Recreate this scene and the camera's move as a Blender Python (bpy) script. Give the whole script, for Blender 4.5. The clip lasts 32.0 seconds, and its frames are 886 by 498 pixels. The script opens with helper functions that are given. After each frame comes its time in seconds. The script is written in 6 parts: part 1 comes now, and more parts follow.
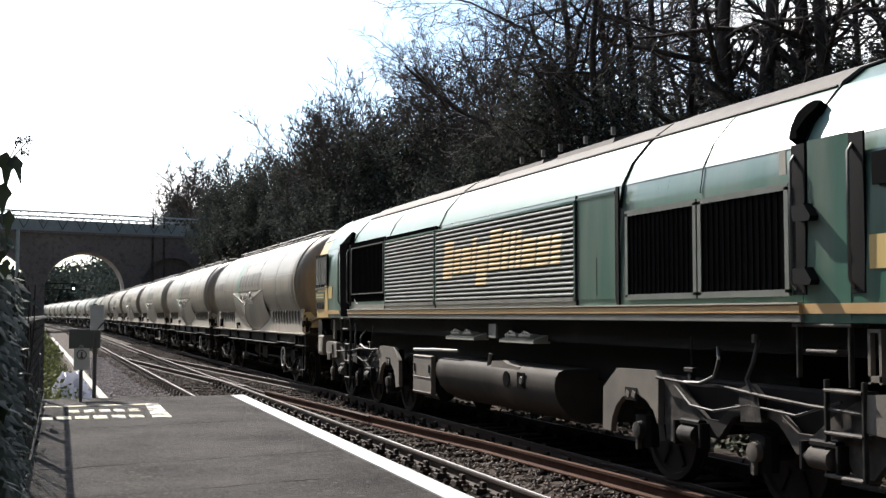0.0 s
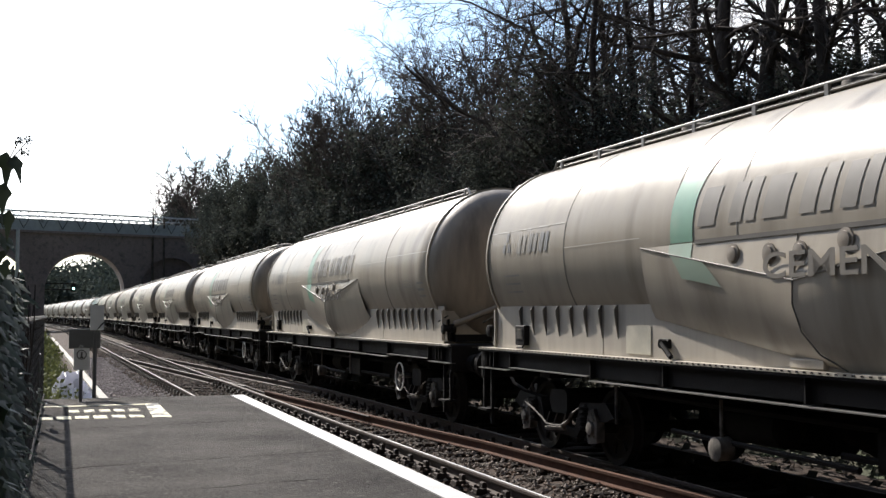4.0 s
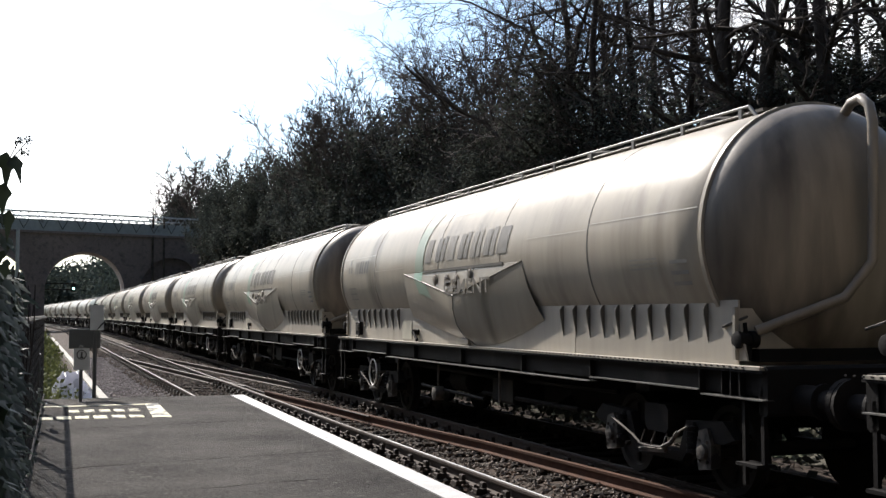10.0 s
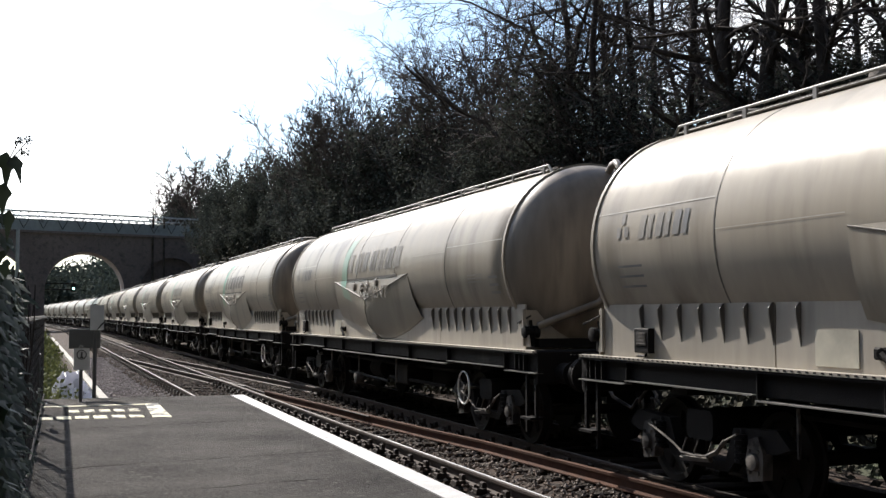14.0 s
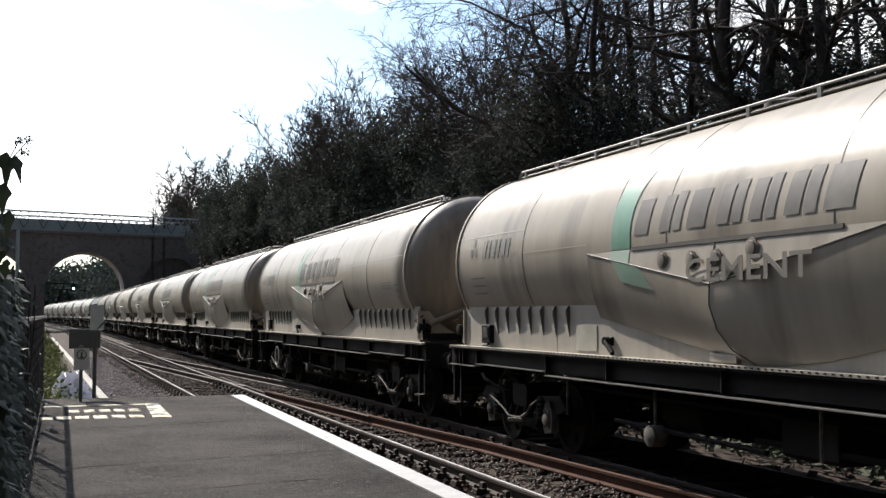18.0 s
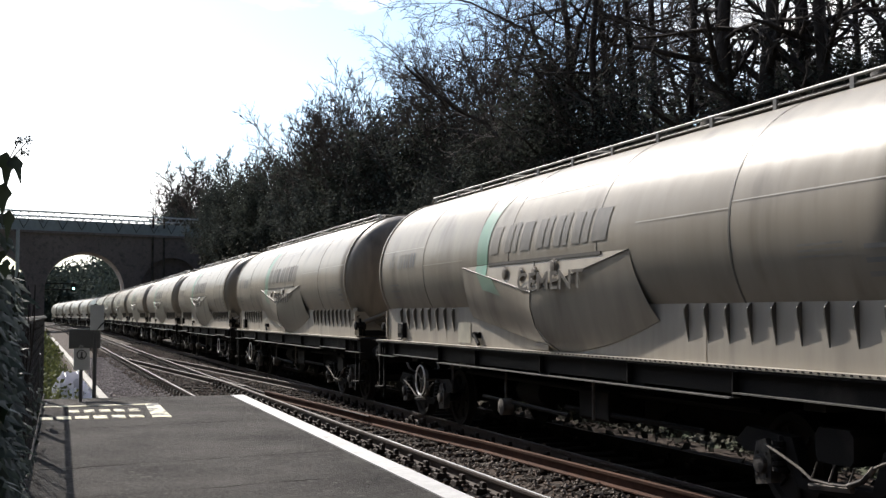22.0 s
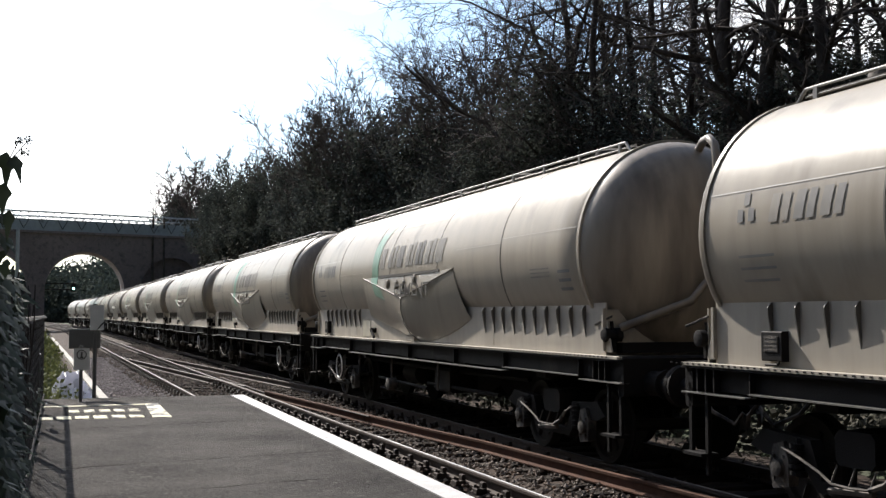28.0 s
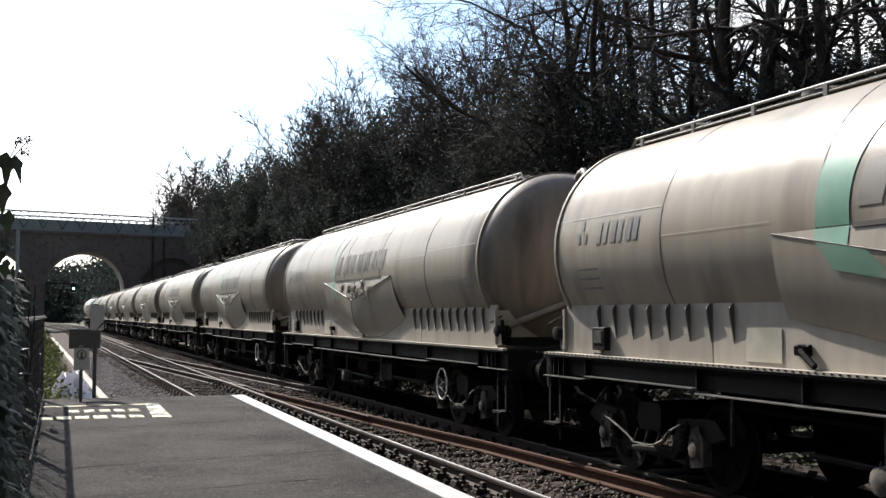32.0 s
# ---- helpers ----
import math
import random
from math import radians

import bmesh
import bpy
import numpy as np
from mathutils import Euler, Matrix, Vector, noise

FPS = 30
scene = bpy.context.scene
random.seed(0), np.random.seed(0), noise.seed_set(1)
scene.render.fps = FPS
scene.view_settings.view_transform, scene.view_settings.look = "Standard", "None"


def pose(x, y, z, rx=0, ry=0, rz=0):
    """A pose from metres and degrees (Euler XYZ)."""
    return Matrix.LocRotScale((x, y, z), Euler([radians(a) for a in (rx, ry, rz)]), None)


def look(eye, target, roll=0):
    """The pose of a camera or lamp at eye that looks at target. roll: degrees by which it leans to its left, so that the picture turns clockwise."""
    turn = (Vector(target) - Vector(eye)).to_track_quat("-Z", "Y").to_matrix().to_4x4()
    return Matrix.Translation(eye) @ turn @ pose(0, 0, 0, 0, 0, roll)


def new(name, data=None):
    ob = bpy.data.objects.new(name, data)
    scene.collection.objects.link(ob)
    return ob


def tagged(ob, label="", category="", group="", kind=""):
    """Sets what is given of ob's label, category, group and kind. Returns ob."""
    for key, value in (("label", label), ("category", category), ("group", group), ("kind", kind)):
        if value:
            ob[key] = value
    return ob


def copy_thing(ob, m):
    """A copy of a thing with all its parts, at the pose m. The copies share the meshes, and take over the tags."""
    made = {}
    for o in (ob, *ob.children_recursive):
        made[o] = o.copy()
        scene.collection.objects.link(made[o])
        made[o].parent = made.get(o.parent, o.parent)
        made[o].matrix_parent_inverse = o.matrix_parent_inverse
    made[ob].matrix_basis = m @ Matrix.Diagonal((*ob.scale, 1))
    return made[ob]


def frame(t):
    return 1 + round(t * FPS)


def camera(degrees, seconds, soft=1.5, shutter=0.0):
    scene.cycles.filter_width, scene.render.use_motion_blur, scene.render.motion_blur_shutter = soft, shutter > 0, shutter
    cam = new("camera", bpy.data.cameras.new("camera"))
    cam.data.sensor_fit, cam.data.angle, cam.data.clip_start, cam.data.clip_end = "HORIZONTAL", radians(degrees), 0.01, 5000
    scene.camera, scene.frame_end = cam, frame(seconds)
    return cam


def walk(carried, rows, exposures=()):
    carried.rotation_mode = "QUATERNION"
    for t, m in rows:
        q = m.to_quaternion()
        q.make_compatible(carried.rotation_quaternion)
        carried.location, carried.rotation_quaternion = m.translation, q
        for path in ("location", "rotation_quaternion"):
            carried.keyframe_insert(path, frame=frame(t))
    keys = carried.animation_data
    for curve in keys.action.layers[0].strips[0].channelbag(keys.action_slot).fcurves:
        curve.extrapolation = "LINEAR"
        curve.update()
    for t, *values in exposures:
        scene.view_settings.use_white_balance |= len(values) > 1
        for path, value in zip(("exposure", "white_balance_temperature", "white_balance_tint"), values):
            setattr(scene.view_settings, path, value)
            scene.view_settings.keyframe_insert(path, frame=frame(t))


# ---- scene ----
# ------------------------------------------------------------------ camera
cam = camera(41.9, 32.0, soft=1.4)
STAND = pose(0, 0, 1.84, 90 + 3.24, 0, -19.183)
walk(cam, [(0.0, STAND), (32.0, STAND)], exposures=[(0.0, 0.94), (2.5, 0.90), (6.0, 0.80), (15.0, 0.76), (18.5, 0.64), (23.0, 0.64), (26.5, 0.74), (32.0, 0.79)])

# ------------------------------------------------------------------ light
SUN_EL, SUN_AZ = radians(40), radians(-11.5)      # azimuth from +Y, positive to +X
world = bpy.data.worlds.new("sky")
scene.world = world
world.use_nodes = True
wn, wl = world.node_tree.nodes, world.node_tree.links
wn.clear()
w_out = wn.new("ShaderNodeOutputWorld")
w_bg = wn.new("ShaderNodeBackground")
w_sky = wn.new("ShaderNodeTexSky")
w_sky.sky_type = "NISHITA"
w_sky.sun_disc = False
w_sky.sun_elevation, w_sky.sun_rotation = SUN_EL, SUN_AZ
w_sky.air_density, w_sky.dust_density = 1.0, 0.4
w_bg.inputs["Strength"].default_value = 0.10
# bright thin cloud with torn gaps
w_co = wn.new("ShaderNodeTexCoord")
w_map = wn.new("ShaderNodeMapping")
w_map.inputs["Scale"].default_value = (1.0, 1.0, 2.6)
w_map.inputs["Rotation"].default_value = (0.2, 0.35, 0.4)
w_map.inputs["Location"].default_value = (0.9, 0.2, 0.35)
w_no = wn.new("ShaderNodeTexNoise")
w_no.inputs["Scale"].default_value = 2.4
w_no.inputs["Detail"].default_value = 7.0
w_no.inputs["Roughness"].default_value = 0.55
w_ramp = wn.new("ShaderNodeValToRGB")
w_ramp.color_ramp.elements[0].position, w_ramp.color_ramp.elements[1].position = 0.46, 0.64
w_mix = wn.new("ShaderNodeMix")
w_mix.data_type = "RGBA"
# cloud is brightest towards the sun
w_dot = wn.new("ShaderNodeVectorMath")
w_dot.operation = "DOT_PRODUCT"
w_dot.inputs[1].default_value = (math.sin(SUN_AZ) * math.cos(SUN_EL), math.cos(SUN_AZ) * math.cos(SUN_EL), math.sin(SUN_EL))
w_glow = wn.new("ShaderNodeMapRange")
w_glow.interpolation_type = "SMOOTHSTEP"
w_glow.inputs["From Min"].default_value, w_glow.inputs["From Max"].default_value = 0.28, 1.0
w_cl = wn.new("ShaderNodeMix")
w_cl.data_type = "RGBA"
w_cl.inputs["A"].default_value, w_cl.inputs["B"].default_value = (0.55, 0.58, 0.62, 1), (19.3, 18.7, 18.3, 1)
wl.new(w_co.outputs["Generated"], w_dot.inputs[0])
wl.new(w_dot.outputs["Value"], w_glow.inputs["Value"])
wl.new(w_glow.outputs["Result"], w_cl.inputs["Factor"])
wl.new(w_cl.outputs["Result"], w_mix.inputs["B"])
wl.new(w_co.outputs["Generated"], w_map.inputs["Vector"])
wl.new(w_map.outputs["Vector"], w_no.inputs["Vector"])
wl.new(w_no.outputs["Fac"], w_ramp.inputs["Fac"])
wl.new(w_ramp.outputs["Color"], w_mix.inputs["Factor"])
w_dim = wn.new("ShaderNodeVectorMath")
w_dim.operation = "SCALE"
w_far = wn.new("ShaderNodeMapRange")          # clear sky too is paler and brighter round the sun
w_far.inputs["From Min"].default_value, w_far.inputs["From Max"].default_value = -0.3, 1.0
w_far.inputs["To Min"].default_value, w_far.inputs["To Max"].default_value = 0.15, 1.5
wl.new(w_dot.outputs["Value"], w_far.inputs["Value"])
wl.new(w_far.outputs["Result"], w_dim.inputs["Scale"])
wl.new(w_sky.outputs["Color"], w_dim.inputs[0])
wl.new(w_dim.outputs["Vector"], w_mix.inputs["A"])
wl.new(w_mix.outputs["Result"], w_bg.inputs["Color"])
wl.new(w_bg.outputs["Background"], w_out.inputs["Surface"])

sun = new("sun", bpy.data.lights.new("sun", "SUN"))
sun.data.energy, sun.data.angle, sun.data.color = 5.0, radians(0.6), (1.0, 0.935, 0.865)
sun.matrix_basis = look((0, 0, 0), (-math.sin(SUN_AZ) * math.cos(SUN_EL), -math.cos(SUN_AZ) * math.cos(SUN_EL), -math.sin(SUN_EL)))


# ------------------------------------------------------------------ materials
def material(name, col, col2=None, rough=0.7, metal=0.0, scale=4.0, big=0.35, bump=0.0, bscale=60.0, stain=None,
             stain_at=(0.55, 0.75), streak=(1, 1, 1), rand=0.0, spec=0.5, rough_var=0.12, coat=0.0, glow=0.0, fade=None):
    """Two tones mixed by noise at two scales, an optional stain, fine bump and a shift of brightness per object."""
    m = bpy.data.materials.new(name)
    m.use_nodes = True
    n, l = m.node_tree.nodes, m.node_tree.links
    b = n["Principled BSDF"]
    col2 = col2 or tuple(c * 0.7 for c in col)
    co = n.new("ShaderNodeTexCoord")
    mp = n.new("ShaderNodeMapping")
    mp.inputs["Scale"].default_value = streak
    l.new(co.outputs["Object"], mp.inputs["Vector"])
    if rand:
        oj = n.new("ShaderNodeObjectInfo")
        sh = n.new("ShaderNodeVectorMath")
        sh.operation = "SCALE"
        sh.inputs[0].default_value = (13.0, 29.0, 7.0)
        l.new(oj.outputs["Random"], sh.inputs["Scale"])
        l.new(sh.outputs["Vector"], mp.inputs["Location"])
    n1 = n.new("ShaderNodeTexNoise")
    n1.inputs["Scale"].default_value, n1.inputs["Detail"].default_value = scale, 8
    n2 = n.new("ShaderNodeTexNoise")
    n2.inputs["Scale"].default_value, n2.inputs["Detail"].default_value = big, 4
    l.new(mp.outputs["Vector"], n1.inputs["Vector"])
    l.new(mp.outputs["Vector"], n2.inputs["Vector"])
    ad = n.new("ShaderNodeMath")
    ad.operation = "MULTIPLY_ADD"
    ad.inputs[1].default_value, ad.inputs[2].default_value = 0.6, 0.0
    l.new(n1.outputs["Fac"], ad.inputs[0])
    ad2 = n.new("ShaderNodeMath")
    ad2.operation = "MULTIPLY_ADD"
    ad2.inputs[1].default_value = 0.5
    l.new(n2.outputs["Fac"], ad2.inputs[0])
    l.new(ad.outputs[0], ad2.inputs[2])
    rp = n.new("ShaderNodeValToRGB")
    rp.color_ramp.elements[0].position, rp.color_ramp.elements[1].position = 0.38, 0.72
    rp.color_ramp.elements[0].color, rp.color_ramp.elements[1].color = (*col2, 1), (*col, 1)
    l.new(ad2.outputs[0], rp.inputs["Fac"])
    out = rp.outputs["Color"]
    if stain:
        n3 = n.new("ShaderNodeTexNoise")
        n3.inputs["Scale"].default_value, n3.inputs["Detail"].default_value = scale * 0.35, 6
        l.new(mp.outputs["Vector"], n3.inputs["Vector"])
        r3 = n.new("ShaderNodeValToRGB")
        r3.color_ramp.elements[0].position, r3.color_ramp.elements[1].position = stain_at
        l.new(n3.outputs["Fac"], r3.inputs["Fac"])
        mx = n.new("ShaderNodeMix")
        mx.data_type = "RGBA"
        mx.inputs["B"].default_value = (*stain, 1)
        l.new(r3.outputs["Color"], mx.inputs["Factor"])
        l.new(out, mx.inputs["A"])
        out = mx.outputs["Result"]
    if fade:          # worn away more on some things than on others
        of = n.new("ShaderNodeObjectInfo")
        fr = n.new("ShaderNodeMapRange")
        fr.inputs["To Min"].default_value, fr.inputs["To Max"].default_value = fade[1], fade[2]
        l.new(of.outputs["Random"], fr.inputs["Value"])
        fx = n.new("ShaderNodeMix")
        fx.data_type = "RGBA"
        fx.inputs["B"].default_value = (*fade[0], 1)
        l.new(fr.outputs["Result"], fx.inputs["Factor"])
        l.new(out, fx.inputs["A"])
        out = fx.outputs["Result"]
    if rand:
        oi = n.new("ShaderNodeObjectInfo")
        mr = n.new("ShaderNodeMapRange")
        mr.inputs["To Min"].default_value, mr.inputs["To Max"].default_value = 1 - rand, 1 + rand
        l.new(oi.outputs["Random"], mr.inputs["Value"])
        hs = n.new("ShaderNodeHueSaturation")
        l.new(mr.outputs["Result"], hs.inputs["Value"])
        l.new(out, hs.inputs["Color"])
        out = hs.outputs["Color"]
    l.new(out, b.inputs["Base Color"])
    rr = n.new("ShaderNodeMapRange")
    rr.inputs["To Min"].default_value, rr.inputs["To Max"].default_value = max(0.02, rough - rough_var), min(1, rough + rough_var)
    l.new(n1.outputs["Fac"], rr.inputs["Value"])
    l.new(rr.outputs["Result"], b.inputs["Roughness"])
    b.inputs["Metallic"].default_value = metal
    b.inputs["Specular IOR Level"].default_value = spec
    b.inputs["Coat Weight"].default_value = coat
    if glow:
        b.inputs["Emission Color"].default_value = (*col, 1)
        b.inputs["Emission Strength"].default_value = glow
    if bump:
        nb = n.new("ShaderNodeTexNoise")
        nb.inputs["Scale"].default_value, nb.inputs["Detail"].default_value = bscale, 5
        l.new(mp.outputs["Vector"], nb.inputs["Vector"])
        bp = n.new("ShaderNodeBump")
        bp.inputs["Strength"].default_value, bp.inputs["Distance"].default_value = bump, 0.02
        l.new(nb.outputs["Fac"], bp.inputs["Height"])
        l.new(bp.outputs["Normal"], b.inputs["Normal"])
    return m


def leafy(name, col, col2, through_light=0.25, spec=0.22, rough=0.8):
    """Leaf surface, each leaf island of its own tone, some light passing through."""
    m = material(name, col, col2, rough=rough, scale=3.0, big=0.4, spec=spec)
    n, l = m.node_tree.nodes, m.node_tree.links
    b = n["Principled BSDF"]
    src = b.inputs["Base Color"].links[0].from_socket
    geo = n.new("ShaderNodeNewGeometry")
    mr = n.new("ShaderNodeMapRange")
    mr.inputs["To Min"].default_value, mr.inputs["To Max"].default_value = 0.55, 1.5
    l.new(geo.outputs["Random Per Island"], mr.inputs["Value"])
    hs = n.new("ShaderNodeHueSaturation")
    l.new(mr.outputs["Result"], hs.inputs["Value"])
    l.new(src, hs.inputs["Color"])
    l.new(hs.outputs["Color"], b.inputs["Base Color"])
    tr = n.new("ShaderNodeBsdfTranslucent")
    l.new(hs.outputs["Color"], tr.inputs["Color"])
    mx = n.new("ShaderNodeMixShader")
    mx.inputs["Fac"].default_value = through_light
    l.new(b.outputs["BSDF"], mx.inputs[1])
    l.new(tr.outputs["BSDF"], mx.inputs[2])
    l.new(mx.outputs["Shader"], n["Material Output"].inputs["Surface"])
    return m


M_ASPHALT = material("asphalt", (0.090, 0.083, 0.075), (0.018, 0.0165, 0.0152), rough=0.9, scale=60, big=1.1, bump=1.0, bscale=150, stain=(0.105, 0.098, 0.088), stain_at=(0.60, 0.72), spec=0.1)
M_PLATWALL = material("platform_brick", (0.13, 0.10, 0.08), (0.07, 0.06, 0.05), rough=0.9, scale=9, bump=0.4)
M_WHITE = material("worn_white_paint", (0.46, 0.455, 0.445), (0.33, 0.325, 0.315), rough=0.7, scale=18, big=1.5, bump=0.3, bscale=180, stain=(0.2, 0.19, 0.18), stain_at=(0.63, 0.74))
M_YELLOWP = material("worn_yellow_paint", (0.66, 0.62, 0.42), (0.40, 0.37, 0.25), rough=0.75, scale=20, big=2, stain=(0.06, 0.057, 0.053), stain_at=(0.50, 0.57), bump=0.3, bscale=160)
M_BALLAST = material("ballast", (0.085, 0.068, 0.057), (0.024, 0.019, 0.016), rough=0.9, scale=22, big=0.5, bump=1.0, bscale=34, stain=(0.07, 0.045, 0.031), stain_at=(0.5, 0.75), spec=0.1)
M_STONE = material("ballast_stone", (0.25, 0.212, 0.182), (0.07, 0.056, 0.047), rough=0.9, scale=30, big=3, bump=0.4, bscale=90, stain=(0.14, 0.088, 0.06), stain_at=(0.5, 0.68), spec=0.2)
M_SOIL = material("bank_soil", (0.07, 0.06, 0.04), (0.03, 0.03, 0.018), rough=0.95, scale=3, big=0.2, bump=0.8, bscale=12, stain=(0.035, 0.05, 0.018), stain_at=(0.42, 0.62))
M_RAILTOP = material("worn_rail_head", (0.22, 0.198, 0.178), (0.13, 0.115, 0.103), rough=0.56, scale=14, big=0.6, spec=0.22)
# glint of the polished rail put in as a pale, mostly diffuse colour
M_RAILBRIGHT = material("rail_glint", (0.66, 0.655, 0.65), (0.5, 0.495, 0.49), rough=0.42, metal=0.3, scale=20)
M_RUST = material("rusty_rail", (0.092, 0.047, 0.031), (0.048, 0.026, 0.019), rough=0.88, scale=12, big=1, bump=0.3, bscale=80, spec=0.1)
M_RAILSIDE = material("dark_rail_side", (0.062, 0.044, 0.034), (0.03, 0.023, 0.019), rough=0.8, scale=10, bump=0.2, spec=0.2)
M_SLEEPER = material("old_timber_sleeper", (0.036, 0.028, 0.022), (0.016, 0.0135, 0.0115), rough=0.92, scale=8, big=1, bump=0.6, bscale=40, streak=(0.4, 4, 1), rand=0.25, spec=0.1)
M_CHAIR = material("cast_iron_chair", (0.05, 0.037, 0.029), (0.02, 0.017, 0.015), rough=0.85, scale=15, bump=0.3, spec=0.2, rand=0.3)
M_TANK = material("cement_dusted_tank", (0.375, 0.335, 0.272), (0.29, 0.257, 0.208), rough=0.34, metal=0.0, scale=1.6, big=0.25, bump=0.05, bscale=120, stain=(0.16, 0.14, 0.112), stain_at=(0.54, 0.74), streak=(2.6, 2.6, 0.25), rand=0.13, spec=0.24, rough_var=0.07)
# grime plus painted shade: darker than the barrel for ends turned from the sun
M_TANKEND = material("shaded_grimy_tank_end", (0.27, 0.232, 0.186), (0.17, 0.145, 0.117), rough=0.42, scale=2, big=0.5, bump=0.05, stain=(0.09, 0.076, 0.062), stain_at=(0.5, 0.7), streak=(3, 3, 0.5), rand=0.2)
M_SKIRT = material("dusty_cream_steel", (0.385, 0.348, 0.288), (0.30, 0.27, 0.224), rough=0.6, scale=2.5, big=0.5, bump=0.1, stain=(0.25, 0.228, 0.19), stain_at=(0.58, 0.75), streak=(3, 3, 0.5), rand=0.12)
M_SEAM = material("tank_weld_seam", (0.13, 0.118, 0.10), (0.085, 0.077, 0.066), rough=0.6, scale=6)
# lit version of the seam colour, highlight included
M_SEAMLIT = material("lit_weld", (0.56, 0.53, 0.47), (0.42, 0.39, 0.34), rough=0.35, metal=0.2, scale=6)
M_UNDER = material("black_underframe", (0.0135, 0.012, 0.0118), (0.0075, 0.007, 0.0068), rough=0.7, scale=4, big=0.8, bump=0.2, stain=(0.042, 0.037, 0.032), stain_at=(0.62, 0.84), spec=0.12)
M_DUSTY = material("dusty_iron", (0.17, 0.15, 0.128), (0.04, 0.036, 0.031), rough=0.72, scale=9, big=2.5, bump=0.4, stain=(0.025, 0.022, 0.02), stain_at=(0.52, 0.62), spec=0.3)
M_FLANGE = material("worn_bright_flange", (0.17, 0.163, 0.15), (0.09, 0.086, 0.08), rough=0.5, scale=6)
M_WHEEL = material("wheel_steel", (0.03, 0.026, 0.023), (0.014, 0.0125, 0.0115), rough=0.7, metal=0.2, scale=6, spec=0.2)
M_HANDWHEEL = material("white_hand_wheel", (0.8, 0.79, 0.76), (0.62, 0.61, 0.58), rough=0.5, scale=10)
M_GREY_ID = material("faded_grey_lettering", (0.15, 0.143, 0.132), (0.105, 0.10, 0.093), rough=0.5, spec=0.3, scale=5, big=1, stain=(0.27, 0.25, 0.215), stain_at=(0.54, 0.8), fade=((0.385, 0.352, 0.298), 0.05, 0.45))
M_DARK_ID = material("dark_painted_lettering", (0.075, 0.07, 0.064), (0.05, 0.048, 0.046), rough=0.6, spec=0.2, scale=5, big=1, stain=(0.24, 0.22, 0.19), stain_at=(0.58, 0.85), fade=((0.385, 0.352, 0.298), 0.0, 0.5))
M_GREEN_ID = material("faded_green_band", (0.12, 0.34, 0.235), (0.095, 0.27, 0.185), rough=0.42, scale=4, big=1, stain=(0.27, 0.34, 0.27), stain_at=(0.54, 0.8), fade=((0.385, 0.352, 0.298), 0.1, 0.62))
M_BLUE_ID = material("faded_blue_lettering", (0.16, 0.168, 0.178), (0.12, 0.128, 0.14), rough=0.42, spec=0.24, scale=4, stain=(0.36, 0.33, 0.28), stain_at=(0.45, 0.72), fade=((0.385, 0.352, 0.298), 0.05, 0.45))
M_GALV = material("galvanised_rail", (0.20, 0.195, 0.185), (0.13, 0.127, 0.12), rough=0.5, metal=0.5, scale=8)
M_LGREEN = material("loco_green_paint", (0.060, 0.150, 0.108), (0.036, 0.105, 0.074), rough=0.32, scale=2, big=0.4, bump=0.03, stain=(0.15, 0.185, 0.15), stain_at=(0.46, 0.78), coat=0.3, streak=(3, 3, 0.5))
M_PANE = material("cab_pane", (0.13, 0.128, 0.12), (0.09, 0.089, 0.084), rough=0.14, scale=3)
M_LGREENL = material("loco_pale_roof_green", (0.17, 0.27, 0.225), (0.12, 0.21, 0.172), rough=0.36, scale=2, big=0.4, spec=0.4, stain=(0.24, 0.30, 0.265), stain_at=(0.5, 0.8))
M_LSLAT = material("loco_grille_slat", (0.195, 0.205, 0.178), (0.140, 0.150, 0.130), rough=0.56, metal=0.1, spec=0.3, scale=5, rough_var=0.06)
# body green darkened so the gaps between slats carry painted shade
M_LSHADE = material("shaded_louvre_back", (0.035, 0.05, 0.043), (0.02, 0.03, 0.026), rough=0.6, scale=5, spec=0.2)
# near-black for openings drawn as solid shade, also for black trim
M_LVOID = material("void_black", (0.006, 0.006, 0.006), (0.004, 0.004, 0.004), rough=0.9, scale=6, spec=0.0)
M_LDECK = material("grimy_roof_deck", (0.20, 0.185, 0.165), (0.10, 0.092, 0.083), rough=0.7, scale=3, big=0.7, spec=0.15, bump=0.1)
M_LSILL = material("dull_body_sill", (0.25, 0.245, 0.208), (0.17, 0.166, 0.143), rough=0.5, scale=4)
M_STEP = material("worn_step_steel", (0.10, 0.097, 0.09), (0.04, 0.038, 0.035), rough=0.4, metal=0.5, scale=8)
M_HOSE = material("worn_hose", (0.075, 0.07, 0.062), (0.03, 0.028, 0.026), rough=0.5, scale=8)
M_BOGIE = material("dusted_bogie_steel", (0.13, 0.112, 0.094), (0.035, 0.031, 0.027), rough=0.8, scale=3.5, big=1.6, bump=0.25, stain=(0.02, 0.018, 0.016), stain_at=(0.5, 0.56), spec=0.25)
M_LYELLOW = material("loco_yellow_paint", (0.66, 0.47, 0.18), (0.54, 0.39, 0.15), rough=0.42, scale=3, big=0.6, stain=(0.36, 0.29, 0.16), stain_at=(0.56, 0.85), streak=(3, 3, 0.5))
M_LORANGE = material("loco_orange_stripe", (0.66, 0.43, 0.20), (0.52, 0.33, 0.14), rough=0.42, scale=3)
M_LCREAM = material("loco_cream_sill", (0.55, 0.52, 0.42), (0.36, 0.34, 0.28), rough=0.5, scale=4, stain=(0.2, 0.19, 0.16), stain_at=(0.55, 0.8))
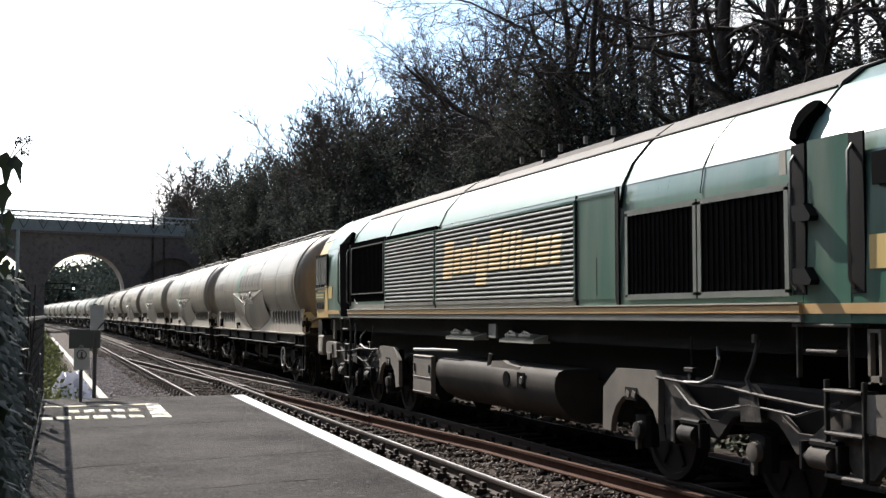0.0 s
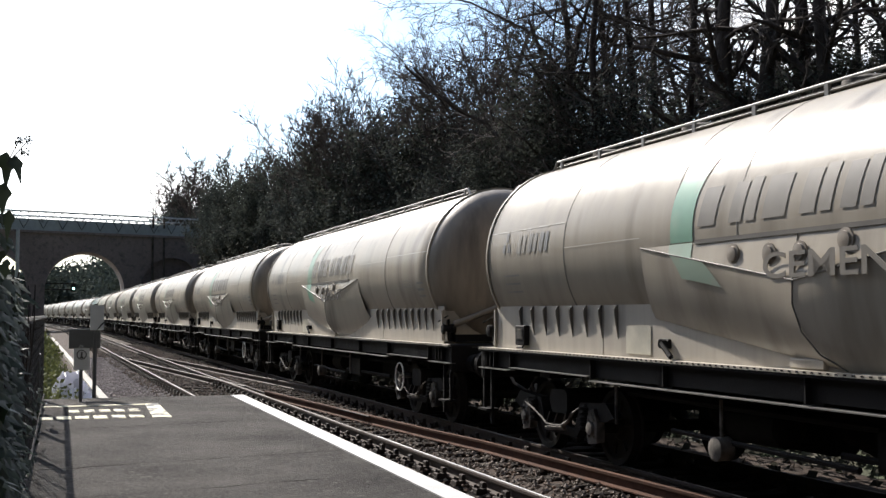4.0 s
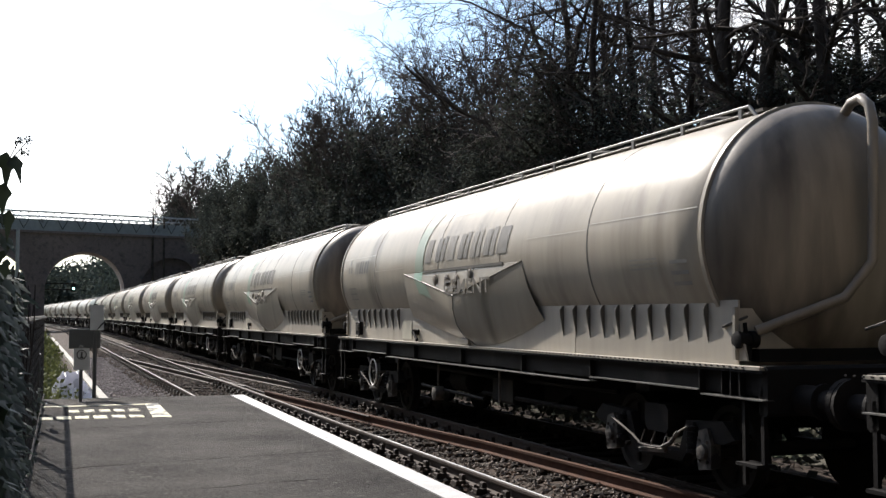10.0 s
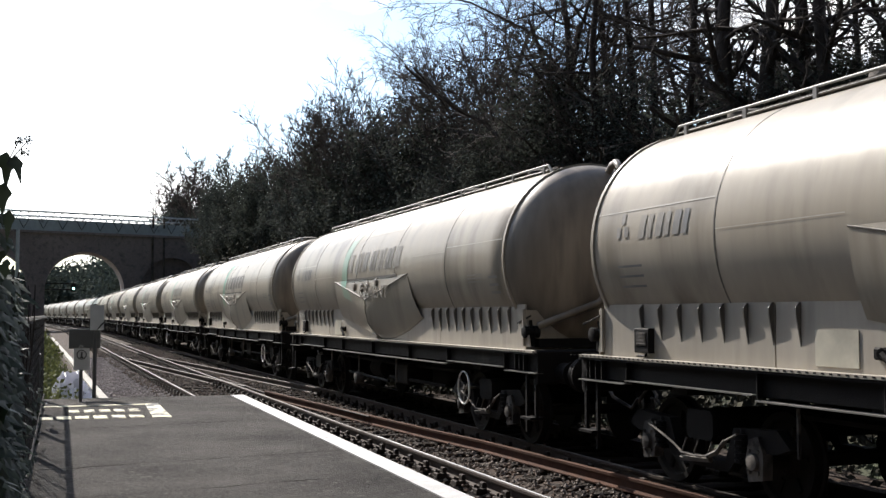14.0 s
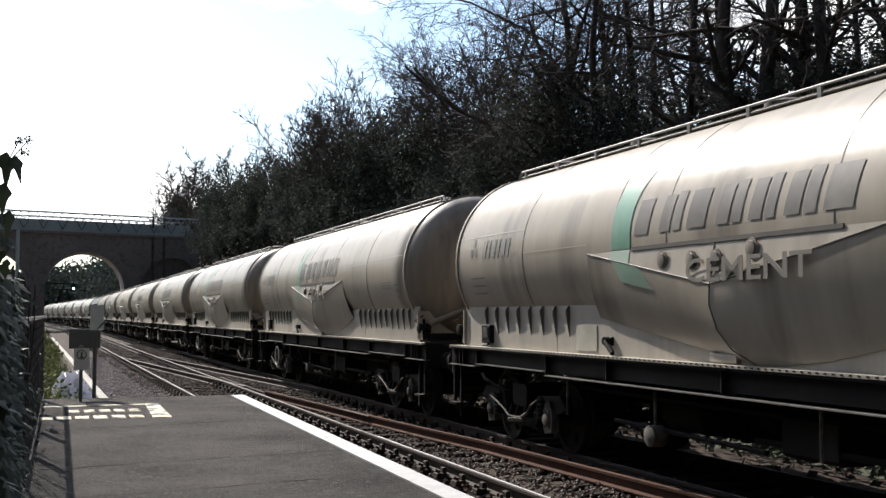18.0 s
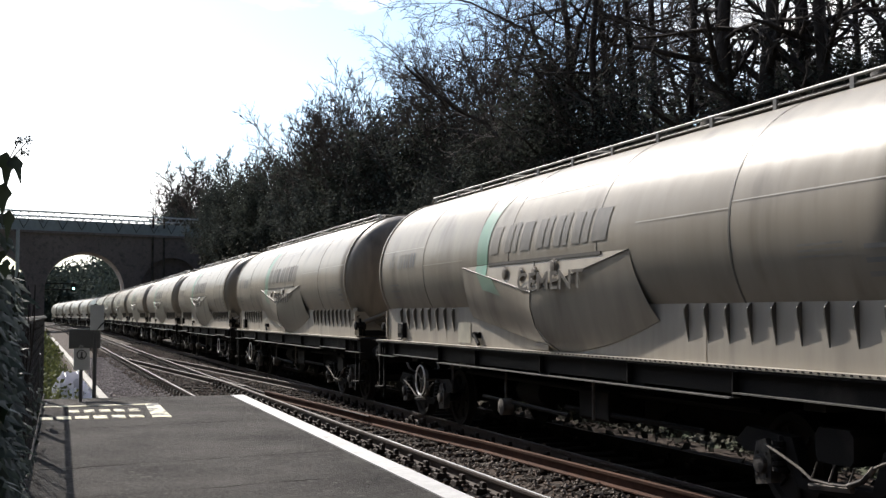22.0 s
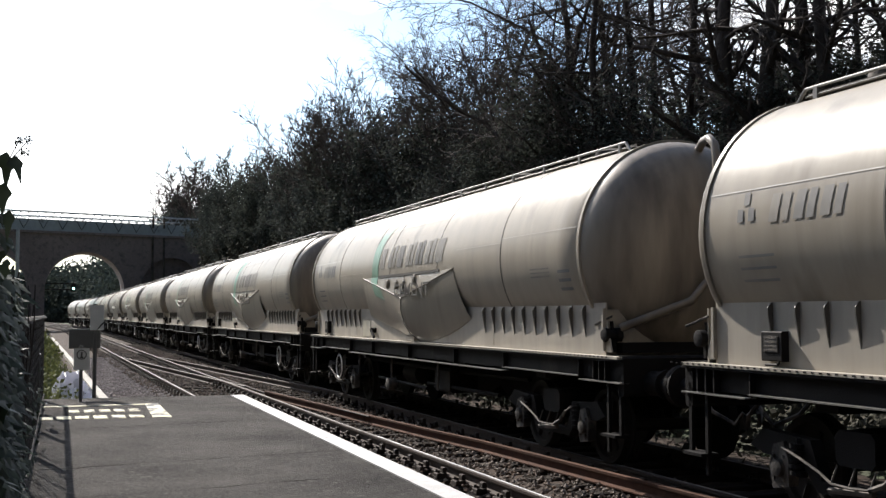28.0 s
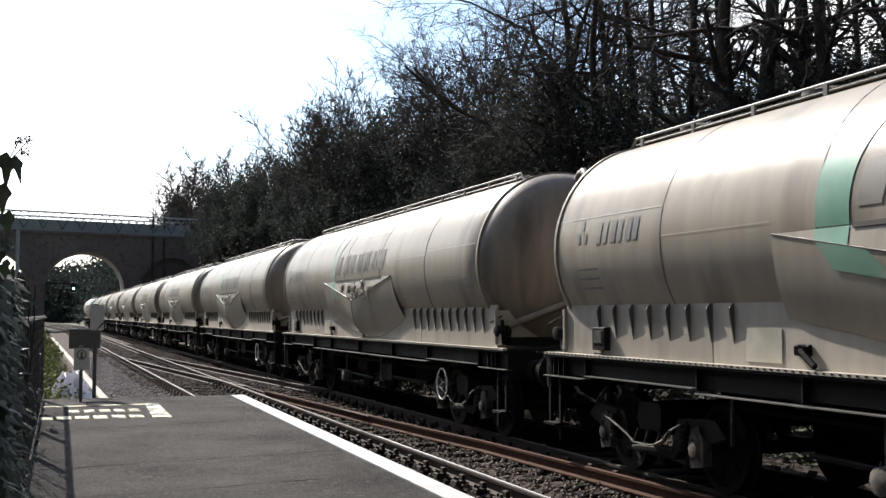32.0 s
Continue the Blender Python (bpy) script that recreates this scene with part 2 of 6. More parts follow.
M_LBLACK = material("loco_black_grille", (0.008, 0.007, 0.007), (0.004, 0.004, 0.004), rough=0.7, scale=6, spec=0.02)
M_FUEL = material("grimy_fuel_tank", (0.075, 0.066, 0.056), (0.042, 0.038, 0.033), rough=0.72, scale=3, big=0.8, bump=0.15, stain=(0.115, 0.10, 0.083), stain_at=(0.56, 0.8), spec=0.12)
M_SHOULDER = material("clean_ballast_stone", (0.52, 0.465, 0.45), (0.16, 0.142, 0.135), rough=0.9, scale=30, big=3, bump=0.4, bscale=90)
M_PANEL = material("pale_dusty_panel", (0.21, 0.185, 0.15), (0.135, 0.118, 0.097), rough=0.75, scale=3, big=1, bump=0.1, stain=(0.12, 0.106, 0.088), stain_at=(0.62, 0.74))
M_RUBBER = material("black_rubber", (0.007, 0.007, 0.007), (0.005, 0.005, 0.005), rough=0.6, spec=0.12)
M_BRICK = material("sooty_brick", (0.36, 0.295, 0.28), (0.25, 0.208, 0.20), rough=0.9, scale=5, big=0.25, bump=0.3, bscale=12, stain=(0.16, 0.146, 0.146), stain_at=(0.5, 0.75))
# girder grey with the bracing's shade put into the colour
M_GIRDERD = material("shaded_lattice_steel", (0.20, 0.22, 0.235), (0.14, 0.155, 0.165), rough=0.7, scale=2)
M_GIRDER = material("grey_painted_steel", (0.46, 0.52, 0.56), (0.36, 0.41, 0.45), rough=0.6, scale=2, big=0.3, stain=(0.13, 0.12, 0.1), stain_at=(0.6, 0.8))
M_CONC = material("weathered_concrete", (0.42, 0.40, 0.36), (0.26, 0.25, 0.22), rough=0.9, scale=6, big=0.8, bump=0.4, bscale=60)
M_BARK = material("dark_bark", (0.085, 0.072, 0.064), (0.034, 0.029, 0.026), rough=0.95, scale=5, big=0.5, bump=0.5, bscale=20, streak=(2, 2, 0.4), spec=0.12)
M_TWIG = material("grey_brown_twigs", (0.138, 0.12, 0.11), (0.07, 0.06, 0.056), rough=0.9, scale=2, spec=0.08)
# ivy green lifted and cooled towards grey to carry the haze
M_IVY = leafy("ivy_leaf", (0.088, 0.098, 0.084), (0.050, 0.056, 0.049), 0.22, 0.03)
M_IVYNEAR = leafy("near_ivy_leaf", (0.034, 0.047, 0.026), (0.015, 0.021, 0.012), 0.10, 0.16, 0.6)
M_BUSH = leafy("bramble_leaf", (0.052, 0.05, 0.036), (0.024, 0.023, 0.017), 0.10, 0.05)
# distance haze is mixed into this leaf colour, paler than the bank's
M_FAR = leafy("hazed_foliage", (0.075, 0.092, 0.078), (0.055, 0.068, 0.060), 0.12, 0.02)
M_GRASS = leafy("verge_grass", (0.13, 0.14, 0.05), (0.06, 0.075, 0.025))
M_FENCE = material("dark_fence_board", (0.05, 0.04, 0.032), (0.02, 0.018, 0.015), rough=0.9, scale=8, bump=0.5, bscale=40, streak=(4, 4, 0.4), rand=0.2)
M_SIGNGREY = material("sign_back_grey", (0.13, 0.13, 0.125), (0.09, 0.09, 0.085), rough=0.6, scale=5)
M_SIGNWHITE = material("sign_white", (0.72, 0.72, 0.70), (0.6, 0.6, 0.58), rough=0.5, scale=6)
M_BLACKP = material("sign_black", (0.02, 0.02, 0.02), rough=0.5)
M_BAG = leafy("white_blue_plastic", (0.86, 0.86, 0.90), (0.66, 0.68, 0.80), 0.5, 0.4, 0.35)
M_LAMP = material("green_signal_lamp", (0.25, 1.0, 0.75), (0.25, 1.0, 0.75), rough=0.3, glow=14.0)

# ------------------------------------------------------------------ mesh tools
class Geo:
    """Vertices and faces gathered for one mesh."""

    def __init__(self):
        self.v, self.f, self.smooth = [], [], False

    def add(self, vs, fs):
        o = len(self.v)
        self.v += [tuple(q) for q in vs]
        self.f += [tuple(i + o for i in q) for q in fs]
        return self

    def box(self, c, s, rz=0.0, bev=0.0, rx=0.0):
        """A box, its long edges chamfered by bev along its longest axis."""
        hx, hy, hz = s[0] / 2, s[1] / 2, s[2] / 2
        if bev:
            ax = max(range(3), key=lambda i: s[i])
            o = [i for i in range(3) if i != ax]
            a, b, h = (hx, hy, hz)[o[0]], (hx, hy, hz)[o[1]], (hx, hy, hz)[ax]
            e = min(bev, a * 0.9, b * 0.9)
            ring = [(a - e, -b), (a, -b + e), (a, b - e), (a - e, b), (-a + e, b), (-a, b - e), (-a, -b + e), (-a + e, -b)]
            vs = []
            for sg in (-h, h):
                for p, q in ring:
                    w = [0, 0, 0]
                    w[o[0]], w[o[1]], w[ax] = p, q, sg
                    vs.append(w)
            fs = [(i, (i + 1) % 8, 8 + (i + 1) % 8, 8 + i) for i in range(8)] + [tuple(range(7, -1, -1)), tuple(range(8, 16))]
        else:
            vs = [(x, y, z) for z in (-hz, hz) for x, y in ((-hx, -hy), (hx, -hy), (hx, hy), (-hx, hy))]
            fs = [(3, 2, 1, 0), (4, 5, 6, 7), (0, 1, 5, 4), (1, 2, 6, 5), (2, 3, 7, 6), (3, 0, 4, 7)]
        m = Matrix.Translation(c) @ Euler((radians(rx), 0, radians(rz))).to_matrix().to_4x4()
        return self.add([m @ Vector(q) for q in vs], fs)

    def tube(self, pts, r, n=8, r1=None, cap=True):
        """A round bar along a line of points, its radius going from r to r1."""
        pts = [Vector(p) for p in pts]
        r1 = r if r1 is None else r1
        vs, fs = [], []
        for i, p in enumerate(pts):
            d = (pts[min(i + 1, len(pts) - 1)] - pts[max(i - 1, 0)]).normalized()
            a = d.orthogonal().normalized() if i == 0 else (a - d * a.dot(d)).normalized()
            b = d.cross(a)
            rr = r + (r1 - r) * i / max(1, len(pts) - 1)
            vs += [p + a * (rr * math.cos(2 * math.pi * k / n)) + b * (rr * math.sin(2 * math.pi * k / n)) for k in range(n)]
            if i:
                o = (i - 1) * n
                fs += [(o + k, o + (k + 1) % n, o + n + (k + 1) % n, o + n + k) for k in range(n)]
        if cap:
            fs += [tuple(range(n - 1, -1, -1)), tuple(range(len(vs) - n, len(vs)))]
        return self.add(vs, fs)

    def prism(self, outline, axis, a, b):
        """A flat outline pushed along an axis ('x', 'y' or 'z') from a to b."""
        n = len(outline)
        def put(p, q, h):
            return {"x": (h, p, q), "y": (p, h, q), "z": (p, q, h)}[axis]
        vs = [put(p, q, a) for p, q in outline] + [put(p, q, b) for p, q in outline]
        fs = [(i, (i + 1) % n, n + (i + 1) % n, n + i) for i in range(n)] + [tuple(range(n - 1, -1, -1)), tuple(range(n, 2 * n))]
        return self.add(vs, fs)

    def lathe(self, prof, centre, axis="y", n=32):
        """Turns a list of (along, radius) about an axis through centre."""
        vs, fs = [], []
        cx, cy, cz = centre
        for h, r in prof:
            for k in range(n):
                a = 2 * math.pi * k / n
                p, q = r * math.cos(a), r * math.sin(a)
                vs.append({"y": (cx + p, cy + h, cz + q), "x": (cx + h, cy + p, cz + q), "z": (cx + p, cy + q, cz + h)}[axis])
        for i in range(len(prof) - 1):
            fs += [(i * n + k, i * n + (k + 1) % n, (i + 1) * n + (k + 1) % n, (i + 1) * n + k) for k in range(n)]
        fs += [tuple(range(n - 1, -1, -1)), tuple(range(len(vs) - n, len(vs)))]
        return self.add(vs, fs)

    def mesh(self, name, mat, smooth=None):
        me = bpy.data.meshes.new(name)
        me.from_pydata(self.v, [], self.f)
        bm = bmesh.new()
        bm.from_mesh(me)
        bmesh.ops.recalc_face_normals(bm, faces=bm.faces)
        bm.to_mesh(me)
        bm.free()
        if smooth:
            me.shade_smooth()
            me.set_sharp_from_angle(angle=radians(smooth))
        me.materials.append(mat)
        return me


def part(name, geo, mat, parent, label="", smooth=35, at=None):
    ob = new(name, geo.mesh(name, mat, smooth))
    ob.parent = parent
    if at is not None:
        ob.location = at
    return tagged(ob, label)


def thing(name, label, category, group="", kind="", at=None):
    ob = new(name)
    if at is not None:
        ob.matrix_basis = at
    return tagged(ob, label, category, group, kind)


def solid(name, geo, mat, label, category, group="", kind="", smooth=35):
    return tagged(new(name, geo.mesh(name, mat, smooth)), label, category, group, kind)


# ------------------------------------------------------------------ the lie of the line
NEAR_X, FAR_X = 4.10, 7.48          # track centres; rail tops at z = 0
GAUGE = 0.7525                      # half the distance between rail heads


def bend(y):
    """Sideways shift of the line where it curves off beyond the bridge."""
    if y < 140:
        return 0.0
    if y < 178:
        return -0.00124 / 2 * (y - 140) ** 2
    return -0.895 - 0.0471 * (y - 178)


def slope_of(y):
    return (bend(y + 1) - bend(y - 1)) / 2


def run(t):
    """Metres that the train has gone at t seconds."""
    return 6.893 * t + 0.01728 * t * t - 0.000086 * t ** 3


# ------------------------------------------------------------------ ground, bank, ballast
def bank(x, y):
    """Height of the ground: the track bed in its cutting, a wooded bank to one side, a low verge to the other.
    Beyond the verge rises a steep unseen bank, added to block low skylight.
    """
    k = noise.noise(Vector((x * 0.13, y * 0.09, 3.1))) * 0.5
    if x > 10.2:
        z = -0.55 + min(x - 10.2, 14.0) * (0.54 + 0.30 * min(max((y - 45) / 100, 0), 1))
        return z + k * min(1, (x - 10.2) / 4) + 0.004 * max(0, x - 24)
    if x < 0.9:
        d = 0.9 - x
        side = min(max((y - 17) / 10, 0), 1)
        # added bank out of view, steep enough to hold back low western sky
        if x < -4.5:
            fade = 1 - min(max((y - 90) / 45, 0), 1) * 0.85
            return -0.5 + side * 1.2 + min(-4.5 - x, 9.5) * 1.45 * fade + k * 0.5
        return -0.5 + side * (0.25 * min(d, 1.5) + 0.3 * min(max(0, d - 1.5), 6)) + k * 0.2 * min(1, d)
    return -0.5


def build_ground():
    xs = [-1500, -500, -150, -60, -30, -18, -13, -11, -9, -7.5, -6, -5.2, -4.5, -4, -3, -2, -1.2, -0.6, 0, 0.5, 0.9, 1.5, 2.2, 10.2] + [10.2 + 0.6 * i for i in range(1, 26)] + [27, 30, 36, 50, 90, 200, 600, 1600]
    ys = [-1500, -400, -120, -50, -25, -12] + [-8 + 2 * i for i in range(70)] + [135 + 5 * i for i in range(22)] + [260, 300, 360, 450, 700, 1300, 2500]
    g = Geo()
    vs = [(x, y, bank(x, y)) for y in ys for x in xs]
    n = len(xs)
    fs = [(j * n + i, j * n + i + 1, (j + 1) * n + i + 1, (j + 1) * n + i) for j in range(len(ys) - 1) for i in range(n - 1)]
    g.add(vs, fs)
    solid("ground", g, M_SOIL, "dark earth and undergrowth of the railway cutting", "ground", kind="structure", smooth=60)
    # ballast bed
    g = Geo()
    bx = [0.95, 1.15, 1.5, 1.9] + [2.3 + 0.3 * i for i in range(25)] + [10.1, 10.5]
    by = [-8 + 0.35 * i for i in range(170)] + [52 + 2.5 * i for i in range(70)] + [240, 270, 310, 360, 430]
    vs = []
    for y in by:
        for i, x in enumerate(bx):
            z = -0.24 + 0.05 * noise.noise(Vector((x * 2.3, y * 2.3, 0))) + 0.035 * noise.noise(Vector((x * 6, y * 6, 5)))
            if i in (0, len(bx) - 1):
                z = -0.56
            vs.append((x + bend(y), y, z))
    n = len(bx)
    g.add(vs, [(j * n + i, j * n + i + 1, (j + 1) * n + i + 1, (j + 1) * n + i) for j in range(len(by) - 1) for i in range(n - 1)])
    solid("ballast_bed", g, M_BALLAST, "grey-brown stone ballast between the tracks", "ballast", kind="structure", smooth=60)


def build_stones():
    rng = np.random.default_rng(4)
    g = Geo()
    octa = np.array([(1, 0, 0), (-1, 0, 0), (0, 1, 0), (0, -1, 0), (0, 0, 1), (0, 0, -1)], float)
    tri = [(0, 2, 4), (2, 1, 4), (1, 3, 4), (3, 0, 4), (2, 0, 5), (1, 2, 5), (3, 1, 5), (0, 3, 5)]
    for i in range(27000):
        if i == 16000:
            solid("ballast_stones", g, M_STONE, "loose angular grey ballast stones", "ballast", kind="stuff", smooth=None)
            g = Geo()
        if i < 16000:
            y = 6.5 + 36 * rng.random() ** 1.5
            x = 2.75 + 4.6 * rng.random()
        else:
            y, x = 17 + 40 * rng.random(), 1.6 + 1.7 * rng.random()
        r = rng.uniform(0.022, 0.042)
        q = octa * rng.uniform(0.6, 1.25, (6, 1)) * r * np.array([1, 1, 0.75])
        a = rng.random() * 6.28
        c, s = math.cos(a), math.sin(a)
        q = q @ np.array([[c, s, 0], [-s, c, 0], [0, 0, 1]])
        g.add(q + np.array([x, y, -0.22 + rng.uniform(-0.01, 0.055 if i >= 16000 else 0.075)]), tri)
    far = Geo()
    for i in range(8000):
        y, x = 34 + 46 * rng.random() ** 1.3, 2.75 + 4.55 * rng.random()
        r = rng.uniform(0.035, 0.07)
        q = octa * rng.uniform(0.6, 1.25, (6, 1)) * r * np.array([1, 1, 0.75])
        far.add(q + np.array([x, y, -0.22 + rng.uniform(-0.01, 0.07)]), tri)
    solid("far_ballast_stones", far, M_STONE, "rough grey-brown ballast further along the line", "ballast", kind="stuff", smooth=None)
    solid("shoulder_stones", g, M_SHOULDER, "clean pinkish-grey ballast stones of the shoulder", "ballast", kind="stuff", smooth=None)


RAIL = [(-0.07, -0.16), (0.07, -0.16), (0.07, -0.145), (0.012, -0.125), (0.012, -0.045), (0.036, -0.035), (0.036, -0.004), (0.028, 0.0), (-0.028, 0.0), (-0.036, -0.004), (-0.036, -0.035), (-0.012, -0.045), (-0.012, -0.125), (-0.07, -0.145)]


def rail_geo(fx, ys):
    """The rail section swept along x = fx(y), and its running band apart."""
    g, top = Geo(), Geo()
    n = len(RAIL)
    vs = [(fx(y) + p, y, q) for y in ys for p, q in RAIL]
    g.add(vs, [(j * n + i, j * n + (i + 1) % n, (j + 1) * n + (i + 1) % n, (j + 1) * n + i) for j in range(len(ys) - 1) for i in range(n)])
    vs = [(fx(y) + p, y, 0.004 - abs(p) * 0.08) for y in ys for p in (-0.02, 0.0, 0.02)]
    top.add(vs, [(j * 3 + i, j * 3 + i + 1, (j + 1) * 3 + i + 1, (j + 1) * 3 + i) for j in range(len(ys) - 1) for i in range(2)])
    return g, top


LINE_Y = [-30, -10, 0, 20, 60, 100, 140] + [145 + 4 * i for i in range(11)] + [230, 300, 440]


def cross_x(y):
    """The left rail of the crossover, from the near track over to the far one."""
    if y > 17:
        return 3.35 + (52 - y) * 0.0765
    if y > 0:
        return 6.73 - 0.65 * ((y - 0) / 17) ** 1.35 + 0.027
    return 6.757


CROSS_Y = [2 + 2.0 * i for i in range(26)]


CHAIR_MESH = []


def make_chair():
    g = Geo()
    g.box((0, 0, -0.168), (0.40, 0.17, 0.02))
    for s in (-1, 1):
        g.box((s * 0.13, 0, -0.145), (0.13, 0.17, 0.06), bev=0.012)
        g.box((s * 0.085, 0, -0.095), (0.055, 0.10, 0.09), bev=0.012)
        for d in (-0.05, 0.05):
            g.tube([(s * 0.16, d, -0.13), (s * 0.16, d, -0.08)], 0.017, 5)
    CHAIR_MESH.append(g.mesh("rail_chair", M_CHAIR))


def build_track(name, label, rails, sleepers, y0, y1):
    """rails: (x of y, ys, material of the side, bright); sleepers: (x from, x to) of y."""
    tr = thing(name, label, "railway track")
    for k, (fx, ys, side, bright) in enumerate(rails):
        g, top = rail_geo(fx, ys)
        r = part("rail", g, side, tr, "polished steel rail" if bright else "rusty unused rail")
        if bright:
            part("running_band", top, M_RAILTOP, r)
            # pale strip painted along the near stretch for the rail's highlight
            if name.startswith("near") and k == 1:
                g = Geo()
                g.add([(fx(y) + p, y, 0.007) for y in (-10, 6, 12, 17) for p in (-0.018, 0.016)], [(0, 1, 3, 2), (2, 3, 5, 4), (4, 5, 7, 6)])
                part("polished_streak", g, M_RAILBRIGHT, r, "wheel-polished streak with its glint painted pale")
    count = int((y1 - y0) / 0.68)
    rest, chairs = Geo(), Geo()
    sl = Geo()
    sl.box((0, 0, 0), (1, 0.25, 0.12), bev=0.012)
    meshes = {}
    rng = random.Random(7)
    for i in range(count):
        y = y0 + i * 0.68
        a, b = sleepers(y)
        w = round(b - a, 1)
        near = y < 75
        if near:
            if w not in meshes:
                g = Geo()
                g.box((0, 0, 0), (w, 0.25, 0.12), bev=0.012)
                meshes[w] = g.mesh("sleeper", M_SLEEPER)
            ob = new("sleeper", meshes[w])
            ob.parent = tr
            ob.matrix_basis = pose((a + b) / 2, y + rng.uniform(-0.02, 0.02), -0.245 + rng.uniform(-0.008, 0.01), 0, 0, rng.uniform(-0.8, 0.8))
        else:
            rest.box(((a + b) / 2, y, -0.225), (w, 0.25, 0.12))
        if y < 60:
            for fx, ys, side, bright in rails:
                x = fx(y)
                if ys[0] <= y <= ys[-1] and a < x < b:
                    if y < 36:
                        ob = new("rail_chair", CHAIR_MESH[0])
                        ob.parent = tr
                        ob.matrix_basis = pose(x, y, 0, 0, 0, rng.uniform(-2, 2))
                    else:
                        for s in (-1, 1):
                            chairs.box((x + s * 0.12, y, -0.13), (0.15, 0.17, 0.08))
    if rest.v:
        tagged(part("far_sleeper", rest, M_SLEEPER, tr), kind="stuff")
    tagged(part("far_chair", chairs, M_CHAIR, tr), kind="stuff")
    return tr


def build_tracks():
    make_chair()
    def near(s):
        return lambda y: NEAR_X + s * GAUGE + bend(y)

    def far(s):
        return lambda y: FAR_X + s * GAUGE + bend(y)

    def sl_near(y):
        if y < 52:
            b = max(NEAR_X + 1.3, min(cross_x(y) + 1.505 + 0.55, 7.0)) if y > 30 else NEAR_X + 1.3
            return NEAR_X - 1.3, b
        return NEAR_X - 1.3 + bend(y), NEAR_X + 1.3 + bend(y)

    def sl_far(y):
        if y < 30:
            return min(FAR_X - 1.3, cross_x(y) - 0.55), FAR_X + 1.3
        return FAR_X - 1.3 + bend(y), FAR_X + 1.3 + bend(y)

    build_track("near_railway_track", "straight platform track on timber sleepers with polished rails", [(near(-1), LINE_Y, M_RAILSIDE, True), (near(1), LINE_Y, M_RAILSIDE, True)], sl_near, -4, 240)
    build_track("far_railway_track", "track under the train with bright rails and timber sleepers", [(far(-1), LINE_Y, M_RAILSIDE, True), (far(1), LINE_Y, M_RAILSIDE, True)], sl_far, -4.3, 240)
    cr = thing("crossover_track", "crossover of rusty rails joining the two tracks", "railway track")
    for fx, ys, bright in ((cross_x, [y for y in CROSS_Y if y <= 29.9], False), (cross_x, [30 + 2 * i for i in range(12)], True), (lambda y: cross_x(y) + 1.505, [27 + 2 * i for i in range(13)], True)):
        g, top = rail_geo(fx, ys)
        r = part("rail", g, M_RAILSIDE if bright else M_RUST, cr, "worn bright rail" if bright else "rust-red crossover rail")
        if bright:
            part("running_band", top, M_RAILTOP, r)
    g = Geo()
    for x0, y0, x1, y1 in ((5.0, 27.5, 4.99, 34.5), (5.62, 20.5, 5.2, 27.5)):
        g.tube([(x0 + 0.09, y0, -0.02), (x1 + 0.09, y1, -0.02)], 0.022, 6)
    part("check_rail", g, M_RAILSIDE, cr, "short dark check rails at the crossing")


# ------------------------------------------------------------------ platform
PLAT_Z = 0.74


def plat_edge(y):
    return 2.35 + 0.0185 * y


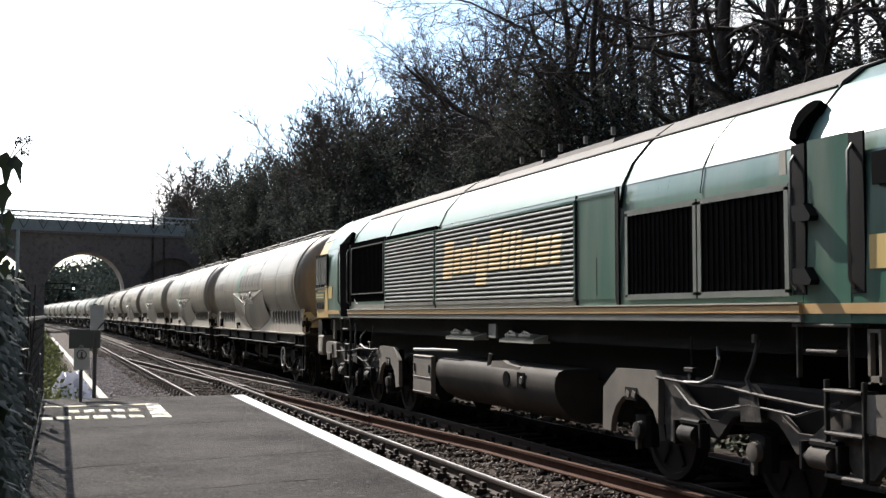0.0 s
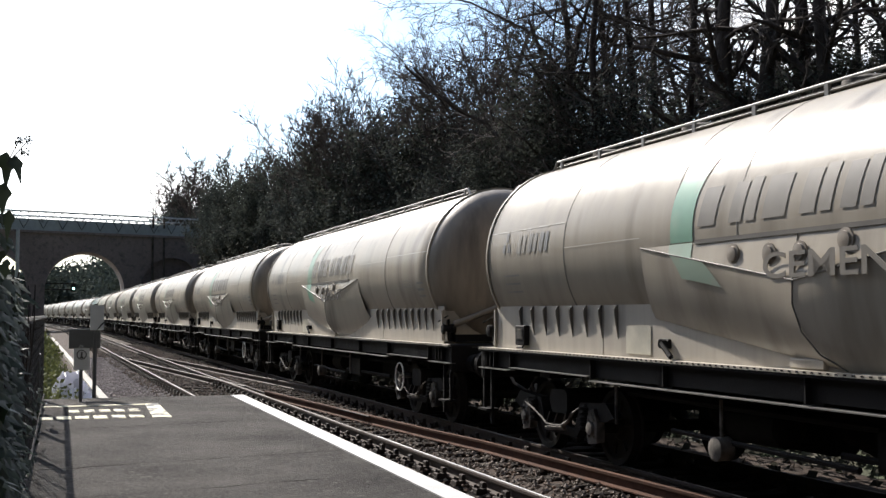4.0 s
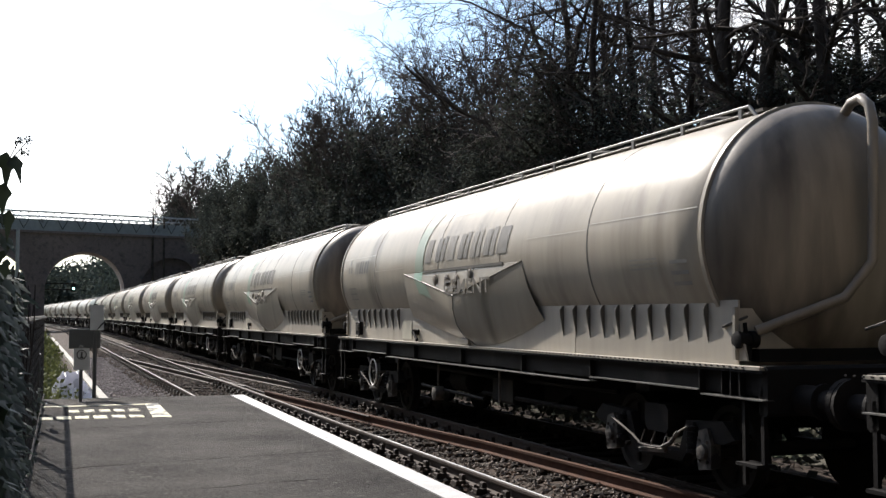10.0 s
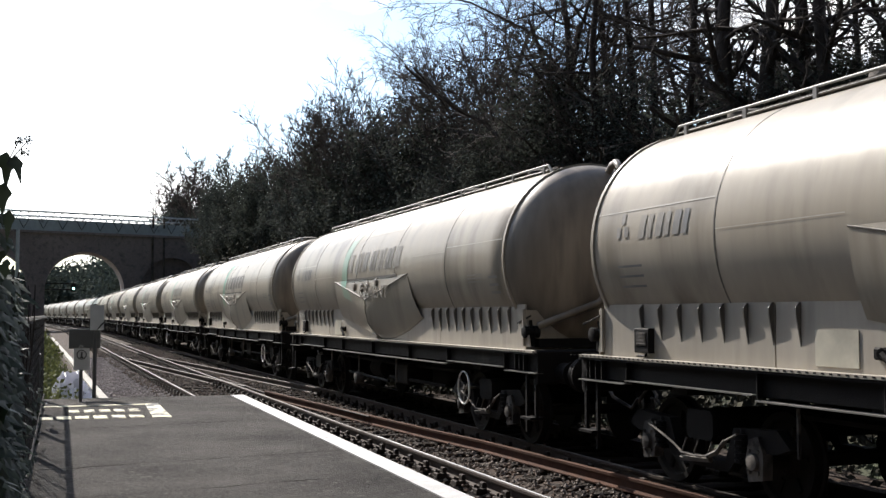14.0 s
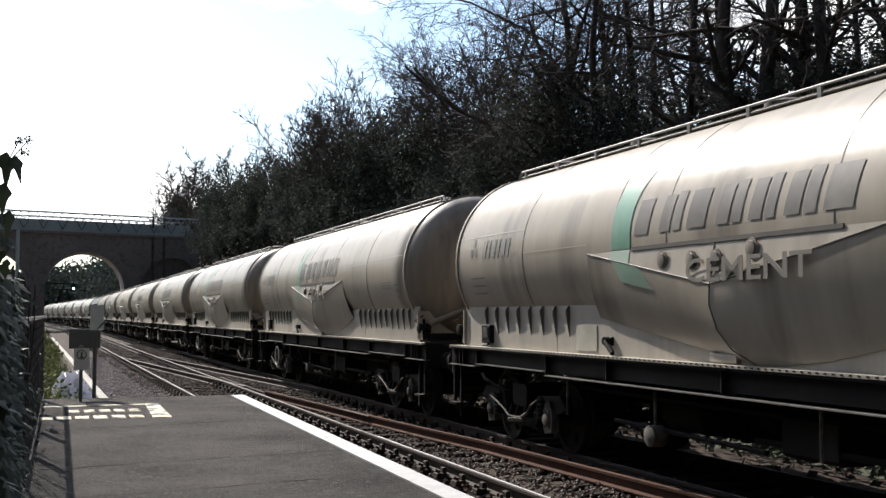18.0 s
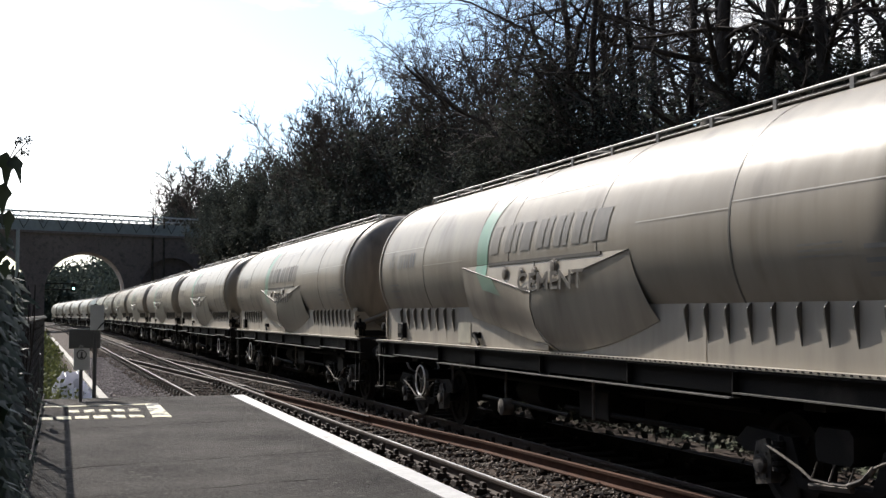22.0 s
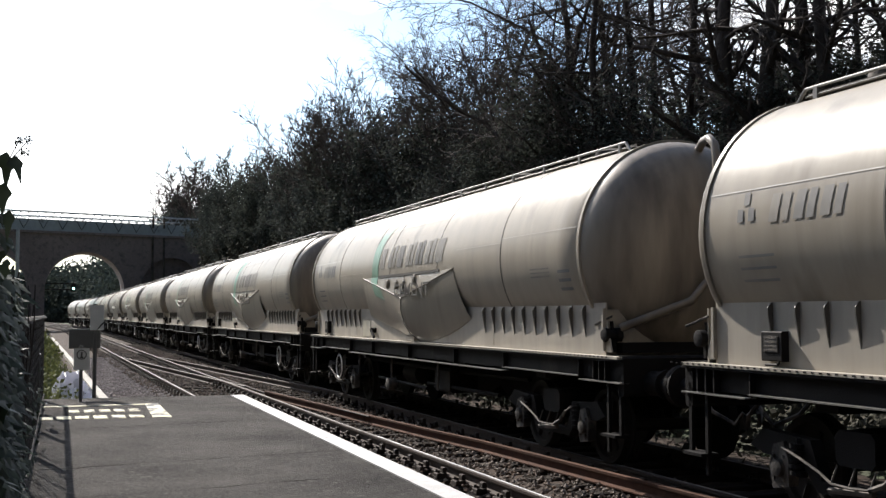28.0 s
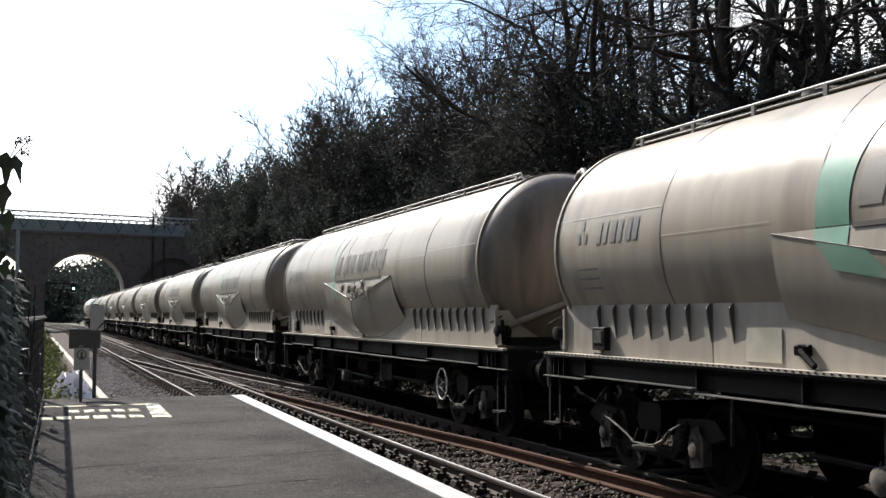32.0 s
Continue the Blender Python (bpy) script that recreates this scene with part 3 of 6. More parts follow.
def build_platform():
    pl = thing("platform", "dark asphalt station platform end with a white edge line", "platform", kind="structure")
    cuts = [-60.0, -30.0, -12.0, -4.0, 2.2, 5.0, 7.5, 8.95, 11.9, 14.3, 16.0]
    for a, b in zip(cuts[:-1], cuts[1:]):
        g = Geo()
        e = 0.008
        tilt = 0.2
        xs = [-6.2] + [-0.5 + 0.19 * i for i in range(15)]
        def ya(x, c, s):
            if not 0 < c < 16.0:
                return c + s * e
            return c + tilt * (x - 1) + 0.05 * noise.noise(Vector((x * 1.9, c, 2.0))) + s * e * (0.75 + 1.3 * noise.noise(Vector((x * 2.7, c, 8.0))))
        out = [(x, ya(x, a, 1)) for x in xs] + [(plat_edge(a) - 0.004, ya(2.5, a, 1))] + [(plat_edge(b) - 0.004, ya(2.5, b, -1))] + [(x, ya(x, b, -1)) for x in reversed(xs)]
        g.prism(out, "z", PLAT_Z - 0.12, PLAT_Z)
        part("asphalt_bay", g, M_ASPHALT, pl)
    g = Geo()
    g.prism([(-6.2, -60), (plat_edge(-60) - 0.05, -60), (plat_edge(16) - 0.05, 15.98), (-6.2, 15.98)], "z", -0.56, PLAT_Z - 0.013)
    part("platform_core", g, M_PLATWALL, pl, "dark brick platform wall")
    g = Geo()
    g.prism([(plat_edge(-60) - 0.40, -60), (plat_edge(-60), -60), (plat_edge(16), 15.99), (plat_edge(16) - 0.40, 15.99)], "z", PLAT_Z - 0.16, PLAT_Z - 0.121)
    part("edge_coping", g, M_ASPHALT, pl, "asphalt-covered edge coping")
    g = Geo()
    for i in range(28):
        y0 = -12 + i
        y1 = min(y0 + 0.997, 15.9)
        g.prism([(plat_edge(y0) - 0.17, y0), (plat_edge(y0) + 0.002, y0), (plat_edge(y1) + 0.002, y1), (plat_edge(y1) - 0.17, y1)], "z", PLAT_Z - 0.05, PLAT_Z + 0.008)
    part("edge_line", g, M_WHITE, pl, "worn white platform edge line")
    # plain wall along the platform's back, out of view, added to block low west sky
    g = Geo()
    g.box((-6.45, -9.0, 2.45), (0.36, 70.0, 6.0))
    tagged(part("wall_west", g, M_PLATWALL, None), "unseen plain wall added to cut the west skylight", "wall", kind="structure")
    # painted warning at the platform's end
    g = Geo()
    g.prism([(1.16, 12.75), (1.36, 12.75), (1.40, 14.75), (1.24, 14.75)], "z", PLAT_Z - 0.01, PLAT_Z + 0.005)
    g.prism([(-0.15, 14.52), (1.24, 14.60), (1.24, 14.75), (-0.15, 14.67)], "z", PLAT_Z - 0.01, PLAT_Z + 0.005)
    part("painted_corner", g, M_YELLOWP, pl, "pale yellow painted corner line")
    rng = random.Random(3)
    for row, (yc, x0, n) in enumerate(((13.85, 0.33, 5), (13.0, 0.0, 6))):
        for i in range(n):
            x = x0 + i * (0.165 if row == 0 else 0.188)
            g = Geo()
            w, h = (0.125 if row == 0 else 0.145) * rng.uniform(0.85, 1.05), 0.19 * rng.uniform(0.85, 1.05)
            g.prism([(x, yc - h), (x + w, yc - h), (x + w, yc + h), (x, yc + h)], "z", PLAT_Z - 0.01, PLAT_Z + 0.005)
            part("painted_bar", g, M_YELLOWP, pl)


# ------------------------------------------------------------------ bridge
BR_Y, BR_K = 157.0, 0.30


def br(u, d, z):
    """Bridge space (along, depth, height) to the world."""
    return (u, BR_Y + BR_K * (u - 5.0) + d, z)


ARCHES = ((-6.3, 4.65, 4.9, 5.1), (5.5, 5.0, 4.9, 5.05), (16.9, 4.3, 4.8, 4.7))   # centre, half width, springing, rise


def soffit(u):
    for c, h, s, r in ARCHES:
        if abs(u - c) < h:
            return s + r * math.sqrt(max(0, 1 - ((u - c) / h) ** 2))
    return -0.6


def build_bridge():
    b = thing("arch_bridge", "sooty brick arch road bridge with grey steel parapet", "bridge")
    us = set(-40 + 2.0 * i for i in range(45))
    for c, h, s, r in ARCHES:
        us |= {c + h * math.sin(math.pi * (k / 40 - 0.5)) for k in range(41)} | {c - h - 0.001, c + h + 0.001}
    us = sorted(us)
    g = Geo()
    top, dep = 12.2, 7.5
    vs = []
    for u in us:
        z = soffit(u)
        vs += [br(u, 0, z), br(u, 0, top), br(u, dep, top), br(u, dep, z)]
    fs = [(4 * i + k, 4 * i + (k + 1) % 4, 4 * i + 4 + (k + 1) % 4, 4 * i + 4 + k) for i in range(len(us) - 1) for k in range(4)]
    g.add(vs, fs + [(0, 1, 2, 3), (4 * len(us) - 4, 4 * len(us) - 3, 4 * len(us) - 2, 4 * len(us) - 1)])
    part("brick_wall", g, M_BRICK, b, "dark brick arches and spandrels", smooth=20)
    for c, h, s, r in ARCHES:          # arch rings, a little proud
        g = Geo()
        n = 36
        vs = []
        for k in range(n + 1):
            a = math.pi * k / n
            for q, d in ((0.0, -0.06), (0.55, -0.06), (0.55, 0.05), (0.0, 0.05)):
                vs.append(br(c - (h + q) * math.cos(a), d, s + (r + q) * math.sin(a)))
        g.add(vs, [(4 * i + k, 4 * i + (k + 1) % 4, 4 * i + 4 + (k + 1) % 4, 4 * i + 4 + k) for i in range(n) for k in range(4)])
        part("arch_ring", g, M_BRICK, b)
    g = Geo()
    g.add([br(u, d, z) for u in (-38, 46) for d, z in ((-0.25, 12.2), (-0.25, 12.5), (0.3, 12.5), (0.3, 12.2))], [(0, 1, 5, 4), (1, 2, 6, 5), (2, 3, 7, 6), (3, 0, 4, 7)])
    part("string_course", g, M_BRICK, b)
    for d, nm in ((-0.15, "front"), (7.3, "back")):
        g = Geo()
        g.add([br(u, d + e, z) for u in (-38, 46) for e, z in ((0, 12.5), (0, 13.95), (0.14, 13.95), (0.14, 12.5))], [(0, 1, 5, 4), (1, 2, 6, 5), (2, 3, 7, 6), (3, 0, 4, 7)])
        gi = part("parapet_girder", g, M_GIRDER, b, "grey steel parapet girder")
        if d < 0:
            s = Geo()
            for i in range(36):
                u = -38 + 2.35 * i
                s.tube([br(u, d - 0.04, 13.9), br(u + 0.62, d - 0.04, 12.75)], 0.07, 4)
                s.tube([br(u + 0.62, d - 0.04, 12.75), br(u + 1.24, d - 0.04, 13.9)], 0.07, 4)
            tagged(part("face_bracing", s, M_GIRDERD, gi, "dark V bracing on the girder"), kind="stuff")
        s = Geo()
        for i in range(84):
            u = -38 + 1.0 * i
            s.tube([br(u, d, 13.95), br(u + 0.5, d, 14.85)], 0.06, 4)
            s.tube([br(u + 0.5, d, 14.85), br(u + 1.0, d, 13.95)], 0.06, 4)
        tagged(part("lattice", s, M_GIRDER, b, "grey lattice fence bars"), kind="stuff")
        s = Geo()
        s.tube([br(-38, d, 14.9), br(46, d, 14.9)], 0.11, 6)
        part("top_rail", s, M_GIRDER, b)
    g = Geo()
    c, h, s, r = ARCHES[2]
    g.add([br(c - h * 1.02, 0.7, -0.6), br(c + h * 1.02, 0.7, -0.6)] + [br(c + h * 1.02 * math.cos(math.pi * k / 20), 0.7, s + (r + 0.1) * math.sin(math.pi * k / 20)) for k in range(21)], [tuple(range(23))])
    part("blind_panel", g, M_BRICK, b, "bricked-up dark blind arch")
    for u in (14.2, 15.7):
        g = Geo()
        g.tube([br(u, -0.2, 0), br(u, -0.2, 12.2)], 0.14, 8)
        g.box(br(u, -0.2, 14.2), (0.25, 0.2, 1.5))
        part("drain_pipe", g, M_DUSTY, b)
    g = Geo()
    g.add([br(u, d, z) for u in (-60, 70) for d, z in ((0.1, 11.9), (0.1, 12.15), (7.4, 12.15), (7.4, 11.9))], [(0, 1, 5, 4), (1, 2, 6, 5), (2, 3, 7, 6), (3, 0, 4, 7)])


# ------------------------------------------------------------------ trees
def grow(seed, girth, counts, lens, angles, rise, start, wob, lean=0.0):
    """A bare tree of height 1: tapered trunk and limbs, fine twigs apart, and the points along its limbs.
    counts, lens and angles: how many branches a limb bears, their share of its length, and their spread in degrees."""
    rng = random.Random(seed)
    wood, twigs, spots = [], [], []
    last = len(counts)

    def limb(p, d, length, r, level):
        n = (8, 6, 4, 2, 2)[level] if last > 3 else (9, 5, 3, 2)[level]
        pts, q, dd = [p], p.copy(), d.copy()
        for i in range(n):
            k = wob * (0.4 if level == 0 else 1.0)
            dd = (dd + Vector((rng.gauss(0, k), rng.gauss(0, k), rng.gauss(0, k * 0.6) + (rise if level else 0.0)))).normalized()
            q = q + dd * (length / n)
            pts.append(q.copy())
        r1 = r * 0.38
        (wood if level < 2 else twigs).append((pts, r, (9, 6, 4, 3, 3)[level], r1))
        if level < 3:
            spots.extend([(w, r, level) for w in pts[1:]])
        if level >= last:
            return
        kids = counts[level]
        turn = rng.random() * 6.283
        for i in range(kids):
            lo = start if level == 0 else 0.18
            f = min(0.99, lo + (1 - lo) * (i + rng.random()) / kids)
            k = min(int(f * n), n - 1)
            base = pts[k].lerp(pts[k + 1], f * n - k)
            along = (pts[k + 1] - pts[k]).normalized()
            turn += 2.4 + rng.uniform(-0.5, 0.5)
            a = along.orthogonal().normalized()
            side = a * math.cos(turn) + along.cross(a) * math.sin(turn)
            ang = radians(angles[level] * rng.uniform(0.65, 1.25))
            limb(base, along * math.cos(ang) + side * math.sin(ang), length * lens[level] * rng.uniform(0.65, 1.15) * (1.1 - 0.4 * f), (r + (r1 - r) * f) * rng.uniform(0.42, 0.66), level + 1)

    limb(Vector((0, 0, 0)), Vector((lean, 0.03, 1)).normalized(), 1.0, girth, 0)
    top = max(p.z for pts, *_ in twigs for p in pts)
    return wood, twigs, spots, top


def leaf_quads(g, centre, count, size, rng, flat=1.0):
    for _ in range(count):
        v = Vector((rng.gauss(0, 1), rng.gauss(0, 1), rng.gauss(0, flat)))
        p = centre[0] + v * centre[1]
        a = Vector((rng.gauss(0, 1), rng.gauss(0, 1), rng.gauss(0, 1))).normalized()
        b = a.orthogonal().normalized()
        s = size * rng.uniform(0.6, 1.3)
        g.add([p - a * s, p + b * s * 0.7, p + a * s, p - b * s * 0.7], [(0, 1, 2, 3)])


def make_tree(seed, height, ivy, label, girth, counts, lens, angles, rise, start, wob, lean=0.0, twig=0.010, leaf=0.105):
    """ivy: (up to this share of the height, leaves at a point of trunk, limb and branch, spread in metres)"""
    t = thing("tree", label, "tree", group="bare trees on the bank")
    wood, twigs, spots, top = grow(seed, girth, counts, lens, angles, rise, start, wob, lean)
    k = height / top
    g = Geo()
    for pts, r, n, r1 in wood:
        g.tube([p * k - Vector((0, 0, 0.4 if p.length == 0 else 0)) for p in pts], max(twig * 1.6, r * k), n, max(twig, r1 * k), cap=False)
    part("trunk", g, M_BARK, t, smooth=60)
    g = Geo()
    for pts, r, n, r1 in twigs:
        g.tube([p * k for p in pts], max(twig, r * k), n, max(twig * 0.6, r1 * k), cap=False)
    tagged(part("crown", g, M_TWIG, t, "fine bare brown twigs", smooth=None), kind="stuff")
    if ivy:
        rng = random.Random(seed + 50)
        g = Geo()
        up, n0, n1, n2, wide = ivy
        for p, r, level in spots:
            q = p * k
            if q.z < height * up * rng.uniform(0.8, 1.1):
                w = wide * (1.0, 0.75, 0.6)[level]
                for _ in range((3, 2, 1)[level]):
                    c = q + Vector((rng.gauss(0, w * 0.8), rng.gauss(0, w * 0.8), rng.gauss(0, w)))
                    leaf_quads(g, (c, w * 0.55), (n0, n1, n2)[level], leaf, rng, 1.6)
        tagged(part("ivy", g, M_IVY, t, "ivy over the trunk, its green greyed for haze", smooth=None), kind="stuff")
    return t


# kind, x, y and height of each tree
FAR_TREES = (("B", 17.7, 172, 14.2), ("B", 19.9, 176, 13.4), ("K", 19.7, 170, 18.9), ("K", 22.6, 178, 16.5), ("K", 19.0, 180, 16.2), ("B", 17.4, 122, 12.4), ("B", 17.4, 113, 11.2), ("B", 17.9, 106, 10.0), ("B", 18.2, 100, 10.1), ("K", 21.0, 128, 13.4), ("K", 21.5, 119, 11.4), ("K", 21.5, 108, 11.2), ("B", 17.8, 130, 10.7), ("B", 17.4, 118, 9.0))
MID_TREES = (("B", 18.8, 96, 9.6), ("B", 18.7, 90, 9.4), ("B", 18.7, 85, 9.3), ("A", 17.6, 80, 12.8), ("A", 16.4, 66, 13.3), ("A", 17.2, 73, 12.6), ("A", 17.3, 63, 12.1), ("A", 17.5, 59, 11.8), ("F", 17.3, 55, 12.1), ("A", 17.2, 52, 12.7), ("B", 17.5, 76, 9.8), ("B", 17.1, 70, 10.1), ("B", 17.3, 66, 9.3), ("B", 17.3, 62, 9.3), ("B", 17.2, 58, 9.0), ("B", 17.3, 55, 8.7), ("B", 17.2, 52, 8.5))
NEAR_TREES = (("A", 17.1, 49, 12.6), ("F", 18.0, 44, 11.8), ("F", 17.0, 41, 13.6), ("D", 16.1, 36, 13.2), ("H", 16.8, 47, 7.8), ("H", 16.6, 44, 7.2), ("H", 16.7, 42, 7.0), ("H", 16.4, 39, 6.8), ("H", 16.3, 37, 7.2), ("F", 16.8, 35, 11.5), ("F", 17.0, 32, 11.0), ("H", 16.2, 35, 8.4), ("H", 16.1, 33, 8.2), ("H", 16.0, 31, 7.4), ("H", 16.2, 30, 5.6))
STAND_FRONT = (("C", 16.3, 34, 15.7), ("C", 15.7, 31, 14.1), ("C", 18.8, 35, 14.9), ("C", 17.4, 31, 14.2), ("C", 20.7, 36, 15.2), ("C", 17.3, 29, 13.7), ("C", 23.2, 37, 14.2), ("G", 17.4, 26, 12.7), ("G", 17.3, 25, 12.9), ("G", 19.1, 26, 12.4), ("G", 18.7, 24, 11.0), ("C", 24.5, 30, 11.4), ("G", 21.0, 25, 10.9))
STAND_BACK = (("C", 23.3, 36, 13.1), ("C", 24.3, 34, 12.8), ("F", 25.7, 42, 12.5), ("F", 21.8, 44, 13.7), ("H", 19.7, 25, 4.7), ("H", 16.7, 27, 4.4), ("H", 16.3, 28, 4.4), ("H", 17.3, 26, 3.9))
OUT_OF_SIGHT = (("G", 16.5, 17, 12.5), ("C", 17.5, 11, 13.0), ("F", 16.0, 4, 12.0), ("G", 17.0, -4, 12.0), ("C", 16.0, -12, 13.0), ("F", 18.0, -22, 12.0))


def build_trees():
    tall = {"A": 12.5, "B": 9.0, "C": 14.5, "D": 13.2, "F": 13.0, "G": 12.4, "H": 7.0, "K": 14.0}
    kinds = {"A": make_tree(11, tall["A"], (0.55, 90, 34, 6, 0.36), "bare tree with a fan of twigs over an ivy-clad trunk", 0.016, (11, 7, 6, 5), (0.80, 0.50, 0.48, 0.5), (44, 42, 40, 42), 0.07, 0.30, 0.09, 0.0, 0.017, 0.09),
             "B": make_tree(14, tall["B"], (0.92, 120, 52, 10, 0.46), "tree smothered in dark ivy", 0.020, (12, 5, 5), (0.38, 0.50, 0.55), (52, 45, 42), 0.06, 0.10, 0.10, 0.0, 0.012, 0.09),
             "C": make_tree(16, tall["C"], (0.26, 90, 10, 0, 0.20), "tall slim tree with a straight dark trunk and fine side twigs", 0.0105, (26, 6, 5), (0.20, 0.52, 0.55), (76, 48, 42), 0.02, 0.10, 0.13, 0.0, 0.008, 0.05),
             "D": make_tree(15, tall["D"], (0.36, 120, 24, 4, 0.34), "bare tree with wide arching limbs", 0.026, (7, 9, 7, 5), (0.85, 0.42, 0.48, 0.55), (62, 48, 44, 42), 0.0, 0.34, 0.20, -0.10, 0.010, 0.05),
             "F": make_tree(12, tall["F"], (0.30, 70, 14, 2, 0.30), "bare spreading tree with tangled twigs", 0.015, (12, 7, 6, 5), (0.60, 0.46, 0.50, 0.55), (58, 50, 46, 44), 0.02, 0.18, 0.16, 0.0, 0.009, 0.055),
             "G": make_tree(18, tall["G"], (0.40, 170, 20, 3, 0.24), "stout dark tree with ivy round its trunk", 0.024, (17, 6, 5), (0.30, 0.50, 0.55), (66, 50, 46), 0.01, 0.16, 0.16, 0.03, 0.008, 0.05),
             "K": make_tree(23, tall["K"], (0.50, 70, 20, 3, 0.40), "far bare tree with a pale fan of twigs", 0.016, (11, 7, 6, 4), (0.85, 0.50, 0.48, 0.5), (40, 40, 40, 42), 0.09, 0.26, 0.08, 0.0, 0.034, 0.10),
             "H": make_tree(19, tall["H"], (0.80, 130, 60, 10, 0.40), "low twiggy thicket with dark ivy in it", 0.014, (14, 6, 6), (0.45, 0.5, 0.55), (50, 46, 42), 0.05, 0.05, 0.13, 0.0, 0.009, 0.055)}
    rng = random.Random(21)
    used = set()
    for k, x, y, h in FAR_TREES + MID_TREES + NEAR_TREES + STAND_FRONT + STAND_BACK + OUT_OF_SIGHT:
        turn = 200 if k == "D" else rng.uniform(0, 360)
        m = pose(x, y, bank(x, y), rng.uniform(-2.5, 2.5), rng.uniform(-2.5, 2.5), turn)
        f = h / tall[k]
        if k in used:
            o = copy_thing(kinds[k], m)
        else:
            o = kinds[k]
            o.matrix_basis = m
            used.add(k)
        o.scale = (f, f, f) if k not in "BH" else (f ** 0.6, f ** 0.6, f)


def build_undergrowth():
    """Ivy and bramble over the bank, joined into a few sheets of leaves."""
    rng = random.Random(5)
    g, tw = Geo(), Geo()
    for i in range(3100):
        y = 8 + 150 * rng.random() ** 1.4
        x = rng.uniform(9.6, 25)
        # extra dark clumps at the bank's foot stand in for shade behind the train
        if i >= 2500:
            x, y = rng.uniform(9.5, 11.8), 9 + 60 * rng.random()
        if y > 85 and x < 0.135 * y:
            continue
        z = bank(x, y)
        leaf_quads(g, (Vector((x, y, z + rng.uniform(0.1, 1.0) + 2.2 * rng.random() ** 3)), 0.6), 64, 0.065 + y * 0.0009, rng, 0.9)
        if i % 2 == 0 and x > 12.5:
            for _ in range(6):
                b = Vector((x + rng.gauss(0, 0.6), y + rng.gauss(0, 0.8), z - 0.1))
                tw.tube([b, b + Vector((rng.gauss(0, 0.5), rng.gauss(0, 0.5), rng.uniform(1, 2.6)))], 0.02, 3, 0.006, cap=False)
    for i in range(420):
        y = rng.uniform(18, 75)
        x = rng.uniform(17.5, 27)
        leaf_quads(g, (Vector((x, y, bank(x, y) + 3.6 * rng.random() ** 1.3)), 0.62), 60, 0.085 + y * 0.0009, rng, 0.9)
    solid("bank_undergrowth", g, M_BUSH, "tangled ivy and bramble covering the cutting bank", "undergrowth", kind="stuff", smooth=None)
    solid("bank_saplings", tw, M_BARK, "thin bare brown saplings on the bank", "saplings", kind="stuff", smooth=None)
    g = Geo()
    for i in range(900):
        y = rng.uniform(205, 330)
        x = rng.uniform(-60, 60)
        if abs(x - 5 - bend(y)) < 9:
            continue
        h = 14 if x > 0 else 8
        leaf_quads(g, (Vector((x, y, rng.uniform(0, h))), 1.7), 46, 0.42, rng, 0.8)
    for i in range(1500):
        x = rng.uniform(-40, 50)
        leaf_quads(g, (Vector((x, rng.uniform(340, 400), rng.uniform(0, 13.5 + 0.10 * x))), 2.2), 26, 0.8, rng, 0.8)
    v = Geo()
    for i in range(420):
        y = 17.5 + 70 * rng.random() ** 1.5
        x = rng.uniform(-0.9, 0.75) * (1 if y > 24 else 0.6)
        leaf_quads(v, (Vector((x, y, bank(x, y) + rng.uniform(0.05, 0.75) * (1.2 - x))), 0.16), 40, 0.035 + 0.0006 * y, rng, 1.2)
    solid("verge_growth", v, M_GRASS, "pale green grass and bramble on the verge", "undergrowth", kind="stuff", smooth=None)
    solid("far_woods", g, M_FAR, "green woods beyond the bridge, haze mixed into their colour", "woods", kind="stuff", smooth=None)


# ------------------------------------------------------------------ fence, near ivy, signs, litter
def fence_x(y):
    return -0.20 + 0.0165 * y


def build_fence():
    f = thing("wire_fence", "dark wire mesh fence along the platform, overgrown with ivy", "fence")
    g = Geo()
    g.tube([(fence_x(y), y, 1.80) for y in (3.6, 8, 12, 15.9)], 0.026, 8)
    part("top_rail", g, M_FENCE, f, "dark tubular top rail")
    g = Geo()
    g.tube([(fence_x(y), y, 0.80) for y in (3.6, 8, 12, 15.9)], 0.018, 6)
    part("bottom_rail", g, M_FENCE, f)
    post = Geo()
    post.box((0, 0, 0.52), (0.06, 0.06, 1.12), bev=0.008)
    me = post.mesh("fence_post", M_FENCE)
    for i in range(7):
        o = new("fence_post", me)
        o.parent = f
        o.location = (fence_x(3.7 + 2.02 * i) - 0.03, 3.7 + 2.02 * i, PLAT_Z)
    wire = Geo()
    for d in (-1, 1):
        for i in range(90):
            y0 = 3.0 + i * 0.145
            pts = [(fence_x(y0 + d * h * 0.8), y0 + d * h * 0.8, 0.80 + h) for h in (0.0, 1.0)]
            if min(p[1] for p in pts) > 3.5 and max(p[1] for p in pts) < 15.9:
                wire.tube(pts, 0.003, 3, cap=False)
    tagged(part("wire_mesh", wire, M_FENCE, f, "rusty diamond wire mesh"), kind="stuff")
    g = Geo()
    g.box((fence_x(12.2) + 0.01, 12.2, 1.30), (0.012, 0.42, 0.30))
    part("notice_board", g, M_SIGNGREY, f, "small dark plate wired to the fence")


def ivy_leaf(g, p, d, up, s):
    """A lobed leaf of seven points with a folded middle."""
    d, up = d.normalized(), up.normalized()
    w = d.cross(up).normalized()
    n = w.cross(d)
    out = [(0, 0), (0.28, 0.5), (0.45, 0.2), (1.0, 0.0), (0.45, -0.2), (0.28, -0.5)]
    g.add([p + d * (a * s) + w * (b * s * 1.1) - n * (abs(b) * s * 0.25 + a * a * s * 0.2) for a, b in out], [(0, 1, 2, 3), (0, 3, 4, 5)])


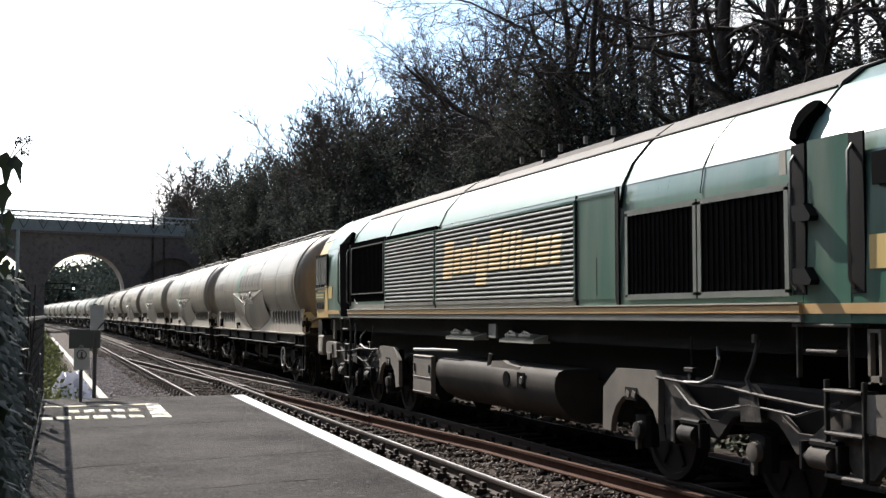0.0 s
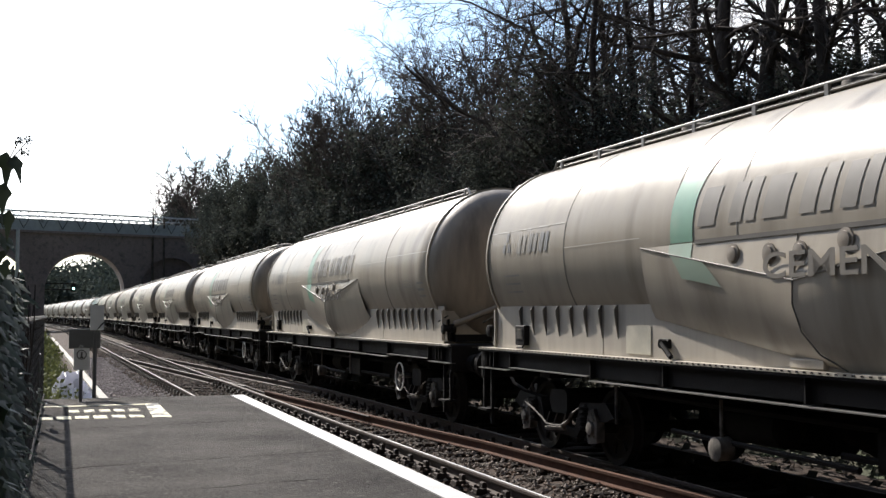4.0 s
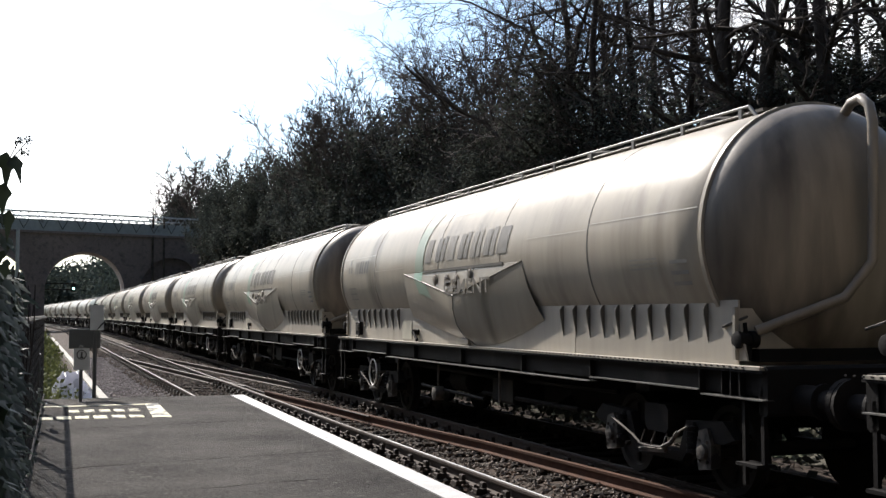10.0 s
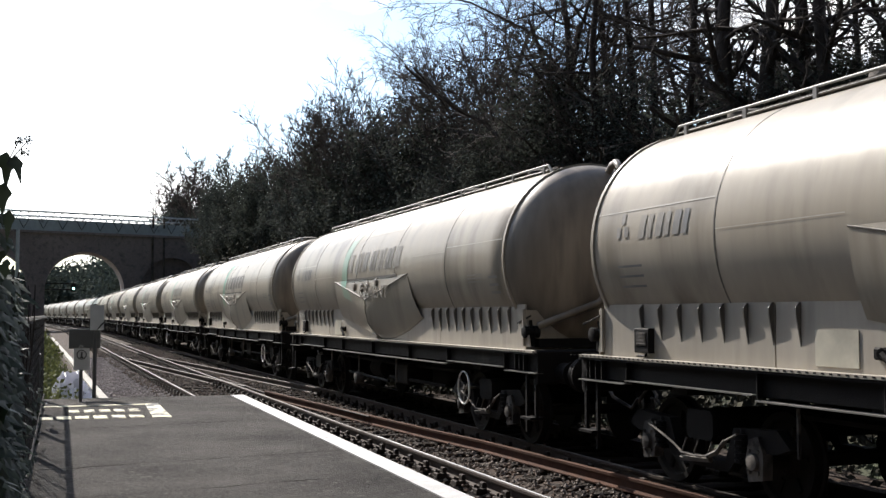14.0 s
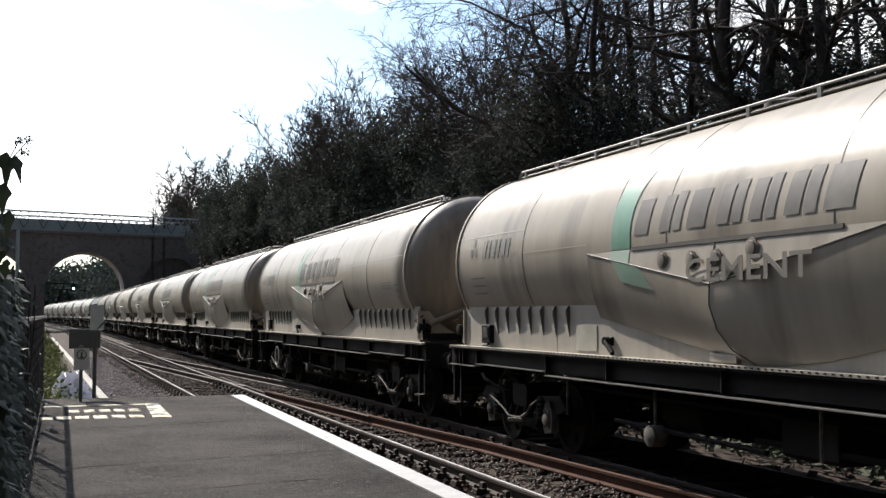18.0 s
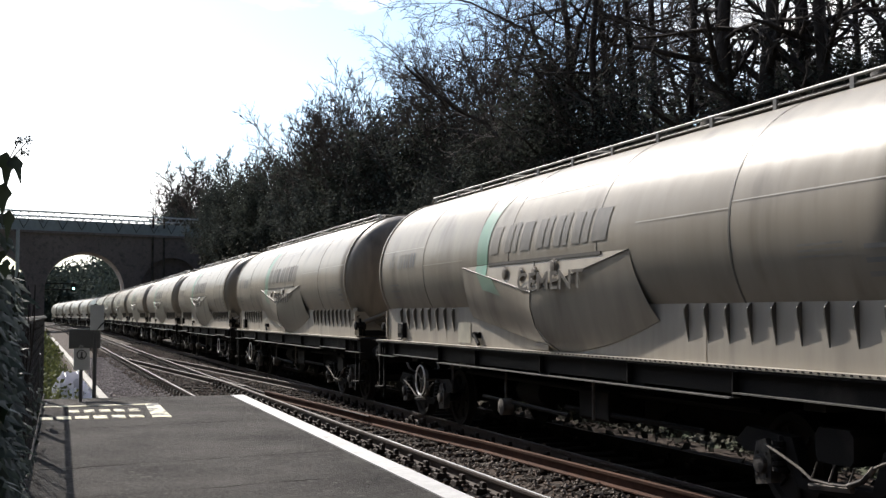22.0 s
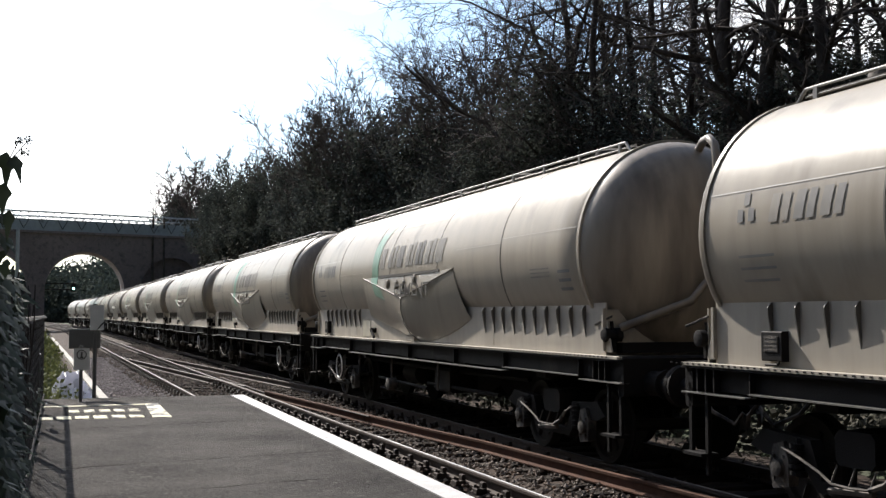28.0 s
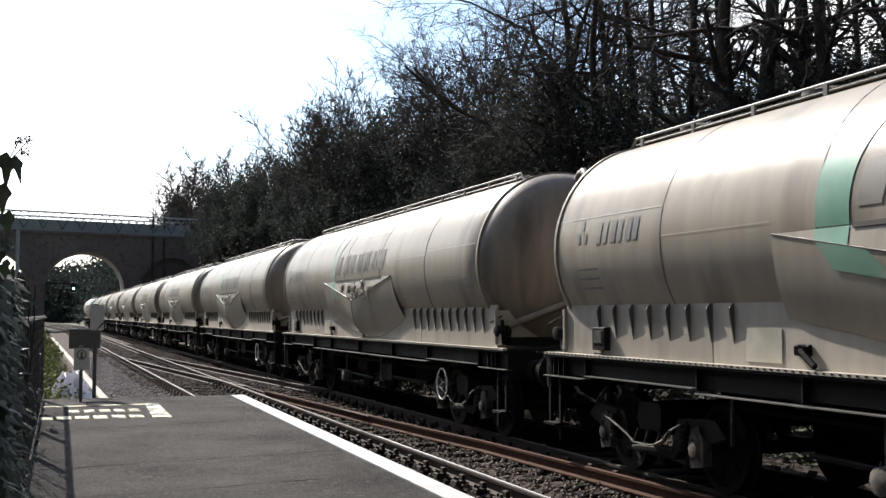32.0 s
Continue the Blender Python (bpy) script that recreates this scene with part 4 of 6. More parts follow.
def build_near_ivy():
    v = thing("ivy_hedge", "dark glossy ivy hanging over the fence beside the platform", "ivy")
    rng = random.Random(17)
    g, st = Geo(), Geo()
    for i in range(2900):
        y = 3.5 + (1.6 * rng.random() if i < 2600 else 9.0 * rng.random())
        top = 1.98 if y < 5.2 else (1.2 if i % 3 else 1.95)
        z = PLAT_Z + (top - PLAT_Z) * rng.random()
        x = -0.205 + 0.016 * y + abs(rng.gauss(0, 0.016)) + (0.02 if y < 5.0 else -0.01) - 0.02 * max(0, z - 1.4)
        d = Vector((rng.gauss(0.4, 0.5), rng.gauss(-0.5, 0.5), rng.gauss(-0.7, 0.4)))
        ivy_leaf(g, Vector((x, y, z)), d, Vector((1, -0.6, 0.6)), rng.uniform(0.045, 0.085))
    for i in range(12):          # loose sprays over the top
        y = rng.uniform(3.5, 4.6)
        ivy_leaf(g, Vector((-0.115 + rng.gauss(0, 0.016), y, 1.98 + 0.22 * rng.random() ** 1.5)), Vector((rng.gauss(0.2, 0.4), rng.gauss(-0.2, 0.4), -1)), Vector((1, -0.6, 0.6)), rng.uniform(0.05, 0.09))
    tagged(part("ivy_leaves", g, M_IVYNEAR, v), kind="stuff")
    for dx, z, ln, dd in ((-0.11, 2.37, 0.13, (0.15, -0.1, -1)), (-0.085, 2.36, 0.10, (0.35, 0, -0.9)), (-0.115, 2.27, 0.12, (0.1, 0, -1)), (-0.10, 2.18, 0.11, (0.12, 0.1, -1))):
        b = Geo()
        ivy_leaf(b, Vector((dx, 4.0, z)), Vector(dd), Vector((1, -0.6, 0.3)), ln)
        part("hanging_leaf", b, M_IVYNEAR, v, "long drooping dark leaf")
    for dx, z in ((-0.075, 2.405), (-0.045, 2.41), (-0.055, 2.37)):
        b = Geo()
        b.tube([(-0.11, 4.0, 2.33), (dx, 4.0, z)], 0.0022, 4)
        for k in range(16):
            q = Vector((rng.gauss(0, 1), rng.gauss(0, 1), rng.gauss(0, 1))).normalized() * 0.013
            b.tube([(dx, 4.0, z), (dx + q.x, 4.0 + q.y, z + q.z)], 0.0007, 3)
            b.box((dx + q.x, 4.0 + q.y, z + q.z), (0.005, 0.005, 0.005), bev=0.0015)
        part("berry_umbel", b, M_TWIG, v, "round head of ivy berries")
    for i in range(40):
        y = 3.8 + 10 * rng.random()
        p = Vector((-0.11, y, PLAT_Z))
        pts = [p]
        for k in range(6):
            p = p + Vector((rng.gauss(0, 0.015), rng.gauss(0, 0.05), 0.21))
            pts.append(p)
        st.tube(pts, 0.008, 4, 0.004)
    tagged(part("ivy_stem", st, M_BARK, v), kind="stuff")


def build_lamp_post():
    s = thing("lamp_post", "tall pale grey steel lamp post beside the line", "lamp post")
    g = Geo()
    g.tube([(-1.08, 60, -0.3), (-1.08, 60, 3.0), (-1.08, 60, 6.0)], 0.11, 8, 0.08)
    part("post", g, M_GIRDER, s)


def build_signs():
    s = thing("exclusion_sign", "small white no-pedestrians sign on a grey post", "sign")
    g = Geo()
    g.tube([(0.503, 15.35, PLAT_Z - 0.01), (0.503, 15.35, 1.45)], 0.022, 8)
    part("post", g, M_SIGNGREY, s)
    g = Geo()
    g.box((0.507, 15.31, 1.28), (0.19, 0.012, 0.27), bev=0.004)
    pn = part("panel", g, M_SIGNWHITE, s, "white sign panel")
    g = Geo()
    n = 24
    ring = [(0.507 + r * math.cos(2 * math.pi * k / n), 15.302, 1.335 + r * math.sin(2 * math.pi * k / n)) for r in (0.062, 0.05) for k in range(n)]
    g.add(ring, [(k, (k + 1) % n, n + (k + 1) % n, n + k) for k in range(n)])
    part("prohibition_ring", g, M_BLACKP, pn)
    g = Geo()
    g.box((0.507, 15.302, 1.335), (0.02, 0.002, 0.07))
    g.box((0.507, 15.301, 1.30), (0.04, 0.002, 0.02))
    part("symbol", g, M_BLACKP, pn)
    s = thing("lineside_sign", "white sign with a black diagonal bar and a grey box beneath", "sign")
    g = Geo()
    g.tube([(0.70, 16.1, -0.3), (0.70, 16.1, 1.98)], 0.026, 8)
    part("post", g, M_SIGNGREY, s)
    g = Geo()
    g.box((0.72, 16.06, 1.80), (0.175, 0.014, 0.33), bev=0.004)
    pn = part("panel", g, M_SIGNWHITE, s)
    g = Geo()
    g.add([(0.715, 16.05, 1.64), (0.735, 16.05, 1.64), (0.805, 16.05, 1.72), (0.805, 16.05, 1.75)], [(0, 1, 2, 3)])
    part("diagonal_bar", g, M_BLACKP, pn)
    g = Geo()
    g.box((0.57, 16.12, 1.52), (0.40, 0.06, 0.26), bev=0.01)
    part("grey_board", g, M_SIGNGREY, s, "dark grey back of a board")


def build_signal():
    s = thing("railway_signal", "railway signal on a gantry arm showing green", "signal")
    g = Geo()
    g.tube([(-1.2, 178, -0.4), (-1.2, 178, 6.8)], 0.12, 8)
    part("post", g, M_UNDER, s)
    g = Geo()
    for z in (5.45, 6.35):
        g.box((1.7, 178, z), (5.9, 0.2, 0.14))
    part("arm", g, M_UNDER, s)
    g = Geo()
    g.box((4.55, 177.8, 5.75), (0.62, 0.3, 1.25), bev=0.04)
    hd = part("signal_head", g, M_UNDER, s)
    g = Geo()
    g.lathe([(0, 0.14), (-0.02, 0.14)], (4.62, 177.63, 5.62), "y", 16)
    part("green_lamp", g, M_LAMP, hd, "glowing green lamp")


def build_litter():
    g = Geo()
    rng = random.Random(9)
    n, m = 26, 18
    vs = []
    for j in range(m):
        for i in range(n):
            a, b = i / (n - 1), j / (m - 1)
            h = math.sin(math.pi * a) ** 0.7 * math.sin(math.pi * b) ** 0.7
            p = Vector((0.15 + a * 1.05, 26.2 + b * 1.6, 0))
            z = -0.15 + h * (0.66 + 0.35 * noise.noise(p * 3.5) + 0.20 * noise.noise(p * 9))
            vs.append((p.x + 0.08 * noise.noise(p * 6 + Vector((3, 0, 0))), p.y, z))
    g.add(vs, [(j * n + i, j * n + i + 1, (j + 1) * n + i + 1, (j + 1) * n + i) for j in range(m - 1) for i in range(n - 1)])
    solid("plastic_sacking", g, M_BAG, "crumpled white and pale blue plastic sacking on the verge", "litter", smooth=20)
    g = Geo()
    g.prism([(1.42, 17.5), (1.62, 17.5), (1.12, 105), (0.92, 105)], "z", -0.45, -0.12)
    solid("cable_trough", g, M_CONC, "pale concrete cable trough lids beside the ballast", "cable trough")


# ------------------------------------------------------------------ the cement wagon (its front towards -y)
TR, TZ = 1.365, 2.63                    # tank radius and height of its axis
T0, T1 = -7.10, 7.22                    # tank rings
PC = 0.03                               # middle of the discharge hopper
PITCH = 17.104


def on_tank(z, lift=0.006, side=-1):
    d = min(0.999, abs(z - TZ) / TR) * (1 if z >= TZ else -1)
    return (side * (TR + lift) * math.sqrt(1 - d * d), TZ + (TR + lift) * d)


def tank_patch(g, y0, y1, z0, z1, slant=0.0, side=-1, n=10, shape=None):
    """A thin coloured field that follows the tank's skin between two lines."""
    vs = []
    for k in range(n + 1):
        z = z0 + (z1 - z0) * k / n
        x, zz = on_tank(z, 0.006, side)
        o = slant * k / n if shape is None else shape(k / n)
        vs += [(x, y0 + o, zz), (x, y1 + o, zz)]
    g.add(vs, [(2 * k, 2 * k + 1, 2 * k + 3, 2 * k + 2) for k in range(n)])


def text_mesh(words, size, mat, name):
    cu = bpy.data.curves.new(name, "FONT")
    cu.body, cu.size, cu.extrude = words, size, 0.002
    cu.offset = size * 0.015
    ob = new("lettering_source", cu)
    me = bpy.data.meshes.new_from_object(ob.evaluated_get(bpy.context.evaluated_depsgraph_get()))
    bpy.data.objects.remove(ob)
    me.materials.clear()
    me.materials.append(mat)
    return me


WHEELSETS = {"wagon": [], "loco": []}


def wheelset_mesh(r):
    g = Geo()
    g.tube([(-0.98, 0, 0), (0.98, 0, 0)], 0.075, 10)
    for s in (-1, 1):
        prof = [(s * 0.665, r + 0.03), (s * 0.69, r + 0.03), (s * 0.705, r + 0.004), (s * 0.80, r), (s * 0.80, r - 0.07), (s * 0.76, r - 0.09), (s * 0.745, 0.16), (s * 0.80, 0.12), (s * 0.80, 0.05)]
        g.lathe(prof, (0, 0, 0), "x", 28)
        for k in range(6):
            a = k * math.pi / 3
            g.tube([(s * 0.755, math.cos(a) * 0.2, math.sin(a) * 0.2), (s * 0.765, math.cos(a) * (r - 0.12), math.sin(a) * (r - 0.12))], 0.03, 5)
    return g


def wagon_bogie(parent, yc, hand, off=0.55):
    b = Geo()
    for s in (-1, 1):
        b.prism([(yc - 1.5, 0.62), (yc - 1.3, 0.78), (yc - 0.6, 0.74), (yc - 0.45, 0.40), (yc + 0.45, 0.40), (yc + 0.6, 0.74), (yc + 1.3, 0.78), (yc + 1.5, 0.62), (yc + 1.28, 0.55), (yc + 0.75, 0.55), (yc + 0.5, 0.30), (yc - 0.5, 0.30), (yc - 0.75, 0.55), (yc - 1.28, 0.55)], "x", s * 0.97, s * 1.09)
    b.box((0, yc, 0.72), (2.2, 0.5, 0.3), bev=0.05)
    bg = part("bogie", b, M_UNDER, parent, "black bogie frame under the wagon")
    for dy in (-1.0, 1.0):
        ws = new("wheelset", WAGON_WHEEL)
        ws.parent = bg
        ws.matrix_parent_inverse = pose(0, yc + dy, 0.46)
        WHEELSETS["wagon"].append(ws)
        for s in (-1, 1):
            g = Geo()
            y = yc + dy
            g.prism([(y - 0.13, 0.30), (y + 0.10, 0.26), (y + 0.15, 0.46), (y + 0.09, 0.66), (y - 0.06, 0.70), (y - 0.14, 0.54)], "x", s * 1.02, s * 1.13)
            g.lathe([(0.0, 0.085), (s * 0.04, 0.08), (s * 0.05, 0.035)], (s * 1.13, y, 0.46), "x", 12)
            for z in (0.36, 0.56):
                for d in (-0.07, 0.07):
                    g.lathe([(0, 0.018), (s * 0.02, 0.016)], (s * 1.13, y + d, z), "x", 6)
            part("axle_box", g, M_DUSTY, bg, "dusty iron axle box")
            g = Geo()
            for k in range(5):
                g.lathe([(0, 0.075), (0.035, 0.075)], (s * 1.10, y + (0.24 if dy < 0 else -0.24), 0.42 + k * 0.06), "z", 10)
            g.tube([(s * 1.06, y + (0.24 if dy < 0 else -0.24), 0.40), (s * 1.06, y + (0.24 if dy < 0 else -0.24), 0.74)], 0.05, 8)
            part("spring", g, M_UNDER, bg)
    for s in (-1, 1):
        g = Geo()
        pts = [(s * 1.2, yc + d, z) for d, z in ((-0.82, 0.70), (-0.62, 0.62), (-0.48, 0.50), (-0.30, 0.435), (-0.05, 0.42), (0.18, 0.425), (0.34, 0.50), (0.60, 0.585), (0.86, 0.66))]
        g.tube(pts, 0.013, 5)
        g.tube([pts[1], pts[2], pts[3]], 0.024, 6)
        for d in (-0.3, -0.05, 0.18):
            g.tube([(s * 1.2, yc + d, 0.43), (s * 1.16, yc + d - 0.03, 0.58)], 0.010, 5)
        g.tube([(s * 1.16, yc - 0.3, 0.40), (s * 1.16, yc + 0.25, 0.36)], 0.03, 6)
        part("brake_hose", g, M_DUSTY, bg, "drooping dusty brake pipe")
    if hand:
        for s in (-1,):
            g = Geo()
            n = 28
            pts = [(s * 1.25, yc + off + 0.25 * math.cos(2 * math.pi * k / n), 0.71 + 0.25 * math.sin(2 * math.pi * k / n)) for k in range(n + 1)]
            g.tube(pts, 0.014, 6, cap=False)
            hw = part("hand_brake_wheel", g, M_HANDWHEEL, parent, "white-rimmed hand brake wheel", smooth=60)
            g = Geo()
            for a in (0.6, 2.7, 4.8):
                g.tube([(s * 1.22, yc + off, 0.71), (s * 1.25, yc + off + 0.245 * math.cos(a), 0.71 + 0.245 * math.sin(a))], 0.011, 5)
            g.tube([(s * 0.9, yc + off, 0.71), (s * 1.26, yc + off, 0.71)], 0.025, 8)
            part("spoke", g, M_DUSTY, hw)


def build_wagon(cement, hand=True, rear_hand=False):
    w = thing("cement_wagon", "dusty pale grey cement tank wagon with green band and hopper", "wagon", group="cement wagons of the train")
    # tank barrel with domed ends
    g = Geo()
    def dome(k, n=7, depth=0.60):
        a = math.pi / 2 * k / n
        return depth * math.sin(a), TR * (0.10 + 0.90 * math.cos(a) ** 0.85) if k < n else 0.10 * TR
    prof = [(T0 - 0.02, 0.2), (T0 - 0.02, TR - 0.02)]
    prof += [(T0 + (T1 - T0) * i / 24, TR) for i in range(25)]
    g.lathe(prof, (0, 0, TZ), "y", 72)
    tank = part("tank", g, M_TANK, w, "pale grey cement-dusted tank barrel", smooth=50)
    # rear dome coloured dark so it throws less light on the next wagon
    g = Geo()
    g.lathe([(T1 - 0.001, TR - 0.001)] + [(T1 + dome(k)[0], dome(k)[1]) for k in range(1, 8)], (0, 0, TZ), "y", 40)
    part("rear_end", g, M_TANKEND, tank, "domed rear end, grimy and darkened to dim its glare", smooth=50)
    # front dome's shade is put into its darker colour
    g = Geo()
    g.lathe([(T0 - dome(k)[0], dome(k)[1]) for k in range(7, 0, -1)] + [(T0 + 0.001, TR - 0.001)], (0, 0, TZ), "y", 56)
    part("front_end", g, M_TANKEND, tank, "domed front end, shade painted into its brown", smooth=50)
    for y, wide in ((-4.58, 0.013), (-1.83, 0.008), (0.86, 0.008), (2.06, 0.008), (4.65, 0.010)):
        g = Geo()
        g.lathe([(-wide - 0.002, TR - 0.01), (-wide, TR + 0.0045), (wide, TR + 0.0045), (wide + 0.002, TR - 0.01)], (0, y, TZ), "y", 56)
        part("weld_seam", g, M_SEAM, tank)
    # long welds whose highlight is painted as a pale line
    for y0, y1, z in ((-7.0, -4.6, 2.90), (-4.56, -2.75, 2.84), (-1.8, 0.85, 3.42), (2.72, 4.62, 2.66), (4.68, 7.15, 2.98)):
        g = Geo()
        tank_patch(g, y0, y1, z, z + 0.009, 0, -1, 1)
        part("long_seam", g, M_SEAMLIT, tank, "long weld line painted pale as a highlight")
    for y, s in ((T0, 1), (T1, -1)):
        g = Geo()
        g.lathe([(-0.035, TR - 0.01), (-0.03, TR + 0.022), (0.03, TR + 0.022), (0.035, TR - 0.01)], (0, y, TZ), "y", 56)
        part("end_ring", g, M_TANK, tank, "raised end ring of the tank", smooth=40)
    # discharge hoppers: a lit triangle, and two rolled sheets that meet in a crease
    for s in (-1, 1):
        g = Geo()
        L, R = Vector((s * 1.367, PC + 2.66, 2.55)), Vector((s * 1.367, PC - 2.64, 2.56))
        V, B = Vector((s * 1.445, PC - 0.11, 2.13)), Vector((s * 1.20, PC - 0.50, 1.372))
        g.add([L, R, V], [(0, 1, 2)])
        hp = part("hopper", g, M_TANK, w, "angular steel discharge hopper", smooth=8)
        for T, E, curl in ((L, Vector((s * 1.195, PC + 2.66, 1.80)), False), (R, Vector((s * 1.193, PC - 3.0, 1.775)), True)):
            g = Geo()
            m, c = 16, 12
            for i in range(m + 1):
                f = i / m
                p0, p2 = T.lerp(V, f), E.lerp(B, f)
                if curl:
                    p2.z = E.z + (B.z - E.z) * (1 - (1 - f) ** 1.9)
                p1 = Vector((s * (1.345 + 0.102 * f), (p0.y * 0.6 + p2.y * 0.4) * (1 - f) + (PC - 0.04) * f, 2.113 - 0.483 * f))
                for k in range(c + 2):
                    q = k / c
                    g.v.append(tuple(p0 * (1 - q) ** 2 + p1 * (2 * q * (1 - q)) + p2 * q * q) if k <= c else (s * 0.7, p2.y, p2.z - 0.03))
            n = c + 2
            g.f += [(i * n + k, i * n + k + 1, i * n + n + k + 1, i * n + n + k) for i in range(m) for k in range(n - 1)]
            part("hopper_cone", g, M_TANK, hp, "rolled hopper side curving under", smooth=40)
        g = Geo()
        g.tube([L, V, R], 0.010, 5)
        part("hopper_seam", g, M_SEAM, hp, "dark fold line of the hopper")
        g = Geo()
        g.tube([V + Vector((s * 0.004, 0, 0)), (s * 1.437, PC - 0.085, 1.93), (s * 1.40, PC - 0.16, 1.69), (s * 1.32, PC - 0.30, 1.50), B], 0.008, 5)
        part("hopper_crease", g, M_SEAM, hp, "dark welded crease under the point")
        g = Geo()
        g.box((s * 1.376, PC - 0.22, 2.555), (0.016, 3.55, 0.042))
        part("cover_strip", g, M_SEAM, hp, "dark strip under the lettering")
        g = Geo()
        g.tube([V.lerp(L.lerp(R, 0.52), 0.02) + Vector((s * 0.004, 0, 0)), L.lerp(R, 0.52) + Vector((s * 0.006, 0, 0))], 0.005, 4)
        part("plate_joint", g, M_SEAM, hp)
        for dy, dz in ((0.84, 2.40), (0.27, 2.375), (-0.17, 2.37), (-0.75, 2.44)):
            g = Geo()
            g.lathe([(0, 0.10), (s * 0.012, 0.10), (s * 0.014, 0.075), (s * 0.03, 0.07), (s * 0.036, 0.03)], (s * (1.388 + 0.05 * (2.5 - dz) / 0.4), PC + dy, dz), "x", 16)
            part("inspection_boss", g, M_TANKEND, hp, "round bolted inspection cover")
        g = Geo()
        g.box((s * 1.19, PC + 0.0, 1.415), (0.10, 0.46, 0.09), bev=0.01)
        part("hopper_foot", g, M_SKIRT, hp, "pale packing plate under the hopper")
    # side skirts, their ribs and rivet strips
    for s in (-1, 1):
        for y0, y1 in ((-7.45, -3.9), (-3.88, PC + 3.9), (PC + 3.92, 7.3)):
            g = Geo()
            g.box((s * 1.175, (y0 + y1) / 2, 1.655), (0.02, y1 - y0, 0.65))
            part("side_skirt", g, M_SKIRT, w, "cream side plate under the tank")
        for y in (-7.43, 7.31):
            g = Geo()
            g.box((s * 1.20, y, 1.66), (0.05, 0.05, 0.50), bev=0.006)
            g.prism([(y, 1.40), (y + (0.16 if y > 0 else -0.16), 1.40), (y, 1.86)], "x", s * 1.165, s * 1.185)
            part("end_post", g, M_SKIRT, w, "cream end post of the side plate")
        g = Geo()
        g.box((s * 1.22, -0.11, 1.345), (0.18, 15.7, 0.03))
        st = part("rivet_strip", g, M_SKIRT, w, "pale riveted edge strip")
        g = Geo()
        for i in range(150):
            g.box((s * 1.312, -7.7 + i * 0.105, 1.348), (0.006, 0.036, 0.014))
        tagged(part("rivet", g, M_UNDER, st), kind="stuff")
        # fins take the dark seam colour: grime, and shade below the tank painted in
        for base, cnt, stp in ((-6.93, 10, 0.375), (3.56, 8, 0.40)):
            for i in range(cnt):
                y = base + i * stp
                g = Geo()
                g.prism([(s * 1.16, 1.95), (s * 1.20, 1.95), (s * 1.24, 1.90), (s * 1.238, 1.84), (s * 1.186, 1.56), (s * 1.16, 1.56)], "y", y, y + 0.014)
                part("gusset", g, M_SEAM, w, "stiffening fin, brown with grime and painted shade")
        g = Geo()
        g.box((s * 1.22, 6.28, 1.555), (0.09, 0.30, 0.27), bev=0.012)
        eb = part("equipment_box", g, M_UNDER, w, "black framed equipment box")
        g = Geo()
        g.box((s * 1.268, 6.28, 1.575), (0.008, 0.21, 0.15))
        for k in range(4):
            g.box((s * 1.273, 6.28, 1.52 + 0.036 * k), (0.006, 0.2, 0.012))
        part("grating", g, M_DUSTY, eb, "dusty grey grating")
        g = Geo()
        g.tube([(s * 1.24, 6.18, 1.44), (s * 1.27, 6.18, 1.39), (s * 1.27, 6.36, 1.385)], 0.014, 5)
        part("latch", g, M_UNDER, eb)
        g = Geo()
        g.box((s * 1.190, 3.08, 1.555), (0.008, 0.56, 0.31))
        part("data_panel", g, M_LCREAM, w, "clean cream data panel")
        g = Geo()
        g.box((s * 1.205, 2.48, 1.53), (0.05, 0.2, 0.10), bev=0.015)
        g.tube([(s * 1.19, 2.44, 1.53), (s * 1.29, 2.42, 1.53)], 0.05, 8)
        g.tube([(s * 1.28, 2.42, 1.53), (s * 1.285, 2.22, 1.395)], 0.03, 6)
        part("valve_handle", g, M_UNDER, w, "black lever on the side plate")
    # underframe
    for s in (-1, 1):
        g = Geo()
        g.box((s * 1.20, -0.11, 1.22), (0.04, 15.77, 0.26))
        g.box((s * 1.235, -0.11, 1.315), (0.13, 15.77, 0.024))
        sb = part("sole_bar", g, M_UNDER, w, "black steel sole bar")
        g = Geo()
        for y0, y1, z in ((-8.0, -6.95, 1.06), (-6.9, -4.5, 1.10), (-4.45, 4.1, 1.05), (4.15, 6.6, 1.10), (6.65, 7.77, 1.06)):
            g.box((s * 1.24, (y0 + y1) / 2, z), (0.13, y1 - y0, 0.013))
        part("bottom_flange", g, M_FLANGE, sb, "worn bright lower flange edge")
        for y in [-7.6, -7.45, -7.3, -6.9, -4.48, -2.4, 0, 2.4, 4.1, 6.6, 7.2, 7.35, 7.5]:
            g = Geo()
            g.box((s * 1.235, y, 1.20), (0.10, 0.02, 0.25))
            part("web_stiffener", g, M_UNDER, sb)
    for s in (-1, 1):
        g = Geo()
        g.box((0, s * 7.82 - 0.11, 1.14), (2.5, 0.14, 0.46), bev=0.03)
        hs = part("headstock", g, M_UNDER, w, "black end headstock")
        for x in (-0.87, 0.87):
            g = Geo()
            g.lathe([(0, 0.14), (s * 0.28, 0.14), (s * 0.29, 0.165), (s * 0.33, 0.165), (s * 0.34, 0.11), (s * 0.60, 0.10), (s * 0.61, 0.23), (s * 0.66, 0.22), (s * 0.67, 0.1)], (x, s * 7.885 - 0.11, 1.06), "y", 18)
            part("buffer", g, M_UNDER, hs, "black round buffer")
        g = Geo()
        g.tube([(0, s * 7.88 - 0.11, 0.98), (0, s * 8.52 - 0.11, 0.95)], 0.06, 8)
